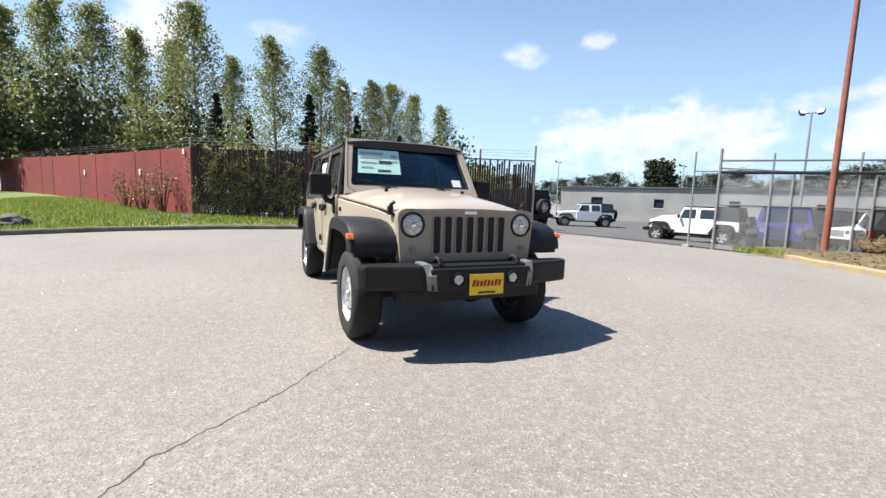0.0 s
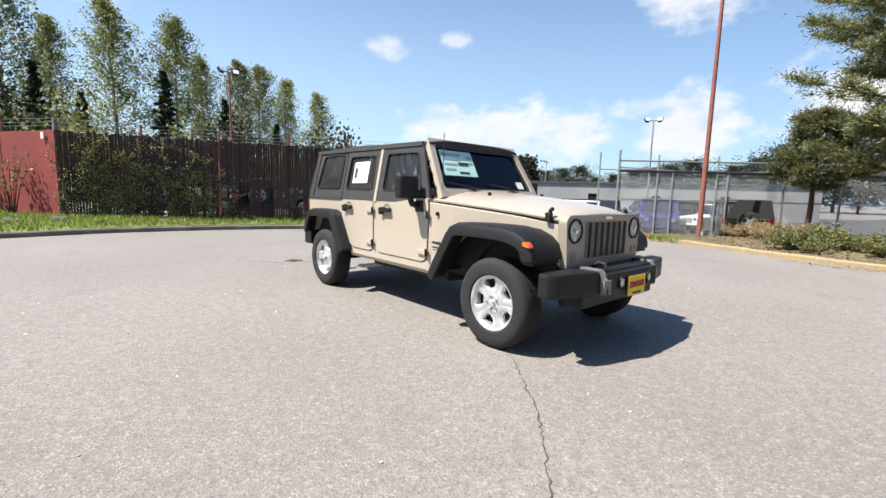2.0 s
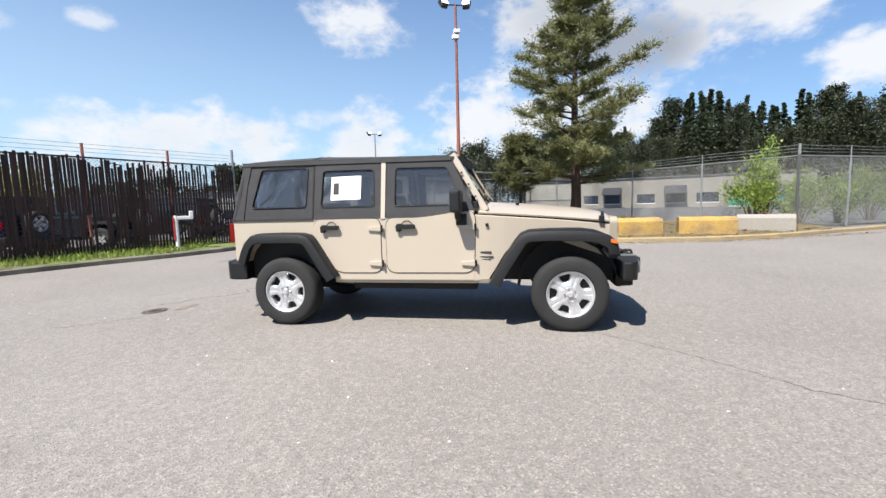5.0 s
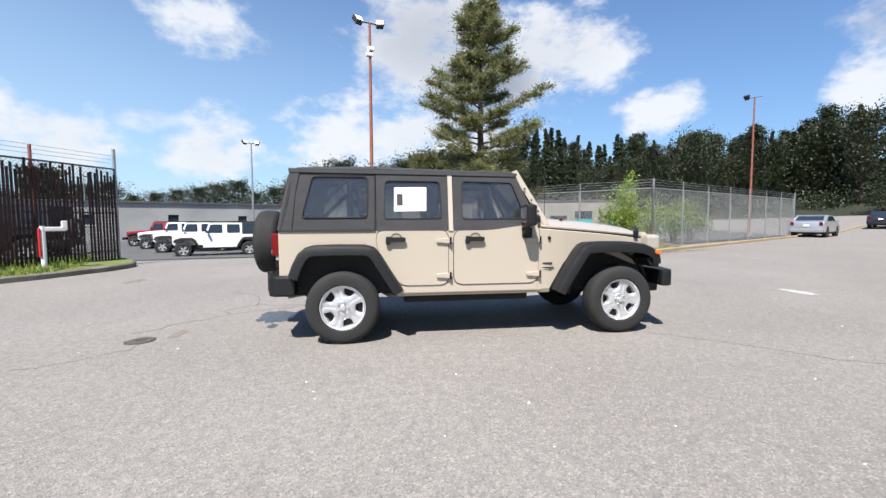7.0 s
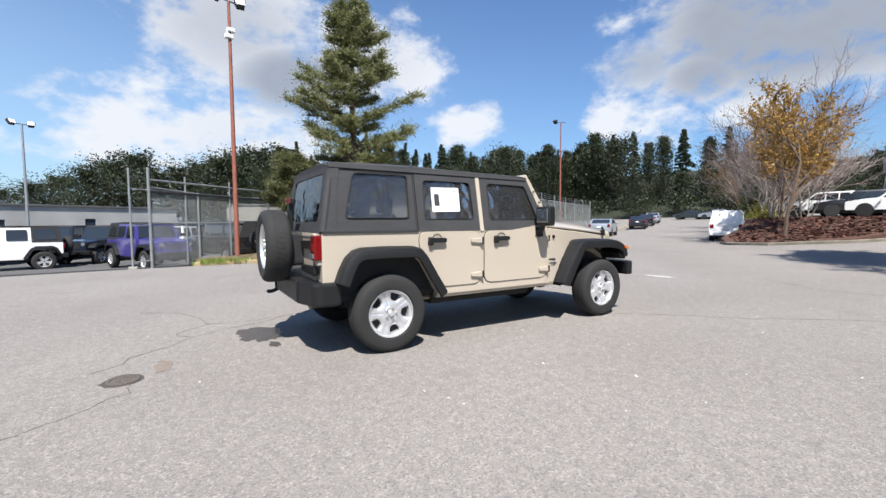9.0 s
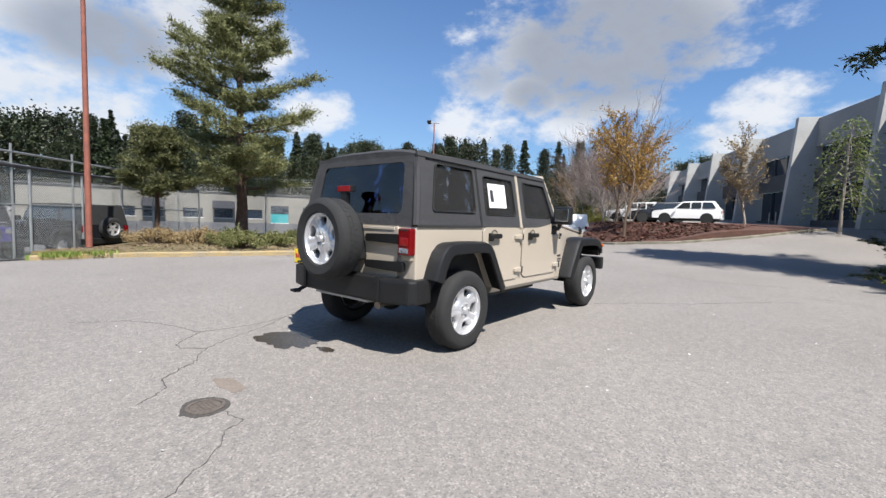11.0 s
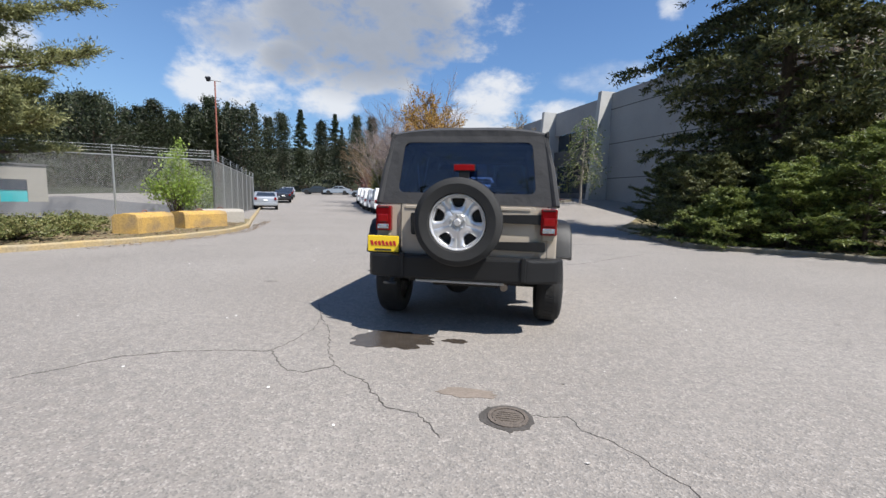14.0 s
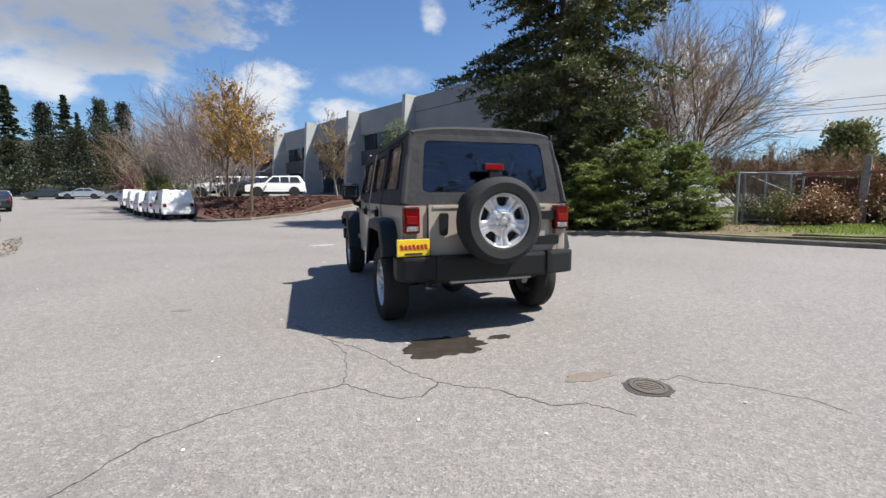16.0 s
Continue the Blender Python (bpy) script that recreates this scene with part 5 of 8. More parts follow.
# ---- buildings ----
def grey_building():
    """Tilt-up concrete building with tapered fins, along a line away from the lot."""
    k0 = Vector((-13.7, -14.8, 0))
    yaw = math.degrees(math.atan2(-0.90, 0.43))
    root = thing("concrete_building", "two-storey grey concrete building with tapered fins", "building", pose(k0.x, k0.y, 0.0, 0, 0, yaw))
    top, length, depth = 9.1, 60.0, 2.6
    # local: x along the front, -y into the building (the front looks to +y)
    first, gap = 15.2, 8.25
    part("wall", a_box((0, -0.35, 0), (first, 0, top), 0.02, 1), WALL_GREY, root, "plain grey concrete wall panel")
    for h in (2.9, 5.4, 7.9):
        part("reveal", a_box((0.05, -0.02, h), (first, 0.012, h + 0.06)), ROOF_DARK, root)
    part("end_wall", a_box((-0.3, -depth, 0), (0, 0, top), 0.02, 1), CONCRETE, root, "sunlit pale end wall")
    for k in range(1, 5):
        part("joint", a_box((-0.312, -depth * k / 5, 0.2), (-0.29, -depth * k / 5 + 0.04, top - 0.1)), ROOF_DARK, root)
    part("roof", a_box((-0.2, -depth, top - 0.5), (length, -0.4, top - 0.3)), ROOF_DARK, root)
    for i in range(6):
        x0 = first + gap * i
        out = [(-0.8, 0.5), (1.6, 0.5), (0.9, top + 0.1), (-0.8, top + 0.1)]
        part("fin", a_prism([(o, h) for o, h in out], "x", x0 - 0.2, x0 + 0.2, 0.015), FIN_SUNLIT, root, "tapered concrete fin, coloured pale as if sunlit")
        a, b = x0 + 0.2, x0 + gap - 0.2
        part("parapet_band", a_box((a, -0.6, 7.1), (b, -0.3, top)), WALL_GREY, root)
        part("spandrel", a_box((a, -0.6, 4.3), (b, -0.3, 5.6)), BAY_SHADED, root)
        part("plinth", a_box((a, -0.6, 0), (b, -0.3, 1.9)), BAY_SHADED, root)
        for j in range(4):
            w0 = a + (b - a) * j / 4
            for lo, hi in ((1.9, 4.3), (5.6, 7.1)):
                win = part("window", a_box((w0 + 0.05, -0.72, lo), (w0 + (b - a) / 4 - 0.05, -0.66, hi)), WINDOW_DARK, root)
                part("mullion", a_box((w0 - 0.04, -0.68, lo), (w0 + 0.04, -0.56, hi)), DARK_METAL, win)
    for i in range(3):
        part("stair_rail", a_tube([(first + 9 + i, 1.0, 1.4), (first + 9 + i, 1.0, 2.5)], 0.03, 6), STEEL, root)


grey_building()


def long_building(name, label, a, b, base, top, depth, wall, windows, lintel=0.0, awnings=()):
    ax, ay = a
    d, yaw = math.hypot(b[0] - ax, b[1] - ay), math.degrees(math.atan2(b[1] - ay, b[0] - ax))
    root = thing(name, label, "building", pose(ax, ay, base, 0, 0, yaw))
    h = top - base
    # local: front face looks to -y
    cuts = sorted(windows)
    x = 0.0
    for i, (x0, x1, z0, z1, kind) in enumerate(cuts):
        part("wall", a_box((x, 0, -0.3), (x0, 0.3, h)), wall, root)
        part("wall", a_box((x0, 0, -0.3), (x1, 0.3, z0)), wall, root)
        part("wall", a_box((x0, 0, z1), (x1, 0.3, h)), wall, root)
        win = part("window", a_box((x0, 0.12, z0), (x1, 0.16, z1)), TEAL if kind == "teal" else WINDOW_DARK, root)
        part("frame", a_box((x0 - 0.05, -0.03, z0 - 0.08), (x1 + 0.05, 0.06, z0)), WHITE_PAINT, win)
        if kind == "teal":
            part("dark_head", a_box((x0, 0.06, z0 + (z1 - z0) * 0.55), (x1, 0.1, z1)), WINDOW_DARK, win)
        x = x1
    part("wall", a_box((x, 0, -0.3), (d, 0.3, h)), wall, root)
    part("side_wall", a_box((-0.3, 0, -0.3), (0, depth, h)), wall, root)
    part("side_wall", a_box((d, 0, -0.3), (d + 0.3, depth, h)), wall, root)
    part("roof", a_box((-0.4, -0.15, h), (d + 0.4, depth, h + 0.16), 0.02, 1), ROOF_DARK, root)
    for x0, x1, z in awnings:
        part("awning", a_prism([(-1.2, z), (0.0, z + 0.9), (0.0, z)], "x", x0, x1), DARK_METAL, root, "dark slanted awning")
    return root


long_building("white_warehouse", "long low weathered white concrete warehouse with small windows", (30.6, 34.2), (52, 4), -0.7, 2.85, 14, WALL_WHITE,
              [(3.0, 4.2, 1.6, 2.6, ""), (9.2, 10.1, 1.6, 2.5, ""), (15.6, 16.5, 1.6, 2.5, ""), (22, 22.9, 1.7, 2.4, ""), (28.5, 29.4, 1.6, 2.5, "")])
long_building("office_building", "low beige office building with dark awnings and shopfront windows", (57, -2), (46.5, -31), -0.3, 3.6, 16, WALL_BEIGE,
              [(7.6, 9.4, 0.9, 2.0, ""), (10.2, 12, 0.9, 2.0, ""), (14.0, 16.0, 0.9, 2.0, ""), (17.2, 19.2, 0.9, 2.0, ""), (20.4, 22.6, 0.9, 2.0, ""), (23.6, 25.8, 0.4, 2.6, "teal"), (27.6, 29.6, 0.2, 2.5, "teal")],
              awnings=((10.0, 12.2, 2.05), (17.0, 19.4, 2.05)))


# ---- lamps and small street things ----
def lamp_pole(x, y, top, label, heads=2, radius=0.085, material=RUST, turn=0.0, extra=False, base=None):
    z = ground_z(x, y) if base is None else base
    root = thing("lamp_pole", label, "lamp pole", pose(x, y, z, 0, 0, turn))
    h = top - z
    part("pole", a_tube([(0, 0, 0), (0, 0, h * 0.5), (0, 0, h)], [radius, radius * 0.8, radius * 0.55], 10), material, root, smooth=True)
    part("base_plate", lathe(bmesh.new(), [(0, 0.0), (radius * 2.1, 0.0), (radius * 2.1, 0.22), (radius * 1.2, 0.28), (0, 0.28)], Matrix.Identity(4), 12), DARK_METAL if extra else CONCRETE, root)
    part("crossarm", a_tube([(-0.42, 0, h), (0.42, 0, h)], 0.025, 6), DARK_METAL, root)
    for s in ((-1, 1) if heads == 2 else (1,)):
        head = part("floodlight", a_prism([(-0.13, -0.16), (0.13, -0.16), (0.19, 0.16), (-0.19, 0.16)], "y", 0.0, 0.2, 0.02), DARK_METAL, root, "dark floodlight head")
        head.matrix_basis = pose(0.42 * s, 0, h + 0.12, -35, 0, -20 * s)
        lens = part("lens", a_box((-0.15, -0.012, -0.13), (0.15, 0.0, 0.13)), PAPER, head, "pale lens")
    if extra:
        part("camera_box", a_box((-0.16, -0.1, h * 0.86), (0.1, 0.1, h * 0.86 + 0.16), 0.02), WHITE_PAINT, root, "white camera housing")
        part("camera_box", a_box((-0.1, -0.14, h * 0.86 + 0.22), (0.14, 0.08, h * 0.86 + 0.36), 0.02), WHITE_PAINT, root, "white camera housing")
    return root


lamp_pole(12.66, 1.47, 9.0, "tall rust-red lamp pole with twin floodlights and cameras", extra=True, turn=-70)
lamp_pole(30.5, 11.1, 7.2, "grey steel lamp pole with twin floodlights", material=STEEL, turn=-60, radius=0.09)
lamp_pole(4.6, 25.4, 8.2, "rust-brown lamp pole with twin floodlights behind the fence", turn=10, base=0.3)
lamp_pole(22.6, -25.2, 9.8, "rust-red lamp pole with one floodlight beside the road", heads=1, turn=40)
lamp_pole(42, 49.7, 7.4, "distant lamp pole with twin floodlights", material=STEEL)
lamp_pole(54, 37.5, 6.8, "distant lamp pole with twin floodlights", material=STEEL)


def concrete_block(x, y, yaw, length, material, label):
    root = thing("concrete_block", label, "barrier", pose(x, y, ground_z(x, y) + 0.09, 0, 0, yaw), "blocks behind the kerb")
    bm = a_prism([(-0.33, 0), (0.33, 0), (0.32, 0.44), (0.26, 0.52), (0.08, 0.52), (0.05, 0.55), (-0.05, 0.55), (-0.08, 0.52), (-0.26, 0.52), (-0.32, 0.44)], "x", -length / 2, length / 2, 0.012)
    for v in bm.verts:
        v.co += Vector([0.012 * noise.noise(v.co * 4 + Vector((x, y, i * 9))) for i in range(3)])
    part("block", bm, material, root)
    part("lifting_eye", a_tube([(-0.1, 0, 0.54), (-0.06, 0, 0.6), (0.06, 0, 0.6), (0.1, 0, 0.54)], 0.012, 6), RUST, root)
    return root


concrete_block(9.5, -4.5, 102, 1.62, BLOCK_YELLOW, "yellow-painted concrete block, stained and chipped")
concrete_block(9.55, -6.65, 78, 1.55, BLOCK_YELLOW, "yellow-painted concrete block with flaking paint")
concrete_block(10.3, -8.65, 66, 1.5, CONCRETE, "bare pale concrete block")


def bollard():
    root = thing("pipe_barrier", "white-painted steel pipe barrier end post in the grass", "bollard", pose(5.72, 8.68, 0.12, 0, 0, -42))
    part("post", a_tube([(0, 0, -0.1), (0, 0, 1.0)], 0.055, 10), WHITE_PAINT, root)
    part("arm", a_box((0.02, -0.05, 0.88), (0.42, 0.05, 0.98), 0.02), WHITE_PAINT, root)
    part("hook", a_box((0.34, -0.05, 0.9), (0.44, 0.05, 1.12), 0.015), WHITE_PAINT, root)
    part("reflector", a_box((-0.075, -0.06, 0.3), (-0.05, 0.06, 0.95), 0.005, 1), RED_INK, root, "red painted edge")


bollard()


def pedestal():
    root = thing("utility_pedestal", "small pale green utility pedestal in the weeds", "utility box", pose(-11.9, -5.7, 0.22, 0, 0, 35))
    part("body", a_box((-0.16, -0.12, -0.1), (0.16, 0.12, 0.62), 0.03), paint("pale_green_steel", (0.42, 0.50, 0.45), 0.6, spread=0.06), root)
    part("cap", a_box((-0.18, -0.14, 0.6), (0.18, 0.14, 0.7), 0.03), STEEL, root)


pedestal()


def boulder(x, y, r, seed):
    bm = bmesh.new()
    bmesh.ops.create_icosphere(bm, subdivisions=3, radius=r)
    for v in bm.verts:
        v.co *= 1 + 0.35 * noise.noise(v.co * (1.6 / r) + Vector((seed, 0, 0)))
        v.co.z *= 0.62
    ob = part("rock", bm, BARK_CHIP)
    ob.matrix_basis = pose(x, y, ground_z(x, y) + 0.16 + r * 0.15, 0, 0, seed * 40)
    tagged(ob, "dark rough rock lying in the grass", "rock")


for k, (x, y, r) in enumerate(((-7.2, 9.6, 0.35), (-7.7, 9.3, 0.28), (-4.4, 11.3, 0.24), (-3.9, 11.5, 0.2), (-3.5, 11.4, 0.28))):
    boulder(x, y, r, k + 1)


def ribbon(name, pts, width, material, label, category, lift=0.004):
    """A narrow uneven strip lying on the ground, such as a crack."""
    rng = random.Random(len(pts) * 7 + int(abs(pts[0][0]) * 100))
    fine = []
    for (x0, y0), (x1, y1) in zip(pts, pts[1:]):
        n = max(2, int(math.hypot(x1 - x0, y1 - y0) / 0.03))
        for i in range(n):
            f = i / n
            fine.append((x0 + (x1 - x0) * f + rng.gauss(0, 0.007), y0 + (y1 - y0) * f + rng.gauss(0, 0.007)))
    fine.append(pts[-1])
    rings = []
    for i, (x, y) in enumerate(fine):
        a, b = fine[max(0, i - 1)], fine[min(len(fine) - 1, i + 1)]
        d = math.hypot(b[0] - a[0], b[1] - a[1]) or 1
        nx, ny = -(b[1] - a[1]) / d, (b[0] - a[0]) / d
        w = width * rng.uniform(0.35, 1.3) * (0.3 if i in (0, len(fine) - 1) else 1)
        z = ground_z(x, y)
        rings.append([(x - nx * w, y - ny * w, z - 0.01), (x - nx * w, y - ny * w, z + lift * 0.4), (x + nx * w, y + ny * w, z + lift * 0.4), (x + nx * w, y + ny * w, z - 0.01)])
    ob = part(name, loft(bmesh.new(), rings), material)
    tagged(ob, label, category, kind="structure")


ribbon("crack", [(-0.9, -1.75), (-1.1, -1.98), (-1.38, -2.32), (-1.68, -2.6), (-1.98, -2.84), (-2.12, -3.08), (-2.6, -3.7), (-3.4, -4.6)], 0.0045, CRACK_SHADE_AND_COLLAR, "long crack in the worn asphalt", "crack")
ribbon("crack", [(2.66, 3.68), (2.5, 3.48), (2.35, 3.23), (1.99, 3.03), (1.65, 2.94), (1.37, 2.89), (1.21, 3.05), (1.08, 3.19), (0.93, 3.21), (0.78, 3.06), (0.65, 3.17), (0.49, 3.26), (0.25, 3.57), (0.06, 3.6), (-0.1, 3.82)], 0.0046, CRACK_SHADE_AND_COLLAR, "branching crack in the worn asphalt", "crack")
ribbon("crack", [(1.69, 1.38), (1.41, 1.92), (1.15, 2.31), (0.93, 2.81), (0.78, 3.06)], 0.003, CRACK_SHADE_AND_COLLAR, "fine crack running under the shadow", "crack")
ribbon("crack", [(1.37, 2.89), (1.33, 2.74), (1.3, 2.32), (1.39, 1.92)], 0.003, CRACK_SHADE_AND_COLLAR, "fine crack in the worn asphalt", "crack")
ribbon("crack", [(-0.56, 3.51), (-0.75, 3.47), (-0.82, 3.61), (-0.96, 3.7), (-1.08, 3.86), (-1.2, 4.0), (-1.21, 4.17)], 0.0032, CRACK_SHADE_AND_COLLAR, "crack leading from the manhole cover", "crack")
ribbon("crack", [(-0.3, -7.2), (-1.6, -6.3), (-3.2, -6.6)], 0.0024, CRACK_SHADE_AND_COLLAR, "fine crack across the lot", "crack")


def puddle(cx, cy, rx, ry, seed, material, label, lift=0.004, name="wet_patch"):
    pts = []
    for k in range(72):
        a = k * math.tau / 72
        r = 1 + 0.38 * noise.noise((math.cos(a) * 1.7, math.sin(a) * 1.7, seed)) + 0.22 * noise.noise((math.cos(a) * 5, math.sin(a) * 5, seed))
        pts.append((cx + rx * r * math.cos(a), cy + ry * r * math.sin(a)))
    z = ground_z(cx, cy)
    ob = part(name, loft(bmesh.new(), [[(x, y, z - 0.01) for x, y in pts], [(x, y, z + lift) for x, y in pts]]), material)
    tagged(ob, label, name.replace("_", " "), kind="structure")


puddle(0.55, 2.42, 0.34, 0.22, 1.0, WET, "wet patch dripping behind the parked car")
puddle(0.02, 2.36, 0.1, 0.05, 2.0, WET, "small wet spot on the asphalt")
puddle(-0.18, 3.3, 0.18, 0.06, 3.0, paint("rusty_stain", (0.20, 0.165, 0.135), 0.9, spread=0.2, scale=10), "rust-coloured stain by the manhole", 0.003, "stain")
puddle(2.83, 0.42, 0.09, 0.05, 4.0, SCUFF, "small dark patch on the asphalt", 0.003, "stain")
puddle(1.1, -5.85, 0.32, 0.12, 5.0, WORN_WHITE, "worn white paint marking on the asphalt", 0.003, "marking")
puddle(4.4, 6.1, 0.36, 0.12, 6.0, SCUFF, "dark patch on the asphalt", 0.003, "stain")


def manhole():
    root = thing("manhole_cover", "cast-iron manhole cover set in cracked asphalt", "manhole cover", pose(-0.43, 3.55, 0.0) @ Matrix.Diagonal((0.86, 0.86, 0.8, 1)))
    part("collar", lathe(bmesh.new(), [(0.128, 0.0), (0.128, 0.005), (0.158, 0.004), (0.160, 0.0)], Matrix.Identity(4), 32), CRACK_SHADE_AND_COLLAR, root, "broken dark asphalt collar")
    part("ring", lathe(bmesh.new(), [(0.104, 0.0), (0.104, 0.012), (0.128, 0.012), (0.128, 0.0)], Matrix.Identity(4), 40), MANHOLE, root)
    part("lid", lathe(bmesh.new(), [(0, 0.009), (0.099, 0.009), (0.099, 0.0)], Matrix.Identity(4), 40), MANHOLE, root)
    for k in range(-2, 3):
        w = math.sqrt(max(0.0, 0.075 ** 2 - (k * 0.026) ** 2))
        part("rib", a_box((-w, k * 0.026 - 0.005, 0.008), (w, k * 0.026 + 0.005, 0.014)), MANHOLE, root)


manhole()
puddle(-0.43, 3.55, 0.132, 0.132, 9.0, CRACK_SHADE_AND_COLLAR, "broken dark asphalt round the manhole", 0.003, "stain")


def inside(poly, x, y):
    hit = False
    for (x0, y0), (x1, y1) in zip(poly, poly[1:] + poly[:1]):
        if (y0 > y) != (y1 > y) and x < x0 + (y - y0) * (x1 - x0) / (y1 - y0):
            hit = not hit
    return hit


def litter(name, poly, height, count, seed, size, aspect, material, label, category="leaf litter"):
    """Flakes lying loosely on the ground inside an outline."""
    rng = np.random.default_rng(seed)
    xs, ys, pts = [p[0] for p in poly], [p[1] for p in poly], []
    while len(pts) < count:
        x, y = rng.uniform(min(xs), max(xs)), rng.uniform(min(ys), max(ys))
        if inside(poly, x, y):
            pts.append((x, y, ground_z(x, y) + height(x, y) + rng.uniform(0.004, 0.03) * size / 0.03))
    c = np.array(pts)
    a = rng.uniform(0, math.tau, len(c))
    ob = leaf_cloud(name, c, np.stack([np.cos(a), np.sin(a), rng.normal(0, 0.15, len(c))], 1), size, aspect, material, None, rng, 0.12, 0.75)
    tagged(ob, label, category, kind="stuff")


EAST_BED = [(11.7, 2.5), (10.8, 1.4), (9.75, 0.1), (8.95, -1.4), (8.45, -3.0), (8.25, -4.6), (8.45, -6.4), (9.2, -8.4), (10.4, -10.3), (12.0, -10.2), (15.5, -5.0), (13, 2.4)]
litter("leaf_litter", EAST_BED, lambda x, y: 0.11 + 0.15 * step(9, 12, x), 9000, 901, 0.022, 1.8, LEAF_LITTER, "dry brown leaves and twigs scattered over the bed")
litter("leaf_litter", [(-4.9, -12), (-5.1, -9.5), (-5.7, -7.8), (-6.7, -6.2), (-8.6, -4.6), (-9.4, -2.6), (-13.5, -3.4), (-13, -6), (-10, -9), (-7, -12)], lambda x, y: 0.11 + 0.15 * step(-7, -12, x), 5000, 902, 0.022, 1.8, LEAF_LITTER, "dry litter under the bushes")
litter("leaf_litter", [(8.0, -1.6), (7.55, -4.6), (7.8, -6.6), (9.0, -9.4), (10.6, -12.6), (10.3, -11), (9.0, -8.5), (8.2, -6.5), (7.95, -4.6), (8.4, -1.8)], lambda x, y: 0.0, 700, 903, 0.018, 1.8, LEAF_LITTER, "leaf litter gathered along the kerb")
litter("bark_chips", [(-1.0, -22.4), (1.5, -19.9), (4.0, -18.6), (5.6, -19.0), (6.6, -20.4), (7.0, -23), (9.5, -32), (7.5, -29.3), (1, -28), (-2, -26)], lambda x, y: max(0.09, min(0.09 + 0.17 * max(0.0, -19.0 - y) * step(-4.0, 1.0, x), 1.32 - ground_z(x, y))), 9000, 904, 0.05, 1.8, CHIP_RED, "loose red bark chips on the island", "bark chips")
litter("pale_flecks", [(-5, -8), (6, -8), (7, 4), (3, 8), (-6, 6)], lambda x, y: 0.0, 160, 905, 0.008, 1.5, FLECK, "tiny pale stones and scraps on the asphalt", "gravel")


def tufts(name, area, count, seed, label, size=0.09):
    rng = np.random.default_rng(seed)
    pts = []
    while len(pts) < count:
        x, y = rng.uniform(area[0], area[1]), rng.uniform(area[2], area[3])
        if area[4](x, y):
            pts.append((x, y, ground_z(x, y) + area[5](x, y) + 0.04))
    c = np.array(pts)
    ob = leaf_cloud(name, c, np.tile((0, 0, 1.0), (len(c), 1)), size * 0.16, 6.0, BLADE, None, rng, 0.35)
    tagged(ob, label, "grass", kind="stuff")


def verge_inside(x, y):
    edge = np.interp(x, [-12, -9, -7, -5, -2.5, 0, 2, 3.6, 5, 6.3, 7.4, 8.2], [6.4, 7.3, 8.3, 9.55, 10.25, 10.2, 9.75, 9.05, 8.1, 8.2, 8.6, 9.3])
    back = 12.4 - (x + 3.5) * 0.29 if x > -3.5 else 12.4 - (x + 3.5) * 1.7
    return edge + 0.08 < y < min(back, 22)


tufts("grass_tufts", (-11, 8.2, 7.0, 22, verge_inside, north_height), 26000, 7, "long uneven spring grass on the bank")
tufts("grass_tufts", (-16, -9.6, -2.6, 2.2, lambda x, y: -2.6 + 0.5 * math.sin(x * 2) < y < 2.0 and x < -9.75 - 0.45 * (y + 2) - 0.6 * max(0.0, y + 0.1), lambda x, y: 0.16 + 0.15 * step(-7, -12, x)), 6000, 8, "bright grass by the kerb", 0.065)
tufts("grass_tufts", (10.6, 13.2, -0.2, 2.8, lambda x, y: (y - 0.2) > -0.9 + 0.9 * abs(x - 12.0) and y < 2.7, lambda x, y: 0.1), 2500, 9, "grass round the pole foot")


# ---- vehicles ----
def ray_poly(c, a, poly):
    """How far from c the ray at angle a leaves the polygon."""
    dx, dy, best = math.cos(a), math.sin(a), 0.0
    for (x0, y0), (x1, y1) in zip(poly, poly[1:] + poly[:1]):
        ex, ey = x1 - x0, y1 - y0
        den = dx * ey - dy * ex
        if abs(den) < 1e-12:
            continue
        t = ((x0 - c[0]) * ey - (y0 - c[1]) * ex) / den
        s = ((x0 - c[0]) * dy - (y0 - c[1]) * dx) / den
        if t > 0 and -1e-9 <= s <= 1 + 1e-9:
            best = max(best, t)
    return best


def rounded(poly, r, n=4):
    """Rounds the corners of an outline."""
    out = []
    for k, p in enumerate(poly):
        a, b = poly[k - 1], poly[(k + 1) % len(poly)]
        p, a, b = Vector(p), Vector(a), Vector(b)
        r0 = min(r, (a - p).length * 0.45, (b - p).length * 0.45)
        u, v = p + (a - p).normalized() * r0, p + (b - p).normalized() * r0
        for i in range(n + 1):
            f = i / n
            out.append(tuple((1 - f) ** 2 * u + 2 * f * (1 - f) * p + f * f * v))
    return out


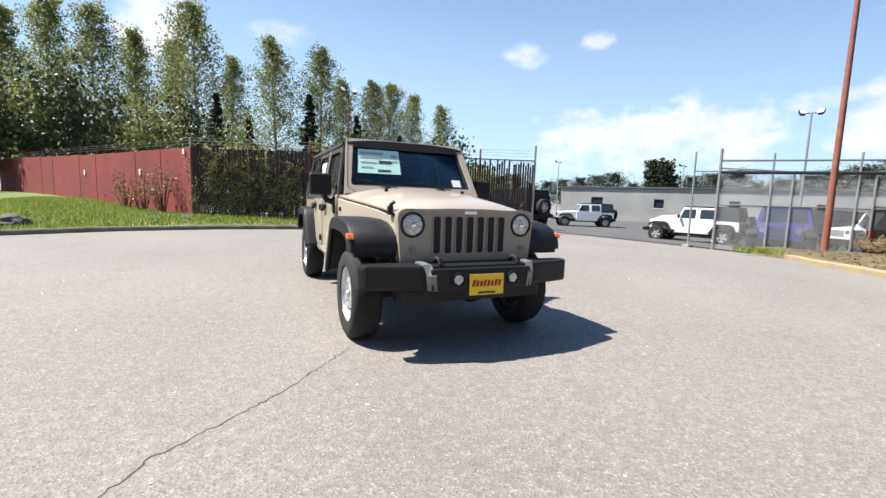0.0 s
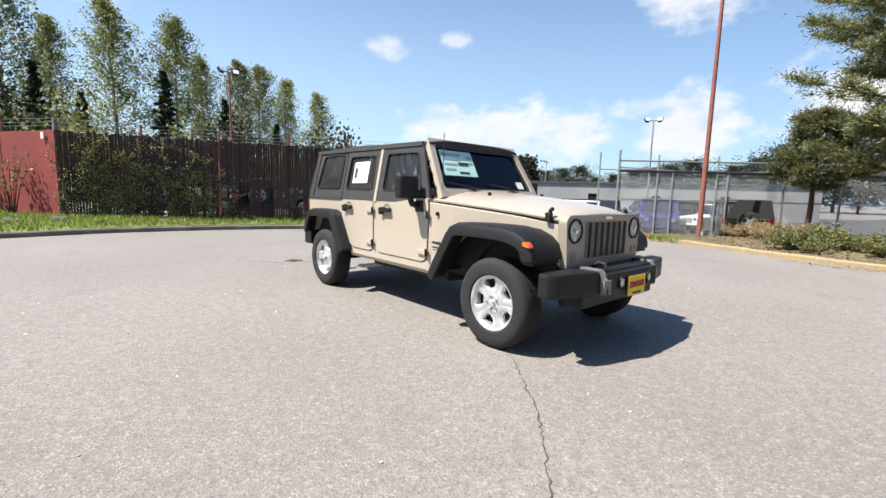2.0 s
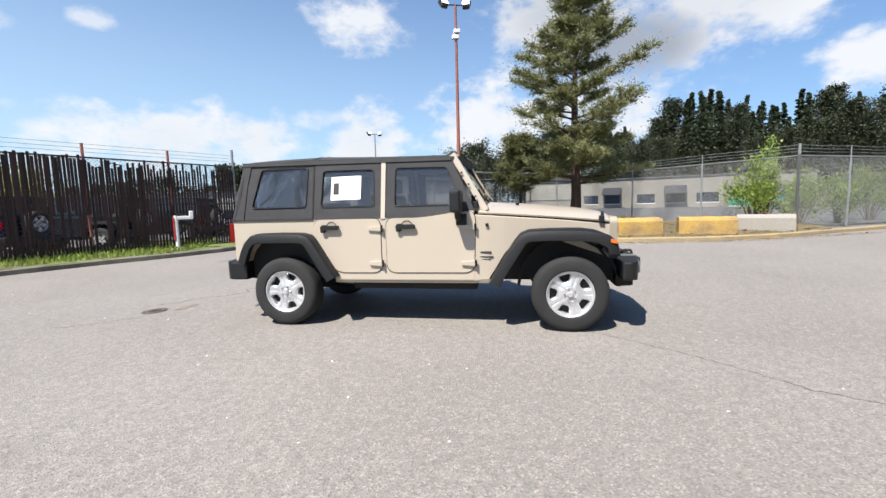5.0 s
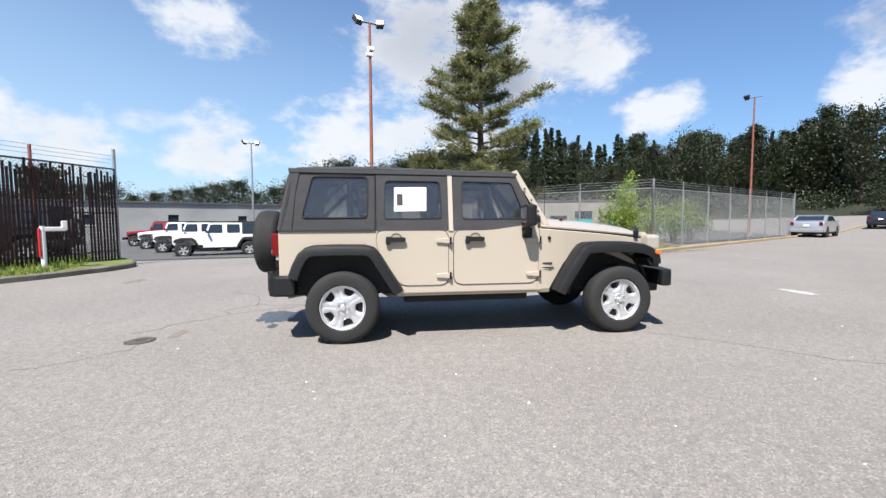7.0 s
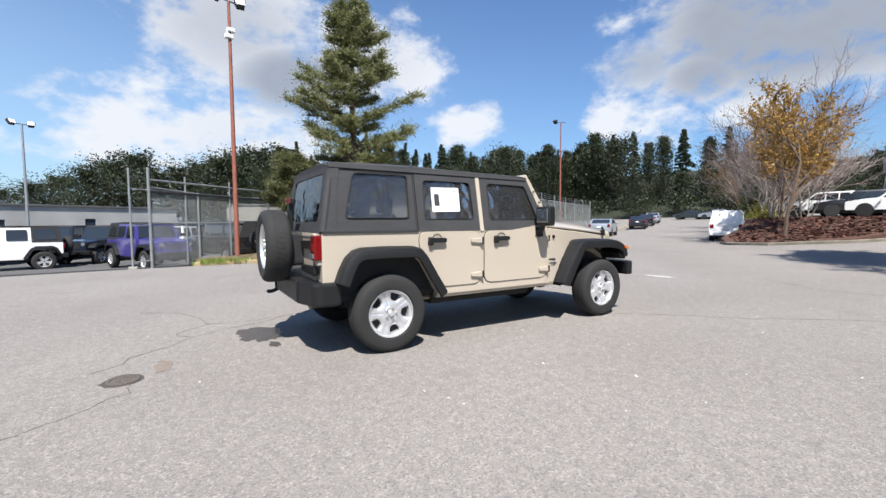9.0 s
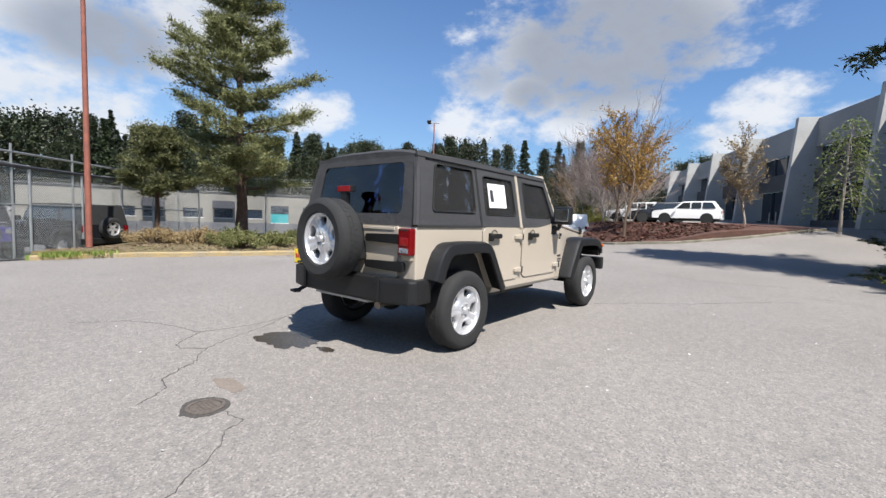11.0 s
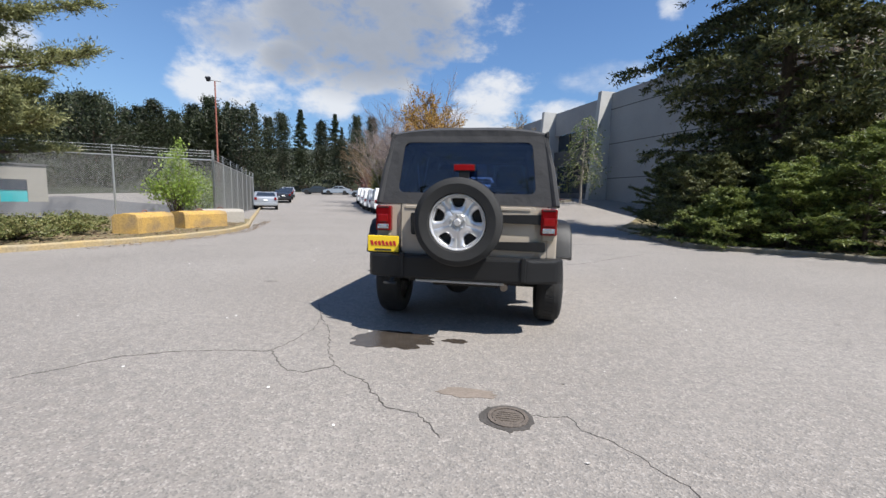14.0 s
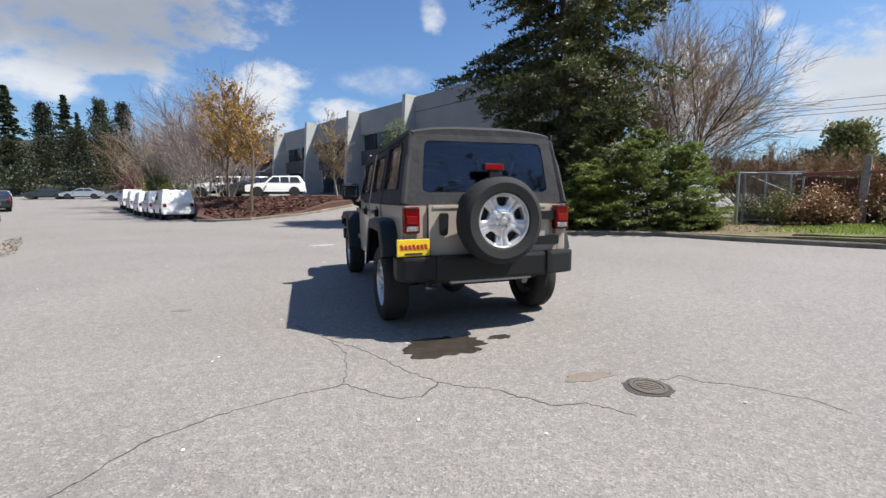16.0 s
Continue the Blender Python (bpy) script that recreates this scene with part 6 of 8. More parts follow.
def panel_with_hole(outer, hole, place, thick, n=56):
    """A panel with a window in it. place(a, b, depth) gives the point in space."""
    c = (sum(p[0] for p in hole) / len(hole), sum(p[1] for p in hole) / len(hole))
    angles = [k * math.tau / n for k in range(n)]
    angles += [math.atan2(q[1] - c[1], q[0] - c[0]) % math.tau for q in outer + hole]
    angles = sorted(set(round(a, 4) for a in angles))
    loops = []
    for depth, poly in ((0, outer), (0, hole), (thick, hole), (thick, outer)):
        loops.append([place(c[0] + math.cos(a) * ray_poly(c, a, poly), c[1] + math.sin(a) * ray_poly(c, a, poly), depth) for a in angles])
    bm = bmesh.new()
    vs = [[bm.verts.new(p) for p in loop] for loop in loops]
    k = len(angles)
    for a, b in ((0, 1), (1, 2), (2, 3), (3, 0)):
        for i in range(k):
            bm.faces.new((vs[a][i], vs[a][(i + 1) % k], vs[b][(i + 1) % k], vs[b][i]))
    return bm


def sheet(outline, place, thick):
    bm = bmesh.new()
    a, b = [bm.verts.new(place(*p, 0)) for p in outline], [bm.verts.new(place(*p, thick)) for p in outline]
    bm.faces.new(a), bm.faces.new(b[::-1])
    k = len(outline)
    for i in range(k):
        bm.faces.new((a[i], b[i], b[(i + 1) % k], a[(i + 1) % k]))
    return bm


def sweep(path, profile, flip=1):
    """Sweeps a profile of (x, rise) along a path of (y, z); rise goes square to the path."""
    rings = []
    for i, (y, z) in enumerate(path):
        a, b = path[max(0, i - 1)], path[min(len(path) - 1, i + 1)]
        d = math.hypot(b[0] - a[0], b[1] - a[1])
        ny, nz = (b[1] - a[1]) / d * flip, -(b[0] - a[0]) / d * flip
        prof = profile(i / (len(path) - 1)) if callable(profile) else profile
        rings.append([(x, y + ny * h, z + nz * h) for x, h in prof])
    return loft(bmesh.new(), rings)


def wheel_face(rim, h):
    """A dished disc with five rounded windows and ridged spokes between them."""
    bm = bmesh.new()
    step_a = math.tau / 5
    depth = {0.0: -0.004, 0.18: 0.0, 0.62: 0.0, 0.86: -0.004, 1.0: -0.014}
    hole = rounded([(rim * 0.535, -rim * 0.135), (rim * 0.845, -rim * 0.265), (rim * 0.845, rim * 0.265), (rim * 0.535, rim * 0.135)], 0.022)
    c = (rim * 0.70, 0.0)
    outer = [(rim * 0.26 * math.cos(q), rim * 0.26 * math.sin(q)) for q in (step_a / 2, 0.0, -step_a / 2)]
    outer += [(rim * 0.94 * math.cos(q), rim * 0.94 * math.sin(q)) for q in [-step_a / 2 + step_a * k / 8 for k in range(9)]]
    angles = sorted(set(round(math.atan2(q[1] - c[1], q[0] - c[0]) % math.tau, 4) for q in outer + hole))

    def lift(x, y):
        d = math.hypot(x, y) / rim
        return h * (0.70 - 0.16 * step(0.25, 0.60, d) + 0.10 * step(0.62, 0.92, d))

    for k in range(5):
        turn = Matrix.Rotation((k + 0.5) * step_a + math.pi / 2, 4, "Z")
        loops = []
        for f, drop in depth.items():
            ring = []
            for a in angles:
                r0, r1 = ray_poly(c, a, outer), ray_poly(c, a, hole)
                r = r0 + (r1 - r0) * f
                x, y = c[0] + math.cos(a) * r, c[1] + math.sin(a) * r
                ring.append(bm.verts.new(turn @ Vector((x, y, lift(x, y) + drop))))
            loops.append(ring)
        back = []
        for a in angles:
            r = ray_poly(c, a, hole)
            back.append(bm.verts.new(turn @ Vector((c[0] + math.cos(a) * r, c[1] + math.sin(a) * r, h * 0.12))))
        loops.append(back)
        n = len(angles)
        for p, q in zip(loops, loops[1:]):
            for i in range(n):
                bm.faces.new((p[i], p[(i + 1) % n], q[(i + 1) % n], q[i]))
    bmesh.ops.remove_doubles(bm, verts=bm.verts, dist=0.0005)
    return bm


def wheel(parent, m, detail=True, radius=0.362, width=0.225, rim=0.226):
    """A five-spoke wheel; its outer face looks along the local +z."""
    h = width / 2
    face = lathe(bmesh.new(), [(rim * 0.90, -h * 0.7), (rim * 0.90, h * 0.50), (rim * 0.93, h * 0.74), (rim * 0.96, h * 0.86), (rim * 0.99, h * 0.86), (rim, h * 0.76), (rim, -h * 0.7)], Matrix.Identity(4), 48)
    root = part("wheel", face, ALLOY, parent, "silver five-spoke alloy wheel", smooth=True)
    root.matrix_basis = m
    if detail:
        part("wheel_face", wheel_face(rim, h), ALLOY, root, "five broad spokes between rounded windows", smooth=True)
        part("hub", lathe(bmesh.new(), [(0, h * 0.66), (0.050, h * 0.68), (0.066, h * 0.71), (0.074, h * 0.64), (0.074, h * 0.1)], Matrix.Identity(4), 28), ALLOY, root, smooth=True)
    w, r = width, radius
    profile = [(rim * 0.985, -h * 0.72), (rim * 1.04, -h * 0.95), (r * 0.86, -h * 1.06), (r * 0.955, -h * 0.90), (r, -h * 0.66), (r * 1.004, 0), (r, h * 0.66), (r * 0.955, h * 0.90), (r * 0.86, h * 1.06), (rim * 1.04, h * 0.95), (rim * 0.985, h * 0.72)]
    tyre = lathe(bmesh.new(), profile, Matrix.Identity(4), 56 if detail else 24)
    if detail:
        for k in range(44):
            a = k * math.tau / 44
            for s in (-1, 1):
                for lo, hi, turn in ((0.40, 0.68, 0.0), (0.04, 0.34, 0.05)):
                    q = Matrix.Rotation(a + turn + 0.02 * s, 4, "Z")
                    bb = bmesh.new()
                    z0, z1 = sorted((s * h * lo, s * h * hi))
                    box(bb, (r * 0.965, -0.018, z0), (r * (1.009 if lo < 0.3 else 0.996), 0.018, z1))
                    bb.transform(q)
                    tmp = bpy.data.meshes.new("t")
                    bb.to_mesh(tmp), bb.free()
                    tyre.from_mesh(tmp)
                    bpy.data.meshes.remove(tmp)
    part("tyre", tyre, RUBBER, root, "black all-terrain tyre" if detail else "", smooth=True)
    if not detail:
        star = bmesh.new()
        for k in range(5):
            arm = a_prism([(0.02, -0.035), (rim * 0.9, -0.055), (rim * 0.9, 0.055), (0.02, 0.035)], "z", h * 0.3, h * 0.55)
            arm.transform(Matrix.Rotation(k * math.tau / 5 + 0.3, 4, "Z"))
            tmp = bpy.data.meshes.new("arm")
            arm.to_mesh(tmp), arm.free()
            star.from_mesh(tmp)
            bpy.data.meshes.remove(tmp)
        part("wheel_face", star, ALLOY, root)
    part("inner_disc", lathe(bmesh.new(), [(0, h * 0.05), (rim * 0.86, h * 0.05), (rim * 0.86, -h * 0.1), (0, -h * 0.1)], Matrix.Identity(4), 24), UNDER, root)
    if detail:
        part("centre_cap", lathe(bmesh.new(), [(0, h * 0.90), (0.022, h * 0.88), (0.030, h * 0.80), (0.032, h * 0.6)], Matrix.Identity(4), 20), ALLOY, root, smooth=True)
        for k in range(5):
            a = (k + 0.5) * math.tau / 5 + math.pi / 2
            q = Matrix.Translation((0.053 * math.cos(a), 0.053 * math.sin(a), h * 0.68))
            part("lug_nut", lathe(bmesh.new(), [(0, 0.016), (0.010, 0.015), (0.013, 0)], q, 8), STEEL, root)
    return root


RIGHT_FACE = Matrix(((0, 0, -1, 0), (1, 0, 0, 0), (0, -1, 0, 0), (0, 0, 0, 1)))   # local z to -x
LEFT_FACE = Matrix(((0, 0, 1, 0), (-1, 0, 0, 0), (0, -1, 0, 0), (0, 0, 0, 1)))    # local z to +x
REAR_FACE = Matrix(((1, 0, 0, 0), (0, 0, 1, 0), (0, -1, 0, 0), (0, 0, 0, 1)))     # local z to +y


def both(name, make, material, parent, label="", smooth=False):
    """A part and its mirror image."""
    return [part(name, make(), material, parent, label, smooth), part(name, mirrored(make()), material, parent, label, smooth)]


def side_x(z):
    """The half-width of the upper body at height z."""
    return 0.785 - max(0.0, z - 1.13) * 0.19


def on_side(y, z, depth=0.0):
    return (-(side_x(z) - depth), y, z)


def on_rear(x, z, depth=0.0):
    return (x, 2.085 - max(0.0, z - 1.13) * 0.17 - depth, z)


def on_screen(x, f, depth=0.0):
    """The windscreen's plane; f goes from 0 at the cowl to 1 at the header."""
    return (x, -0.665 + 0.315 * f + depth * 0.85, 1.215 + 0.53 * f - depth * 0.5)


def main_car():
    car = thing("off_road_car", "tan four-door off-road car with black soft top and black fenders", "car", pose(0, 0, 0))
    # -- lower body
    side = [(-0.562, 0.48), (-0.562, 1.182), (-0.40, 1.175), (0.0, 1.128), (2.075, 1.128), (2.085, 1.10), (2.085, 0.68), (1.93, 0.68), (1.90, 0.80), (1.78, 0.93), (1.20, 0.93), (1.08, 0.82), (0.92, 0.50), (0.90, 0.48)]
    both("body_side", lambda: a_prism(side, "x", -0.785, -0.70, 0.012), TAN, car)
    both("rocker", lambda: a_prism([(-0.765, 0.45), (-0.70, 0.45), (-0.70, 0.50), (-0.782, 0.50)], "y", -0.70, 0.93, 0.006), TAN_DUST_SHADE, car, "lower sill")
    front_door = rounded([(-0.555, 0.565), (-0.575, 1.178), (-0.38, 1.168), (-0.02, 1.122), (0.345, 1.122), (0.345, 0.565)], 0.09)
    rear_door = rounded([(0.405, 0.565), (0.405, 1.122), (1.135, 1.122), (1.135, 0.95), (0.905, 0.565)], 0.08)
    for s in (1, -1):
        def flip(bm):
            return bm if s > 0 else mirrored(bm)
        for outline, hy, hinge_y in ((front_door, 0.13, -0.53), (rear_door, 0.945, 0.43)):
            c = Vector((sum(p[0] for p in outline) / len(outline), sum(p[1] for p in outline) / len(outline)))
            wide = [tuple(c + (Vector(p) - c) * 1.016) for p in outline]
            part("door_gap", flip(a_prism(wide, "x", -0.7865, -0.78)), UNDER, car)
            door = part("door", flip(a_prism(outline, "x", -0.797, -0.775, 0.006)), TAN, car, "tan door with black handle")
            part("handle", flip(a_prism(rounded([(hy - 0.10, 1.012), (hy + 0.10, 1.012), (hy + 0.10, 1.058), (hy - 0.10, 1.058)], 0.02), "x", -0.842, -0.818, 0.008)), PLASTIC, door, "black pull handle")
            part("lock_button", flip(a_prism(rounded([(hy + 0.055, 0.985), (hy + 0.098, 0.985), (hy + 0.10, 1.03), (hy + 0.05, 1.03)], 0.012), "x", -0.838, -0.80, 0.006)), PLASTIC, door, "black push button")
            part("handle_arch", flip(a_tube([(-0.800, hy - 0.008 + 0.052 * math.cos(q), 1.052 + 0.040 * math.sin(q)) for q in [math.pi * k / 10 for k in range(11)]], 0.0045, 5)), UNDER, door, "dark edge of the hand recess")
            part("handle_mount", flip(a_box((-0.82, hy - 0.09, 1.022), (-0.795, hy - 0.055, 1.058), 0.006)), PLASTIC, door)
            part("handle_mount", flip(a_box((-0.82, hy + 0.04, 1.015), (-0.795, hy + 0.095, 1.066), 0.006)), PLASTIC, door)
            cup = lathe(bmesh.new(), [(0.0, 0.0), (0.036, 0.0), (0.045, 0.004), (0.0, 0.004)], Matrix.Translation((-0.7965, hy - 0.01, 1.065)) @ RIGHT_FACE, 20)
            part("handle_cup", flip(cup), TAN_DUST_SHADE, door, "shallow hand recess")
            for hz in (0.66, 1.02):
                part("hinge", flip(a_prism([(hinge_y - 0.045, hz - 0.03), (hinge_y + 0.10, hz - 0.018), (hinge_y + 0.10, hz + 0.018), (hinge_y - 0.045, hz + 0.03)], "x", -0.822, -0.795, 0.006)), TAN, door)
                part("hinge_pin", flip(a_tube([(-0.82, hinge_y - 0.045, hz - 0.035), (-0.82, hinge_y - 0.045, hz + 0.035)], 0.012, 8)), PLASTIC, door)
        # door pillars above the belt
        part("pillar", flip(sheet([(0.352, 1.12), (0.398, 1.12), (0.398, 1.70), (0.352, 1.70)], lambda y, z, d: on_side(y, z, d - 0.012), 0.03)), TAN, car, "tan pillar between the doors")
    # -- tail
    part("rear_panel", a_box((-0.702, 2.03, 0.66), (0.702, 2.082, 1.128), 0.004), TAN, car)
    gate = part("tailgate", a_prism(rounded([(-0.60, 0.69), (0.555, 0.69), (0.555, 1.12), (-0.60, 1.12)], 0.03), "y", 2.08, 2.105, 0.006), TAN, car, "tan tailgate with black hinges")
    part("gate_gap", a_box((0.558, 2.06, 0.69), (0.566, 2.0845, 1.125)), UNDER, car)
    part("gate_ridge", a_box((-0.56, 2.10, 1.085), (0.52, 2.112, 1.112), 0.005), TAN, gate)
    for z in (0.785, 1.015):
        part("gate_hinge", a_prism(rounded([(-0.69, z - 0.042), (-0.22, z - 0.032), (-0.22, z + 0.032), (-0.69, z + 0.042)], 0.02), "y", 2.10, 2.135, 0.006), PLASTIC, gate, "black tailgate hinge")
    part("gate_handle", a_prism(rounded([(0.40, 0.86), (0.46, 0.86), (0.465, 1.05), (0.39, 1.05)], 0.02), "y", 2.105, 2.145, 0.008), PLASTIC, gate, "black tailgate handle")
    part("spare_carrier", a_prism(rounded([(-0.22, 0.80), (0.22, 0.80), (0.16, 1.14), (-0.16, 1.14)], 0.04), "y", 2.105, 2.30, 0.01), PLASTIC, gate, "black spare wheel carrier")
    part("lamp_stalk", a_prism([(-0.03, 1.10), (0.03, 1.10), (0.045, 1.42), (-0.045, 1.42)], "y", 2.16, 2.20, 0.006), PLASTIC, gate)
    stop = part("brake_lamp", a_box((-0.09, 2.14, 1.405), (0.09, 2.20, 1.465), 0.012), PLASTIC, gate, "high brake lamp in a black housing")
    part("lens", a_box((-0.085, 2.198, 1.41), (0.085, 2.207, 1.46), 0.003), RED_BRIGHT, stop, "red lens")
    wheel(car, Matrix.Translation((0.018, 2.345, 0.99)) @ REAR_FACE, radius=0.354)
    for s in (-1, 1):
        lamp = part("tail_lamp", a_box((s * 0.71 - 0.068, 2.075, 0.885), (s * 0.71 + 0.068, 2.15, 1.105), 0.015), RED_LENS, car, "red tail lamp")
        part("lamp_top", a_box((s * 0.71 - 0.05, 2.145, 1.088), (s * 0.71 + 0.05, 2.153, 1.098), 0.003), UNDER, lamp)
        part("lamp_reflector", a_box((s * 0.71 - 0.045, 2.145, 0.965), (s * 0.71 + 0.045, 2.155, 1.03), 0.004), RED_BRIGHT, lamp)
        part("reverse_lens", a_box((s * 0.71 - 0.05, 2.145, 0.905), (s * 0.71 + 0.05, 2.156, 0.945), 0.004), LENS_GREY, lamp, "clear reversing lens")
        part("lamp_box", a_box((s * 0.71 - 0.05, 2.07, 0.84), (s * 0.71 + 0.05, 2.12, 0.89), 0.01), TAN_DUST_SHADE, lamp)
    plate = part("dealer_plate", a_box((0.565, 2.15, 0.70), (0.845, 2.165, 0.842), 0.006), YELLOW, car, "yellow dealer plate with red lettering marks")
    part("plate_border", a_box((0.56, 2.146, 0.695), (0.85, 2.158, 0.847), 0.004), INK, plate)
    part("plate_bracket", a_box((0.60, 2.08, 0.74), (0.80, 2.15, 0.80)), PLASTIC, plate)
    for k in range(7):
        part("bar", a_prism([(0.585 + 0.034 * k, 0.755), (0.607 + 0.034 * k, 0.757), (0.616 + 0.034 * k, 0.80 - 0.008 * (k % 3)), (0.594 + 0.034 * k, 0.798)], "y", 2.164, 2.168), RED_INK, plate)
    part("bar", a_box((0.63, 2.164, 0.712), (0.78, 2.168, 0.728)), INK, plate)
    # -- bonnet, cowl and nose
    rings = []
    for y, w, ze, zc in ((-0.60, 0.772, 1.185, 1.255), (-0.80, 0.752, 1.172, 1.245), (-1.20, 0.685, 1.138, 1.215), (-1.55, 0.628, 1.106, 1.178), (-1.78, 0.598, 1.083, 1.142), (-1.88, 0.583, 1.068, 1.112), (-1.915, 0.565, 1.058, 1.085)):
        ring = []
        for k in range(13):
            u = -1 + 2 * k / 12
            e = abs(u) ** 5
            bulge = 0.012 * (1 if abs(u) < 0.55 else max(0, 1 - (abs(u) - 0.55) / 0.12))
            ring.append((u * w, y, ze + (zc - ze) * (1 - abs(u) ** 2.2) ** 0.8 - 0.035 * e * 0.6 + bulge * 0.6))
        ring += [(w - 0.004, y, ze - 0.035), (w - 0.03, y, ze - 0.04), (-w + 0.03, y, ze - 0.04), (-w + 0.004, y, ze - 0.035)]
        rings.append(ring)
    part("bonnet", loft(bmesh.new(), rings), TAN, car, "tan bonnet", smooth=True)
    part("bonnet_seam", loft(bmesh.new(), [[(s * (w + 0.004), y, z) for s in (-1, 1) for z in ((ze - 0.05, ze - 0.042) if s < 0 else (ze - 0.042, ze - 0.05))] for y, w, ze in ((-0.62, 0.712, 1.185), (-1.2, 0.652, 1.14), (-1.86, 0.578, 1.07))]), UNDER, car)
    nose = ((-0.56, 0.785, 0.48, 1.182), (-0.70, 0.772, 0.50, 1.172), (-0.86, 0.750, 0.76, 1.158), (-1.0, 0.722, 0.90, 1.146), (-1.4, 0.648, 0.86, 1.112), (-1.78, 0.592, 0.72, 1.07), (-1.90, 0.580, 0.69, 1.05))
    both("nose_side", lambda: loft(bmesh.new(), [[(-w, y, lo), (-w, y, hi - 0.05), (-w + 0.012, y, hi - 0.042), (-w + 0.09, y, hi - 0.042), (-w + 0.09, y, lo)] for y, w, lo, hi in nose]), TAN, car)
    part("cowl", a_prism([(-0.66, 1.17), (-0.55, 1.17), (-0.55, 1.225), (-0.64, 1.245)], "x", -0.72, 0.72, 0.008), TAN, car)
    part("cowl_grille", a_box((-0.45, -0.655, 1.238), (0.45, -0.60, 1.252), 0.004), PLASTIC, car)
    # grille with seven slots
    g = part("grille", a_prism(rounded([(-0.597, 1.04), (-0.56, 1.085), (0.56, 1.085), (0.597, 1.04), (0.565, 0.665), (-0.565, 0.665)], 0.03), "y", -1.945, -1.87, 0.012), TAN_DUST_SHADE, car, "dusty tan grille with seven slots, its shade put into the paint")
    for k in range(7):
        x = (k - 3) * 0.094
        lean = 0.006 * (k - 3)
        part("slot", a_prism(rounded([(x - 0.027 - lean * 0.2, 0.745), (x + 0.027 - lean * 0.2, 0.745), (x + 0.030 + lean * 0.2, 1.03), (x - 0.030 + lean * 0.2, 1.03)], 0.02), "y", -1.952, -1.93), UNDER, g)
        part("slot_rim", panel_with_hole(rounded([(x - 0.034, 0.738), (x + 0.034, 0.738), (x + 0.036, 1.037), (x - 0.036, 1.037)], 0.025), rounded([(x - 0.027, 0.745), (x + 0.027, 0.745), (x + 0.030, 1.03), (x - 0.030, 1.03)], 0.02), lambda a, b, d: (a, -1.957 + d, b), 0.015, 20), TAN_DUST_SHADE, g)
    part("emblem", a_box((-0.055, -1.958, 1.050), (0.055, -1.943, 1.073), 0.003), CHROME, g, "small silver emblem bar")
    for s in (-1, 1):
        q = Matrix.Translation((s * 0.476, -1.945, 0.965)) @ Matrix(((1, 0, 0, 0), (0, 0, -1, 0), (0, 1, 0, 0), (0, 0, 0, 1)))
        head = part("headlamp", lathe(bmesh.new(), [(0.0, 0.012), (0.04, 0.010), (0.078, 0.004), (0.082, -0.01)], q, 32), LENS_GREY, g, "round clear headlamp", smooth=True)
        part("headlamp_rim", lathe(bmesh.new(), [(0.080, 0.0), (0.084, 0.012), (0.094, 0.010), (0.100, -0.005)], q, 32), UNDER, head, smooth=True)
        part("bulb_shield", lathe(bmesh.new(), [(0, 0.018), (0.018, 0.016), (0.02, 0.005)], q, 16), CHROME, head, smooth=True)
        q2 = Matrix.Translation((s * 0.487, -1.94, 0.775)) @ Matrix(((1, 0, 0, 0), (0, 0, -1, 0), (0, 1, 0, 0), (0, 0, 0, 1)))
        turn = part("turn_lamp", lathe(bmesh.new(), [(0, 0.008), (0.032, 0.004), (0.036, -0.01)], q2, 24), paint("smoked_amber_lens", (0.16, 0.12, 0.09), 0.2, spread=0.1, coat=0.5), g, "smoked turn lamp", smooth=True)
        part("turn_rim", lathe(bmesh.new(), [(0.034, 0.0), (0.038, 0.010), (0.046, -0.004)], q2, 24), TAN_DUST_SHADE, turn, smooth=True)
        # bonnet latch
        latch = part("bonnet_latch", a_box((s * 0.605 - 0.02, -1.815, 1.03), (s * 0.605 + 0.02, -1.765, 1.10), 0.008), PLASTIC, car, "black rubber bonnet latch")
        part("latch_strap", a_tube([(s * 0.605, -1.79, 1.06), (s * 0.60, -1.80, 1.115), (s * 0.575, -1.80, 1.13)], 0.016, 8), PLASTIC, latch)
        part("bonnet_bumper", a_tube([(s * 0.40, -0.98, 1.215), (s * 0.40, -0.98, 1.245)], 0.018, 10), PLASTIC, car)
    # -- fenders
    front_path = [(-0.715, 0.49), (-0.76, 0.58), (-0.86, 0.74), (-0.955, 0.89), (-1.01, 0.955), (-1.09, 0.985), (-1.30, 0.992), (-1.58, 0.988), (-1.72, 0.968), (-1.82, 0.925), (-1.885, 0.865), (-1.905, 0.80), (-1.905, 0.755)]
    rear_path = [(1.985, 0.69), (1.945, 0.80), (1.89, 0.905), (1.82, 0.968), (1.74, 0.990), (1.50, 0.995), (1.25, 0.990), (1.16, 0.965), (1.10, 0.90), (0.99, 0.72), (0.875, 0.535)]
    fp = lambda f: [(-0.55 if f > 0.36 else -0.74, 0.0), (-0.885, 0.0), (-0.925, -0.015), (-0.938, -0.05), (-0.938, -0.105), (-0.918, -0.11), (-0.89, -0.075), (-0.55 if f > 0.36 else -0.74, -0.06)]
    rp = [(-0.775, 0.0), (-0.885, 0.0), (-0.922, -0.015), (-0.934, -0.05), (-0.934, -0.10), (-0.915, -0.105), (-0.89, -0.07), (-0.775, -0.05)]
    both("front_fender", lambda: sweep(front_path, fp), PLASTIC, car, "black plastic front fender", True)
    both("rear_fender", lambda: sweep(rear_path, rp), PLASTIC, car, "black plastic rear fender", True)
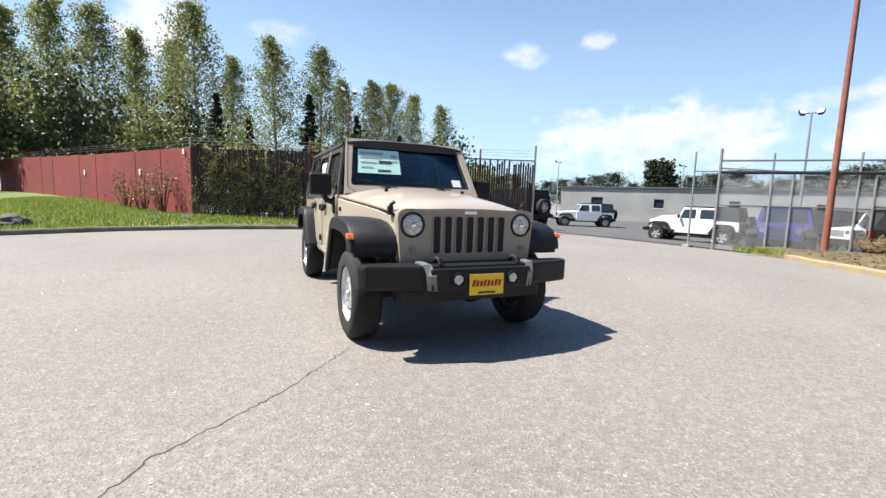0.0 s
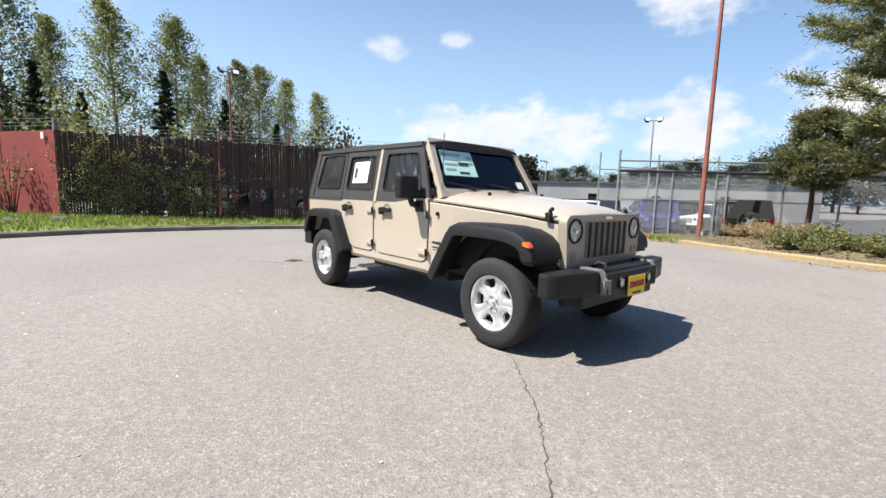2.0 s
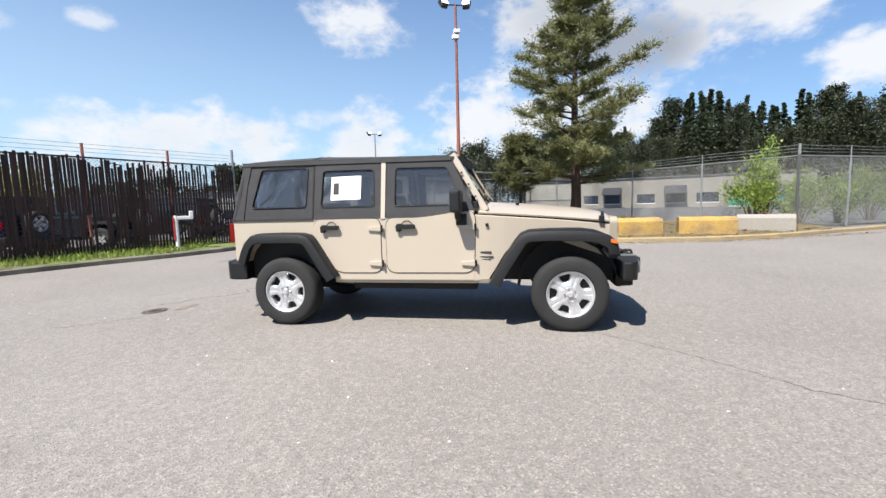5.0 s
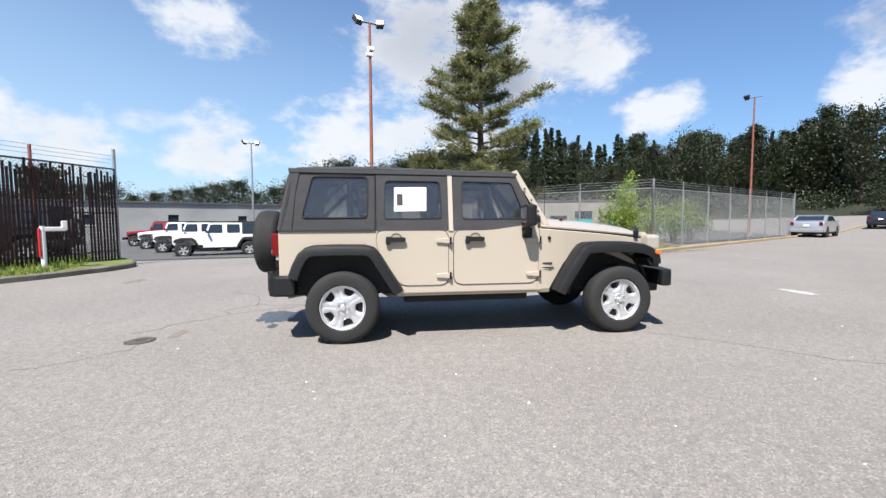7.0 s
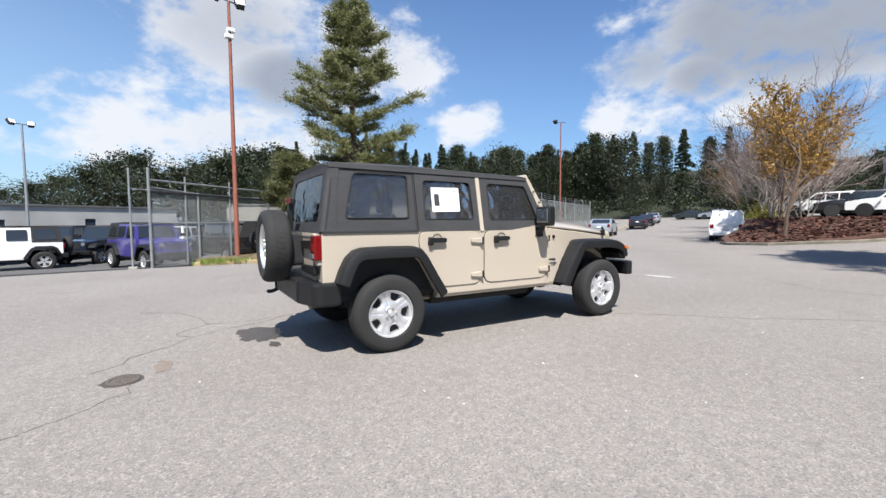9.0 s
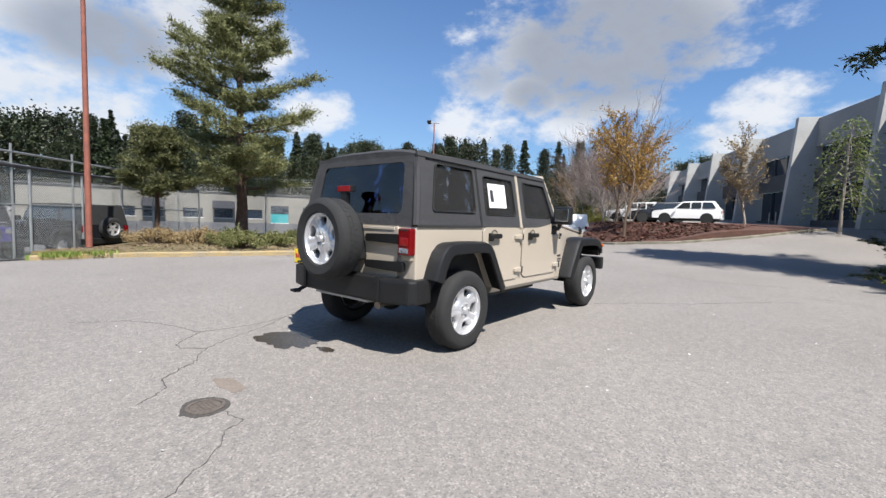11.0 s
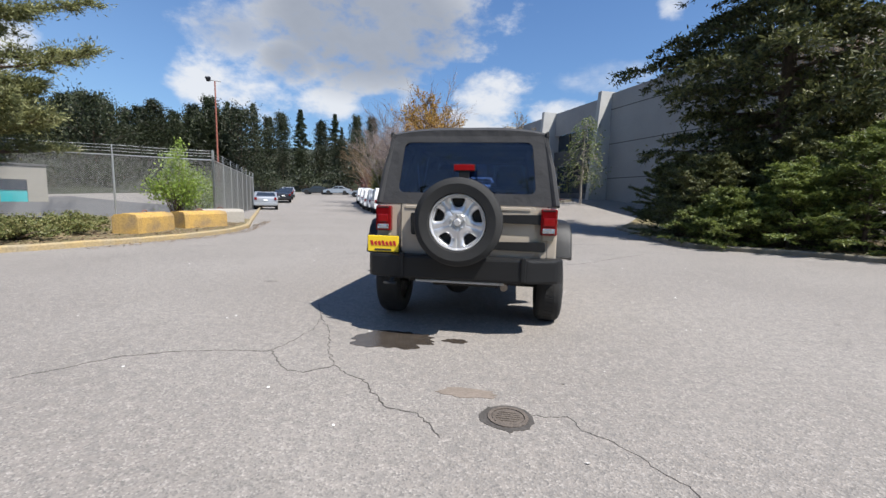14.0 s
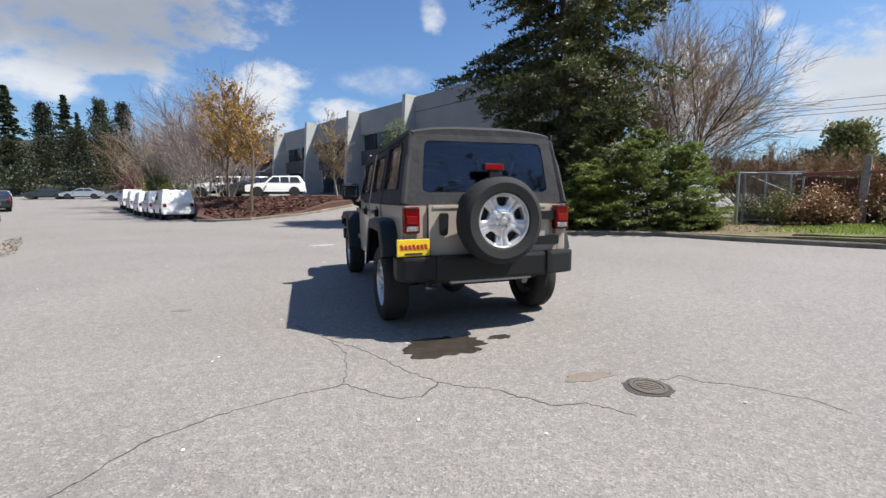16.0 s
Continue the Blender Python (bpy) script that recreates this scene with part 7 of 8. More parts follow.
    both("fender_skirt", lambda: a_prism([(-1.885, 0.72), (-1.885, 0.80), (-1.80, 0.86), (-1.74, 0.80), (-1.80, 0.72)], "x", -0.90, -0.58, 0.01), PLASTIC, car)
    both("marker_lamp", lambda: a_prism(rounded([(-1.885, 0.853), (-1.815, 0.864), (-1.815, 0.897), (-1.862, 0.889)], 0.010), "x", -0.946, -0.90, 0.006), AMBER, car, "amber side marker")
    both("wheel_house", lambda: loft(bmesh.new(), [[(x, -1.473 + r * math.cos(a), 0.40 + r * math.sin(a)) for a in [math.pi * k / 10 for k in range(11)] for r in (0.50,)] + [(x, -1.473 + 0.47 * math.cos(a), 0.40 + 0.47 * math.sin(a)) for a in [math.pi * k / 10 for k in range(10, -1, -1)]] for x in (-0.62, -0.45)]), UNDER, car)
    both("inner_liner", lambda: a_box((-0.56, -1.92, 0.55), (-0.44, -0.66, 0.96)), UNDER, car)
    both("firewall_liner", lambda: a_box((-0.70, -0.72, 0.50), (-0.40, -0.66, 0.96)), UNDER, car)
    both("rear_wheel_house", lambda: a_prism([(1.95, 0.55), (1.92, 0.86), (1.78, 0.95), (1.20, 0.95), (1.04, 0.84), (0.96, 0.55)], "x", -0.70, -0.50), UNDER, car)
    # -- bumpers
    def plan(outline, z0, z1, bevel=0.02):
        return a_prism(outline, "z", z0, z1, bevel)
    fb = part("front_bumper", plan([(-0.90, -1.93), (-0.905, -2.02), (-0.86, -2.07), (-0.50, -2.16), (0.50, -2.16), (0.86, -2.07), (0.905, -2.02), (0.90, -1.93)], 0.505, 0.685, 0.025), PLASTIC, car, "black plastic front bumper", smooth=False)
    part("bumper_step", plan([(-0.42, -2.06), (-0.42, -2.205), (0.42, -2.205), (0.42, -2.06)], 0.50, 0.665, 0.02), PLASTIC, fb)
    part("bumper_chin", plan([(-0.62, -1.92), (-0.58, -2.10), (0.58, -2.10), (0.62, -1.92)], 0.40, 0.51, 0.02), PLASTIC, fb)
    for s in (-1, 1):
        part("bumper_insert", loft(bmesh.new(), [[(s * 0.42, -2.00, 0.70), (s * 0.47, -2.00, 0.70), (s * 0.47, -2.00, 0.67), (s * 0.42, -2.00, 0.67)], [(s * 0.405, -2.15, 0.695), (s * 0.465, -2.15, 0.695), (s * 0.465, -2.12, 0.66), (s * 0.405, -2.12, 0.66)], [(s * 0.385, -2.215, 0.62), (s * 0.445, -2.195, 0.62), (s * 0.445, -2.15, 0.62), (s * 0.385, -2.15, 0.62)], [(s * 0.375, -2.212, 0.51), (s * 0.435, -2.19, 0.51), (s * 0.435, -2.15, 0.51), (s * 0.375, -2.15, 0.51)]]), RIB, fb, "pale grey raised bumper rib")
        q = Matrix.Translation((s * 0.23 + 0.02, -2.2, 0.585)) @ Matrix(((1, 0, 0, 0), (0, 0, -1, 0), (0, 1, 0, 0), (0, 0, 0, 1)))
        fog = part("fog_lamp", lathe(bmesh.new(), [(0, 0.02), (0.035, 0.016), (0.045, 0.004)], q, 24), LENS_GREY, fb, "round fog lamp", smooth=True)
        part("fog_rim", lathe(bmesh.new(), [(0.043, 0.005), (0.046, 0.022), (0.054, 0.018), (0.056, -0.02)], q, 24), PLASTIC, fog, smooth=True)
        part("tow_hook", a_tube([(s * 0.33, -2.02, 0.685), (s * 0.33, -2.07, 0.73), (s * 0.33, -2.13, 0.725), (s * 0.33, -2.14, 0.69)], 0.014, 8), UNDER, fb)
    pl = part("front_plate", a_box((-0.125, -2.222, 0.465), (0.165, -2.212, 0.622), 0.006), YELLOW, fb, "yellow dealer plate with red lettering marks")
    part("plate_border", a_box((-0.13, -2.218, 0.46), (0.17, -2.208, 0.627), 0.004), INK, pl)
    for k in range(8):
        part("bar", a_prism([(-0.105 + 0.031 * k, 0.53), (-0.086 + 0.031 * k, 0.532), (-0.076 + 0.031 * k, 0.58 - 0.008 * (k % 3)), (-0.096 + 0.031 * k, 0.578)], "y", -2.226, -2.221), RED_INK, pl)
    part("bar", a_box((-0.05, -2.226, 0.478), (0.09, -2.221, 0.492)), INK, pl)
    rb = part("rear_bumper", plan([(-0.835, 1.93), (-0.845, 2.12), (-0.80, 2.18), (-0.55, 2.245), (0.55, 2.245), (0.80, 2.18), (0.845, 2.12), (0.835, 1.93)], 0.485, 0.69, 0.025), PLASTIC, car, "black plastic rear bumper")
    for s in (-1, 1):
        part("bumper_notch", a_box((s * 0.515 - 0.02, 2.20, 0.50), (s * 0.515 + 0.02, 2.258, 0.705), 0.008), PLASTIC, rb)
    part("hitch_bar", a_box((-0.36, 2.14, 0.458), (0.40, 2.21, 0.480), 0.006), STEEL, rb, "bare steel cross bar")
    part("tow_hook", a_tube([(0.60, 2.18, 0.49), (0.60, 2.27, 0.455), (0.60, 2.32, 0.455)], 0.02, 8), UNDER, rb)
    part("tow_eye", a_box((0.545, 2.27, 0.44), (0.655, 2.33, 0.465), 0.01), UNDER, rb)
    # -- underbody
    for s in (-1, 1):
        part("frame_rail", a_box((s * 0.44 - 0.05, -2.0, 0.44), (s * 0.44 + 0.05, 2.1, 0.56), 0.01), UNDER, car)
    part("floor_pan", a_box((-0.70, -0.62, 0.50), (0.70, 2.08, 0.56)), UNDER, car)
    part("front_axle", a_tube([(-0.72, -1.473, 0.365), (0.72, -1.473, 0.365)], 0.05, 10), UNDER, car)
    part("rear_axle", a_tube([(-0.72, 1.473, 0.365), (0.72, 1.473, 0.365)], 0.05, 10), UNDER, car)
    for y in (-1.473, 1.473):
        d = bmesh.new()
        bmesh.ops.create_uvsphere(d, u_segments=14, v_segments=10, radius=0.14)
        d.transform(Matrix.Translation((0.12 if y > 0 else 0.28, y, 0.36)))
        part("differential", d, UNDER, car, smooth=True)
        for s in (-1, 1):
            part("spring", a_tube([(s * 0.42 + 0.05 * math.cos(a), y + 0.05 * math.sin(a), 0.40 + a * 0.006) for a in [k * 0.6 for k in range(60)]], 0.010, 5), UNDER, car)
            part("shock", a_tube([(s * 0.52, y + 0.14, 0.36), (s * 0.48, y + 0.20, 0.72)], 0.03, 8), UNDER, car)
    part("transfer_case", a_box((-0.22, -0.3, 0.33), (0.25, 0.7, 0.52), 0.05), UNDER, car)
    part("skid_plate", a_box((-0.50, -0.55, 0.33), (-0.22, 0.85, 0.48), 0.03), UNDER, car)
    part("skid_plate", a_box((0.40, -0.55, 0.33), (0.62, 0.2, 0.48), 0.03), UNDER, car)
    part("fuel_tank", a_box((0.18, 0.2, 0.32), (0.42, 1.1, 0.52), 0.04), UNDER, car)
    part("engine_block", a_box((-0.40, -1.8, 0.45), (0.40, -0.7, 1.02), 0.05), UNDER, car)
    part("exhaust", a_tube([(-0.45, 0.5, 0.38), (-0.45, 1.0, 0.42), (-0.3, 1.3, 0.56), (-0.3, 1.8, 0.46), (-0.36, 2.1, 0.42)], 0.035, 8), paint("exhaust_steel", (0.25, 0.22, 0.19), 0.5, 0.8, 0.2), car)
    part("muffler", a_tube([(-0.30, 1.86, 0.46), (0.30, 1.86, 0.46)], 0.09, 12), paint("muffler_steel", (0.055, 0.05, 0.045), 0.75, 0.3, 0.2), car)
    part("brake_line_bar", a_tube([(-0.62, -0.5, 0.47), (-0.62, 0.9, 0.47)], 0.02, 6), UNDER, car)
    # -- wheels
    for y in (-1.473, 1.473):
        wheel(car, Matrix.Translation((-0.772, y, 0.364)) @ RIGHT_FACE @ Matrix.Rotation(0.3 if y < 0 else 0.9, 4, "Z"))
        wheel(car, Matrix.Translation((0.772, y, 0.364)) @ LEFT_FACE @ Matrix.Rotation(0.5, 4, "Z"))
    # -- windscreen
    part("screen_frame", panel_with_hole([(-0.735, -0.06), (0.735, -0.06), (0.655, 1.02), (-0.655, 1.02)], rounded([(-0.665, 0.09), (0.665, 0.09), (0.595, 0.91), (-0.595, 0.91)], 0.05), lambda a, b, d: on_screen(a, b, d - 0.02), 0.06), TAN, car, "tan windscreen frame")
    part("screen_border", panel_with_hole([(-0.672, 0.085), (0.672, 0.085), (0.602, 0.915), (-0.602, 0.915)], rounded([(-0.635, 0.13), (0.635, 0.13), (0.572, 0.87), (-0.572, 0.87)], 0.05), lambda a, b, d: on_screen(a, b, d), 0.012), UNDER, car)
    pane = part("windscreen", sheet([(-0.66, 0.09), (0.66, 0.09), (0.592, 0.91), (-0.592, 0.91)], lambda a, b, d: on_screen(a, b, d + 0.014), 0.004), CLEAR, car, "clear windscreen")
    stick = part("price_sheet", sheet([(-0.575, 0.36), (-0.115, 0.36), (-0.105, 0.84), (-0.545, 0.84)], lambda a, b, d: on_screen(a, b, d + 0.004), 0.004), PAPER_GREEN, pane, "pale green price sheet inside the windscreen")
    for k, (x0, x1, f0, f1) in enumerate(((-0.53, -0.28, 0.74, 0.78), (-0.53, -0.30, 0.66, 0.69), (-0.34, -0.20, 0.56, 0.62), (-0.53, -0.36, 0.56, 0.59), (-0.36, -0.22, 0.40, 0.44), (-0.53, -0.40, 0.46, 0.49), (-0.20, -0.13, 0.70, 0.74), (-0.20, -0.13, 0.60, 0.63))):
        part("bar", sheet([(x0, f0), (x1, f0), (x1, f1), (x0, f1)], lambda a, b, d: on_screen(a, b, d + 0.001), 0.002), INK if k in (2, 4) else paint("grey_ink", (0.30, 0.36, 0.36), 0.7), stick)
    part("inspection_sticker", sheet([(0.47, 0.16), (0.57, 0.16), (0.565, 0.30), (0.465, 0.30)], lambda a, b, d: on_screen(a, b, d + 0.004), 0.003), PAPER, pane, "small white sticker")
    for x in (-0.25, 0.35):
        w = part("wiper", a_tube([on_screen(x + 0.05, -0.02, -0.03), on_screen(x - 0.14, 0.16, -0.03)], 0.008, 6), PLASTIC, car, "black wiper")
        part("wiper_blade", a_tube([on_screen(x - 0.36, 0.20, -0.022), on_screen(x + 0.06, 0.10, -0.022)], 0.007, 6), PLASTIC, w)
    for s in (-1, 1):
        part("screen_hinge", a_box((s * 0.735 - 0.02, -0.60, 1.20), (s * 0.735 + 0.02, -0.55, 1.27), 0.008), PLASTIC, car)
        for k in range(3):
            q = Matrix.Translation((s * (0.742 - 0.022 * k), -0.575 + 0.07 * k, 1.32 + 0.12 * k))
            part("bolt", lathe(bmesh.new(), [(0, 0.012), (0.010, 0.01), (0.012, 0)], q @ (RIGHT_FACE if s < 0 else LEFT_FACE), 8), PLASTIC, car)
    # -- soft top
    top = []
    for y, w, ze, zc in ((-0.40, 0.655, 1.718, 1.755), (-0.30, 0.668, 1.732, 1.775), (0.35, 0.672, 1.742, 1.790), (0.75, 0.674, 1.748, 1.802), (1.13, 0.675, 1.755, 1.82), (1.70, 0.668, 1.752, 1.81), (1.93, 0.662, 1.748, 1.80), (1.985, 0.652, 1.730, 1.772)):
        ring = [(u * w, y, ze + (zc - ze) * (1 - abs(u) ** 3.5) + 0.004 * noise.noise((u * 3, y * 4, 1))) for u in [-1 + k / 8 for k in range(17)]]
        ring += [(w + 0.002, y, ze - 0.045), (w - 0.03, y, ze - 0.045), (-w + 0.03, y, ze - 0.045), (-w - 0.002, y, ze - 0.045)]
        top.append(ring)
    roof = part("soft_top", loft(bmesh.new(), top), CANVAS, car, "black canvas soft top", smooth=True)
    part("seam", loft(bmesh.new(), [[(u * 0.672, 1.14 + o, 1.757 + 0.065 * (1 - abs(u) ** 3.5) + 0.005) for u in [-1 + k / 8 for k in range(17)]] for o in (-0.012, 0.012)], False, False), UNDER, roof)
    fw = rounded([(0.25, 1.245), (0.245, 1.632), (-0.285, 1.622), (-0.43, 1.245)], 0.04)
    rw = rounded([(1.055, 1.25), (1.04, 1.632), (0.485, 1.628), (0.472, 1.25)], 0.04)
    qw = rounded([(1.86, 1.262), (1.76, 1.668), (1.22, 1.668), (1.235, 1.262)], 0.04)
    for s in (1, -1):
        def flip(bm):
            return bm if s > 0 else mirrored(bm)
        fd = part("soft_door_front", flip(panel_with_hole([(0.345, 1.125), (0.345, 1.70), (-0.335, 1.705), (-0.565, 1.185), (-0.38, 1.17), (-0.02, 1.125)], fw, lambda a, b, d: on_side(a, b, d - 0.006), 0.025)), CANVAS, car, "black canvas upper door with clear window")
        part("window", flip(sheet(fw, lambda a, b, d: on_side(a, b, d + 0.008), 0.003)), TINTED, fd, "tinted window")
        rd = part("soft_door_rear", flip(panel_with_hole([(1.135, 1.125), (1.135, 1.715), (0.402, 1.705), (0.402, 1.125)], rw, lambda a, b, d: on_side(a, b, d - 0.006), 0.025)), CANVAS, car, "black canvas upper door with clear window")
        part("window", flip(sheet(rw, lambda a, b, d: on_side(a, b, d + 0.008), 0.003)), TINTED, rd, "tinted window")
        qd = part("quarter_panel", flip(panel_with_hole([(2.082, 1.125), (2.012, 1.60), (1.982, 1.725), (1.142, 1.728), (1.142, 1.125)], qw, lambda a, b, d: on_side(a, b, d), 0.012)), CANVAS, car, "black canvas rear quarter with vinyl window")
        part("window", flip(sheet(qw, lambda a, b, d: on_side(a, b, d + 0.006), 0.003)), TINTED, qd, "clear vinyl window")
        for outline, dad in ((fw, fd), (rw, rd), (qw, qd)):
            ring = outline
            c = Vector((sum(p[0] for p in ring) / len(ring), sum(p[1] for p in ring) / len(ring)))
            wide = [tuple(c + (Vector(p) - c) * 1.03) for p in ring]
            part("window_welt", flip(panel_with_hole(wide, ring, lambda a, b, d: on_side(a, b, d - 0.013), 0.02, 24)), UNDER, dad)
        for k in range(11):
            zy = 1.26 + 0.042 * k
            part("zip_tab", flip(sheet([(zy, 1.684), (zy + 0.026, 1.684), (zy + 0.030, 1.698), (zy + 0.004, 1.698)], lambda a, b, d: on_side(a, b, d - 0.007), 0.008)), UNDER, qd)
        part("corner_flap", flip(sheet([(2.078, 1.128), (2.008, 1.60), (1.978, 1.72), (1.885, 1.72), (1.925, 1.50), (1.955, 1.128)], lambda a, b, d: on_side(a, b, d - 0.008 - 0.004 * math.sin(b * 23)), 0.008)), CANVAS, qd)
        part("seam", flip(sheet([(1.148, 1.128), (1.160, 1.128), (1.160, 1.722), (1.148, 1.722)], lambda a, b, d: on_side(a, b, d - 0.006), 0.008)), UNDER, qd)
        part("roof_flap", flip(sheet([(1.99, 1.712), (-0.33, 1.688), (-0.33, 1.722), (0.40, 1.735), (1.99, 1.752)], lambda a, b, d: on_side(a, b, d - 0.016 - 0.003 * math.sin(a * 17)), 0.02)), CANVAS, qd)
        part("belt_trim", flip(sheet([(2.08, 1.118), (1.142, 1.118), (1.142, 1.138), (2.08, 1.138)], lambda a, b, d: on_side(a, b, d - 0.012), 0.02)), UNDER, qd)
    paper = part("window_sheet", sheet([(0.955, 1.32), (0.95, 1.565), (0.62, 1.57), (0.625, 1.325)], lambda a, b, d: on_side(a, b, d + 0.004), 0.003), PAPER, car, "white printed sheet in the rear door window")
    part("bar", sheet([(0.925, 1.38), (0.925, 1.50), (0.865, 1.50), (0.865, 1.38)], lambda a, b, d: on_side(a, b, d + 0.001), 0.002), INK, paper)
    part("bar", sheet([(0.70, 1.525), (0.70, 1.545), (0.65, 1.545), (0.65, 1.525)], lambda a, b, d: on_side(a, b, d + 0.001), 0.002), paint("faint_ink", (0.4, 0.4, 0.42), 0.7), paper)
    hole = rounded([(-0.60, 1.225), (0.60, 1.225), (0.555, 1.665), (-0.555, 1.665)], 0.06)
    rp2 = part("rear_curtain", panel_with_hole([(-0.785, 1.125), (0.785, 1.125), (0.742, 1.40), (0.672, 1.68), (0.62, 1.725), (-0.62, 1.725), (-0.672, 1.68), (-0.742, 1.40)], hole, on_rear, 0.02), CANVAS, car, "black canvas rear curtain")
    part("rear_window", sheet(hole, lambda a, b, d: on_rear(a, b, d + 0.008), 0.003), REAR_VINYL, rp2, "blue-tinted vinyl rear window")
    both("corner_fold", lambda: a_tube([on_rear(-0.765, 1.13, 0.02), on_rear(-0.715, 1.45, 0.02), on_rear(-0.65, 1.70, 0.03)], [0.035, 0.032, 0.03], 8), CANVAS, car, "", True)
    # -- mirrors, aerial, badges
    for s in (-1, 1):
        mir = part("door_mirror", a_box((s * 0.93 - 0.11, -0.462, 1.165), (s * 0.93 + 0.11, -0.355, 1.385), 0.035, 3), PLASTIC, car, "black door mirror")
        part("mirror_arm", a_tube([(s * 0.79, -0.41, 1.09), (s * 0.87, -0.41, 1.12), (s * 0.90, -0.41, 1.19)], 0.030, 8), PLASTIC, mir)
        part("mirror_foot", a_box((s * 0.80 - 0.012, -0.49, 1.04), (s * 0.80 + 0.012, -0.38, 1.15), 0.01), PLASTIC, mir)
        part("mirror_glass", a_box((s * 0.93 - 0.085, -0.357, 1.205), (s * 0.93 + 0.085, -0.351, 1.355), 0.002, 1), CHROME, mir, "mirror glass")
        part("side_vent", a_prism(rounded([(-0.705, 1.02), (-0.675, 1.015), (-0.67, 1.05), (-0.70, 1.055)], 0.01), "x", s * 0.78 - 0.012, s * 0.78 + 0.012, 0.004), PLASTIC, car)
        part("badge", a_box((s * 0.772 - 0.008, -0.725, 0.752), (s * 0.772 + 0.010, -0.612, 0.775), 0.003, 1), INK, car, "dark badge bar")
        part("badge", a_box((s * 0.772 - 0.008, -0.745, 0.712), (s * 0.772 + 0.010, -0.595, 0.727), 0.003, 1), INK, car, "dark lettering bar")
        part("badge", a_box((s * 0.772 - 0.008, -0.72, 0.692), (s * 0.772 + 0.010, -0.62, 0.699), 0.003, 1), INK, car, "thin lettering bar")
    part("aerial", a_tube([(-0.70, -0.66, 1.17), (-0.70, -0.66, 1.78)], 0.004, 6), UNDER, car, "thin radio aerial")
    # -- interior
    part("dashboard", a_box((-0.62, -0.50, 0.95), (0.62, -0.22, 1.16), 0.05), SEAT, car)
    ring = [(0.36 + 0.17 * math.cos(a), -0.12 - 0.05 * math.sin(a), 1.06 + 0.16 * math.sin(a)) for a in [k * math.tau / 24 for k in range(25)]]
    part("steering_wheel", a_tube(ring, 0.014, 8), PLASTIC, car)
    for x, y in ((-0.36, 0.25), (0.36, 0.25)):
        seat = part("seat", a_box((x - 0.24, y - 0.32, 0.70), (x + 0.24, y + 0.18, 0.88), 0.06, 3), SEAT, car, "dark cloth seat")
        part("seat_back", a_prism([(y + 0.10, 0.80), (y + 0.24, 0.80), (y + 0.34, 1.38), (y + 0.24, 1.38)], "x", x - 0.23, x + 0.23, 0.04), SEAT, seat)
        part("headrest", a_box((x - 0.13, y + 0.25, 1.40), (x + 0.13, y + 0.35, 1.58), 0.04, 3), SEAT, seat)
    bench = part("rear_bench", a_box((-0.55, 0.78, 0.70), (0.55, 1.22, 0.86), 0.05), SEAT, car, "dark cloth rear bench")
    part("bench_back", a_prism([(1.16, 0.80), (1.28, 0.80), (1.36, 1.30), (1.26, 1.30)], "x", -0.56, 0.56, 0.04), SEAT, bench)
    for x in (-0.36, 0.36):
        part("headrest", a_box((x - 0.13, 1.27, 1.31), (x + 0.13, 1.36, 1.47), 0.04, 3), SEAT, bench)
    for y in (0.40, 1.40):
        part("roll_hoop", a_tube([(-0.64, y, 0.9), (-0.60, y, 1.60), (-0.52, y, 1.675), (0.52, y, 1.675), (0.60, y, 1.60), (0.64, y, 0.9)], 0.035, 10), SEAT, car)
    for s in (-1, 1):
        part("seat_belt", loft(bmesh.new(), [[(s * x, y - 0.024, z), (s * x, y + 0.024, z), (s * (x - 0.004), y + 0.024, z), (s * (x - 0.004), y - 0.024, z)] for x, y, z in ((0.57, 1.47, 1.62), (0.57, 1.36, 1.36), (0.55, 1.24, 0.95))]), BELT, car, "pale seat belt")
        part("seat_belt", loft(bmesh.new(), [[(s * x, y - 0.024, z), (s * x, y + 0.024, z), (s * (x - 0.004), y + 0.024, z), (s * (x - 0.004), y - 0.024, z)] for x, y, z in ((0.61, 0.46, 1.40), (0.60, 0.42, 1.15), (0.58, 0.38, 0.80))]), BELT, car, "pale seat belt")
    for x in (-0.55, 0.55):
        part("roof_bar", a_tube([(x, -0.32, 1.66), (x, 1.40, 1.675), (x * 1.05, 1.95, 1.15)], 0.03, 8), SEAT, car)
    return car


main_car()


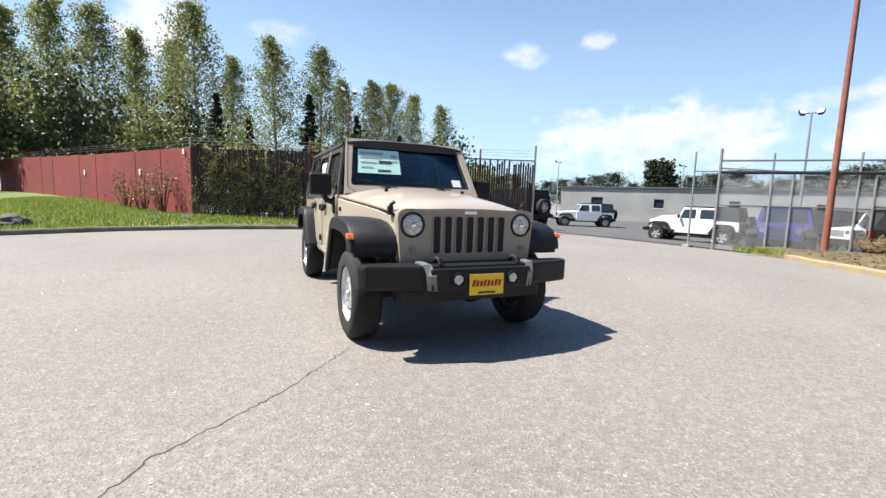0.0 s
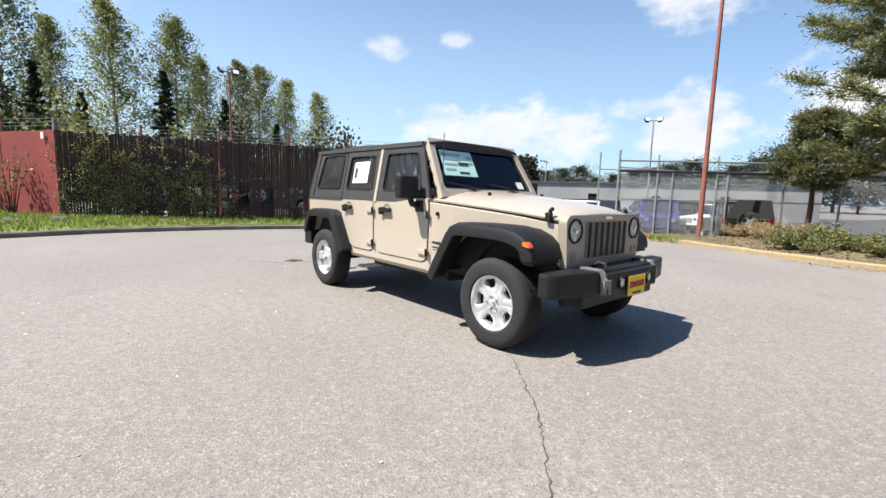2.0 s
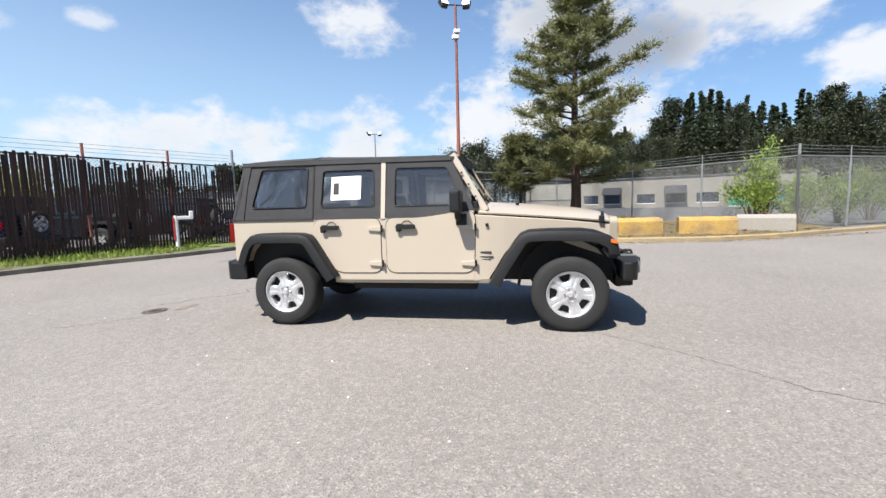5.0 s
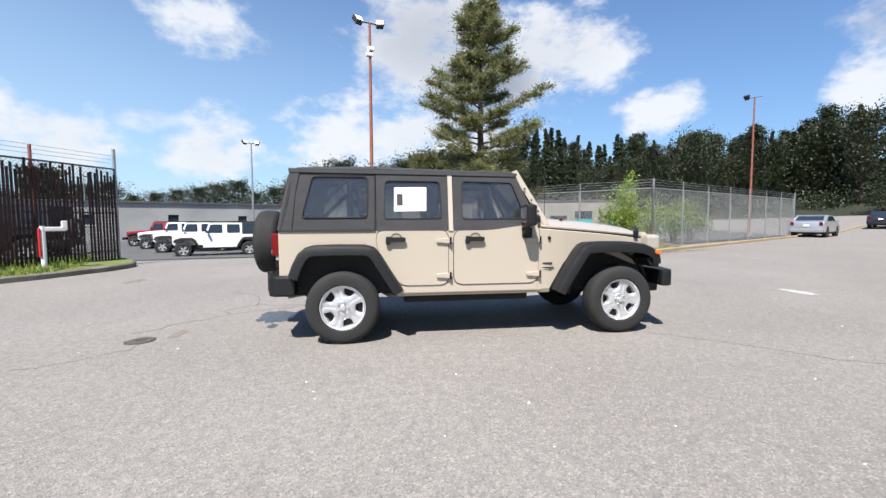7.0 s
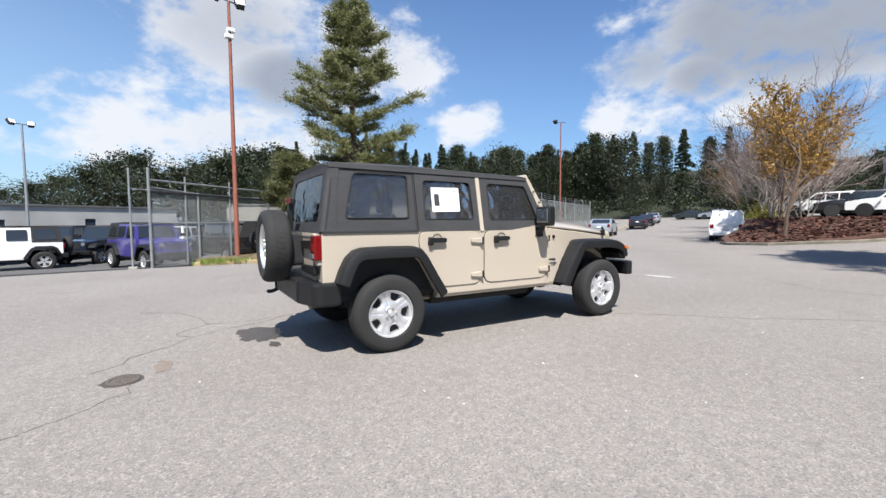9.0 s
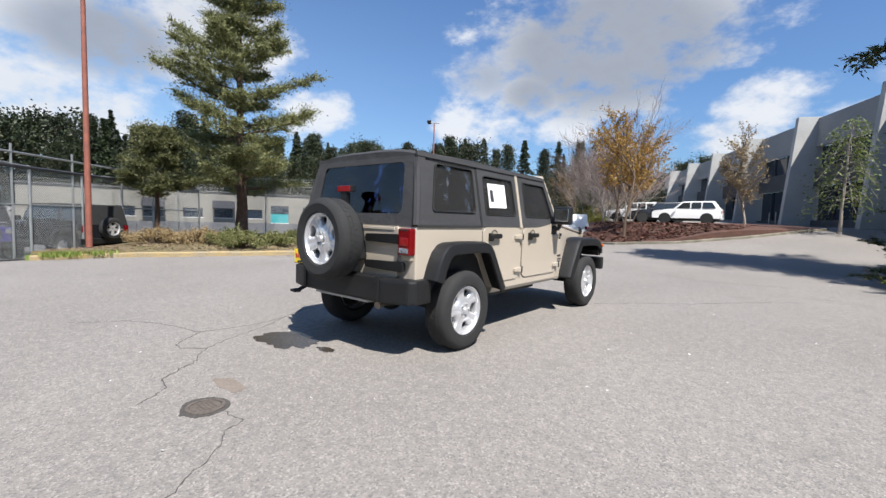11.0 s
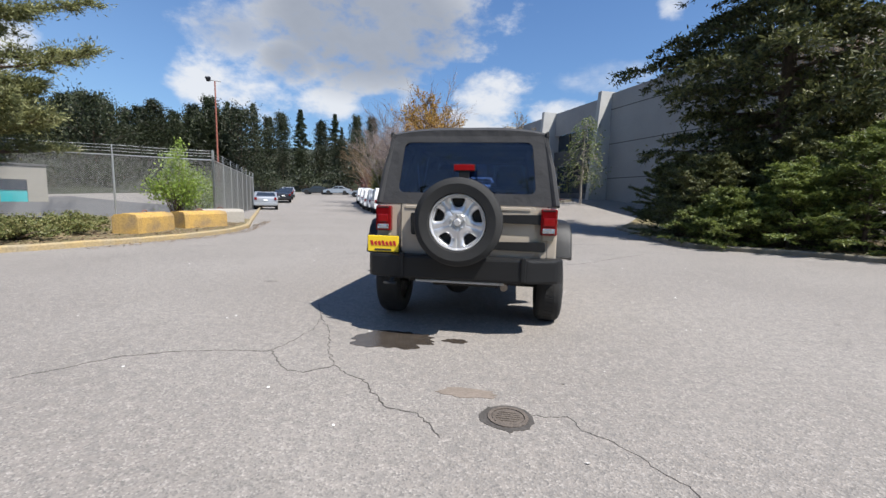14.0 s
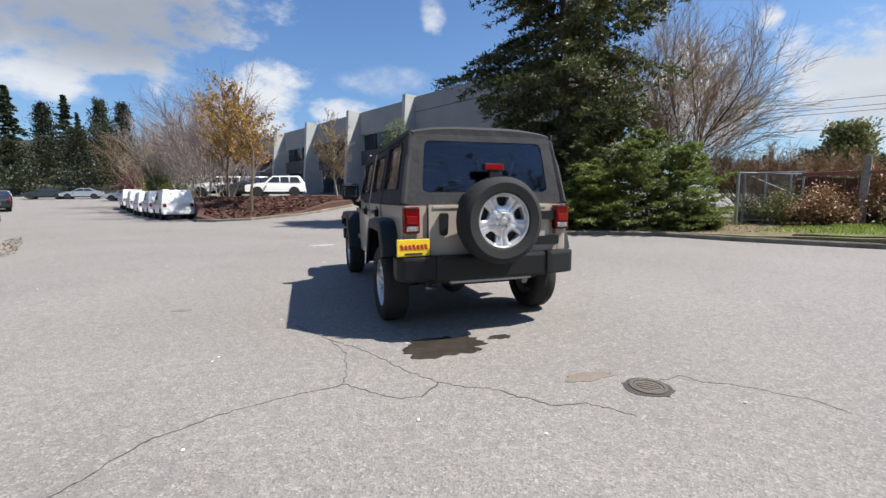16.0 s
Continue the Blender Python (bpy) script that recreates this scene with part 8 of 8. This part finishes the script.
def lot_car(m, paint_mat, label, group="", open_top=False):
    """A parked four-door off-road car of the same family, with hard top."""
    car = thing("parked_off_roader", label, "car", m, group)
    part("body", a_prism([(-0.62, 0.48), (-0.62, 1.15), (2.08, 1.13), (2.08, 0.66), (1.92, 0.66), (1.80, 0.92), (1.18, 0.92), (0.92, 0.48)], "x", -0.78, 0.78, 0.02), paint_mat, car)
    part("bonnet", loft(bmesh.new(), [[(-w, y, 0.62), (-w, y, z), (-w * 0.6, y, z + 0.05), (w * 0.6, y, z + 0.05), (w, y, z), (w, y, 0.62)] for y, w, z in ((-0.6, 0.72, 1.15), (-1.3, 0.65, 1.11), (-1.88, 0.58, 1.04))]), paint_mat, car)
    part("grille", a_box((-0.58, -1.94, 0.66), (0.58, -1.87, 1.07), 0.02), paint_mat, car)
    for k in range(7):
        part("slot", a_box(((k - 3) * 0.094 - 0.028, -1.95, 0.75), ((k - 3) * 0.094 + 0.028, -1.93, 1.02)), UNDER, car)
    for s in (-1, 1):
        part("headlamp", a_tube([(s * 0.47, -1.96, 0.96), (s * 0.47, -1.92, 0.96)], 0.09, 14), LENS_GREY, car)
        part("mirror", a_box((s * 0.92 - 0.09, -0.48, 1.2), (s * 0.92 + 0.09, -0.40, 1.36), 0.03), PLASTIC, car)
        part("tail_lamp", a_box((s * 0.71 - 0.06, 2.07, 0.88), (s * 0.71 + 0.06, 2.12, 1.1)), RED_LENS, car)
    part("cabin", loft(bmesh.new(), [[(-0.775, -0.55, 1.14), (0.775, -0.55, 1.14), (0.775, 2.07, 1.12), (-0.775, 2.07, 1.12)], [(-0.66, -0.32, 1.72), (0.66, -0.32, 1.72), (0.655, 1.98, 1.72), (-0.655, 1.98, 1.72)]]), paint_mat, car)
    part("hard_top", a_prism([(-0.34, 1.71), (2.0, 1.70), (1.98, 1.77), (0.8, 1.80), (-0.28, 1.775)], "x", -0.66, 0.66, 0.02), UNDER if not open_top else paint_mat, car, "black hard top")
    rear = part("rear_top", loft(bmesh.new(), [[(-0.782, 1.15, 1.135), (0.782, 1.15, 1.135), (0.782, 2.078, 1.125), (-0.782, 2.078, 1.125)], [(-0.668, 1.15, 1.73), (0.668, 1.15, 1.73), (0.663, 1.99, 1.73), (-0.663, 1.99, 1.73)]]), UNDER, car)
    for outline in (((0.25, 1.22), (0.245, 1.64), (-0.27, 1.63), (-0.42, 1.22)), ((1.05, 1.22), (1.04, 1.64), (0.46, 1.64), (0.45, 1.22)), ((1.92, 1.24), (1.86, 1.66), (1.24, 1.66), (1.24, 1.24))):
        both("side_window", lambda: sheet(rounded(list(outline), 0.04), lambda a, b, d: on_side(a, b, d - 0.014), 0.012), CAR_GLASS_FAR, car)
    part("windscreen", sheet([(-0.66, 0.10), (0.66, 0.10), (0.59, 0.92), (-0.59, 0.92)], lambda a, b, d: (a, -0.575 + 0.235 * b + d, 1.14 + 0.58 * b), 0.02), CAR_GLASS_FAR, car)
    front_path = [(-0.74, 0.50), (-0.95, 0.88), (-1.09, 0.985), (-1.58, 0.988), (-1.80, 0.915), (-1.885, 0.80)]
    rear_path = [(1.985, 0.69), (1.89, 0.905), (1.74, 0.990), (1.25, 0.990), (1.10, 0.90), (0.875, 0.535)]
    both("front_fender", lambda: sweep(front_path, [(-0.62, 0), (-0.92, 0), (-0.935, -0.1), (-0.90, -0.1), (-0.62, -0.05)]), PLASTIC, car)
    both("rear_fender", lambda: sweep(rear_path, [(-0.75, 0), (-0.92, 0), (-0.935, -0.1), (-0.90, -0.1), (-0.75, -0.05)]), PLASTIC, car)
    part("front_bumper", a_box((-0.88, -2.16, 0.5), (0.88, -1.93, 0.68), 0.03), PLASTIC, car)
    part("rear_bumper", a_box((-0.83, 1.93, 0.49), (0.83, 2.23, 0.68), 0.03), PLASTIC, car)
    part("chassis", a_box((-0.66, -1.85, 0.40), (0.66, 2.05, 0.56)), UNDER, car)
    for y in (-1.473, 1.473):
        wheel(car, Matrix.Translation((-0.80, y, 0.385)) @ RIGHT_FACE, False, 0.385)
        wheel(car, Matrix.Translation((0.80, y, 0.385)) @ LEFT_FACE, False, 0.385)
    wheel(car, Matrix.Translation((0, 2.34, 1.0)) @ REAR_FACE, False)
    return car


def parked(x, y, heading, dz=0.0):
    """Stands a car whose nose (its -y) looks along the heading, in degrees from +x."""
    return pose(x, y, ground_z(x, y) + dz, 0, 0, heading + 90)


nose = 108
first_car = lot_car(parked(18.55, 9.55, nose), WHITE_CAR, "white four-door off-roader with black hard top", "cars in the compound")
for k, (dx, mat_label) in enumerate(((3.0, 1), (6.0, 1))):
    copy_thing(first_car, parked(18.55 + 1.15 * dx, 9.55 + 0.85 * dx, nose))
copy_thing(first_car, parked(21.5, 20.8, 150))
lot_car(parked(29.0, 17.2, nose), RED_CAR, "dark red off-roader with black hard top", "cars in the compound")
lot_car(parked(15.9, 4.2, 205), PURPLE_CAR, "purple-blue off-roader behind the wire fence", "cars in the compound")
lot_car(parked(27.5, 10.0, 150), BLACK_CAR, "black off-roader behind the wire fence", "cars in the compound")
lot_car(parked(16.6, 1.5, 25), BLACK_CAR, "black off-roader under the pine behind the fence", "cars in the compound")
copy_thing(first_car, parked(21.7, 3.6, 155))
blue_car = lot_car(parked(22.0, 6.4, 150), BLUE_CAR, "dark blue off-roader in the compound", "cars in the compound")
copy_thing(blue_car, parked(24.8, 8.4, 150))
copy_thing(blue_car, parked(26.5, 3.4, 200))
black_car = lot_car(parked(-1.2, 15.6, 100), BLACK_CAR, "black off-roader parked behind the slatted fence", "cars in the compound")
for x, y, src in ((1.6, 15.0, black_car), (4.4, 14.6, black_car), (7.2, 13.9, black_car), (10.0, 13.3, black_car), (3.2, 21.0, black_car), (6.4, 20.2, first_car)):
    copy_thing(src, parked(x, y, 100))


def road_car(m, paint_mat, label, outline, glass_side, width, wheels, radius=0.33, group="", name="parked_car", lamps=True, screen=None, tailglass=None):
    """A car from a side outline of (y, z): nose at -y. The upper part leans in."""
    car = thing(name, label, "car", m, group)
    bm = bmesh.new()
    belt = 0.95
    def half(z):
        return width / 2 - 0.16 * max(0.0, z - belt)
    pts = rounded(outline, 0.12, 3)
    lofted = [[(-half(z) * k, y, z) for y, z in pts] for k in (1.0, 0.97, -0.97, -1.0)]
    for ring, inset in ((0, 0.03), (3, 0.03)):
        lofted[ring] = [(x * 1.0, y * 0.992, 0.35 + (z - 0.35) * 0.975) for x, y, z in lofted[ring]]
    part("body", loft(bm, lofted), paint_mat, car, smooth=True)
    for poly in glass_side:
        both("side_window", lambda: sheet(rounded(list(poly), 0.05), lambda a, b, d: (-(half(b) + 0.006 - d), a, b), 0.012), CAR_GLASS_FAR, car)
    for pane in (screen, tailglass):
        if pane:
            (y0, z0), (y1, z1) = pane
            n = 0.012 if pane is tailglass else -0.012
            part("windscreen" if pane is screen else "rear_window", sheet([(-0.86, 0), (0.86, 0), (0.80, 1), (-0.80, 1)], lambda a, b, d: (a * (half(z0 + (z1 - z0) * b) - 0.03), y0 + (y1 - y0) * b + n + (d if n < 0 else -d), z0 + (z1 - z0) * b + 0.006), 0.02), CAR_GLASS_FAR, car)
    lo, hi = min(p[0] for p in outline), max(p[0] for p in outline)
    for s in (-1, 1):
        part("headlamp", a_box((s * (width / 2 - 0.24) - 0.14, lo - 0.01, 0.66), (s * (width / 2 - 0.24) + 0.14, lo + 0.1, 0.80), 0.02), LENS_GREY, car)
        part("tail_lamp", a_box((s * (width / 2 - 0.16) - 0.09, hi - 0.08, 0.78), (s * (width / 2 - 0.16) + 0.09, hi + 0.012, 1.0), 0.02), RED_LENS, car)
        for y in wheels:
            wheel(car, Matrix.Translation((s * (width / 2 - 0.10), y, radius)) @ (LEFT_FACE if s > 0 else RIGHT_FACE), False, radius, 0.21, radius * 0.68)
            part("arch", a_tube([(s * (width / 2 - 0.22), y, radius + 0.02), (s * (width / 2 + 0.004), y, radius + 0.02)], radius + 0.06, 20), UNDER, car)
        part("mirror", a_box((s * (width / 2 + 0.10) - 0.08, -0.72, 0.98), (s * (width / 2 + 0.10) + 0.08, -0.62, 1.12), 0.03), paint_mat, car)
    part("rear_bumper", a_box((-width / 2 + 0.05, hi - 0.1, 0.34), (width / 2 - 0.05, hi + 0.03, 0.56), 0.04), paint_mat, car)
    part("plate", a_box((-0.16, hi + 0.005, 0.72), (0.16, hi + 0.02, 0.84)), PAPER, car)
    part("underside", a_box((-width / 2 + 0.1, lo + 0.3, 0.22), (width / 2 - 0.1, hi - 0.3, 0.4)), UNDER, car)
    return car


SEDAN = [(-2.3, 0.35), (-2.3, 0.72), (-1.5, 0.95), (-0.95, 1.0), (-0.2, 1.43), (1.0, 1.46), (1.75, 1.08), (2.3, 1.02), (2.35, 0.35)]
SEDAN_GLASS = [((-0.78, 1.04), (-0.18, 1.36), (0.35, 1.38), (0.35, 1.04)), ((0.42, 1.04), (0.42, 1.38), (0.98, 1.36), (1.45, 1.08))]
SUV = [(-2.4, 0.42), (-2.4, 0.95), (-1.35, 1.12), (-0.85, 1.15), (-0.25, 1.72), (1.9, 1.76), (2.35, 1.15), (2.4, 0.42)]
SUV_GLASS = [((-0.65, 1.18), (-0.2, 1.62), (0.3, 1.64), (0.3, 1.18)), ((0.38, 1.18), (0.38, 1.64), (1.05, 1.65), (1.05, 1.18)), ((1.13, 1.18), (1.13, 1.65), (1.75, 1.64), (2.02, 1.2))]
VAN = [(-2.15, 0.4), (-2.15, 0.86), (-1.45, 1.12), (-1.15, 1.18), (-0.45, 1.78), (1.95, 1.84), (2.12, 1.1), (2.15, 0.4)]
VAN_GLASS = [((-0.95, 1.2), (-0.42, 1.64), (0.2, 1.66), (0.2, 1.2))]

sedan = road_car(parked(20.4, -28.2, -60), SILVER_CAR, "silver-blue saloon parked along the fence", SEDAN, SEDAN_GLASS, 1.8, (-1.4, 1.4), group="cars along the road", screen=((-0.92, 1.02), (-0.25, 1.40)), tailglass=((1.72, 1.10), (1.05, 1.42)))
dark_sedan = road_car(parked(27.6, -43.6, -60), BLACK_CAR, "dark saloon parked along the road", SEDAN, SEDAN_GLASS, 1.8, (-1.4, 1.4), group="cars along the road", screen=((-0.92, 1.02), (-0.25, 1.40)), tailglass=((1.72, 1.10), (1.05, 1.42)))
copy_thing(dark_sedan, parked(30.5, -49.5, -60)), copy_thing(sedan, parked(33.5, -55.5, -60))
copy_thing(dark_sedan, parked(17.5, -47, -62)), copy_thing(sedan, parked(23, -60, 10)), copy_thing(sedan, parked(30, -66, 10)), copy_thing(dark_sedan, parked(34, -66, 10))
suv = road_car(parked(3.6, -34.4, 2), WHITE_CAR, "white luxury four-by-four on the raised parking", SUV, SUV_GLASS, 1.95, (-1.45, 1.45), 0.38, "cars on the raised parking", screen=((-0.83, 1.17), (-0.28, 1.68)), tailglass=((2.32, 1.2), (1.95, 1.68)))
suv.matrix_basis = parked(3.6, -34.4, 2, 0.03 + 1.4 * step(2.5, 8, 3.6))
for x, y, src in ((8.6, -38.2, suv),):
    copy_thing(src, parked(x, y, 5, 0.03 + 1.4 * step(2.5, 8, x)))
dark_suv = road_car(parked(7.0, -37.5, 110), BLACK_CAR, "black four-by-four on the raised parking", SUV, SUV_GLASS, 1.95, (-1.45, 1.45), 0.38, "cars on the raised parking", screen=((-0.83, 1.17), (-0.28, 1.68)), tailglass=((2.32, 1.2), (1.95, 1.68)))
dark_suv.matrix_basis = parked(6.4, -37.2, 25, 0.03 + 1.4 * step(2.5, 8, 6.4))
van = road_car(parked(9.5, -26.4, -68), WHITE_CAR, "small white delivery van with a dark side stripe", VAN, VAN_GLASS, 1.75, (-1.35, 1.3), 0.32, "row of white vans", name="delivery_van", screen=((-1.12, 1.2), (-0.5, 1.74)))
for s in (-1, 1):
    part("side_stripe", a_box((s * 0.878 - 0.006, -1.6, 0.92), (s * 0.878 + 0.006, 2.0, 1.0)), BLUE_CAR, van, "dark side stripe")
for k in range(1, 5):
    copy_thing(van, parked(9.5 + 1.95 * k, -26.4 - 4.4 * k, -68))
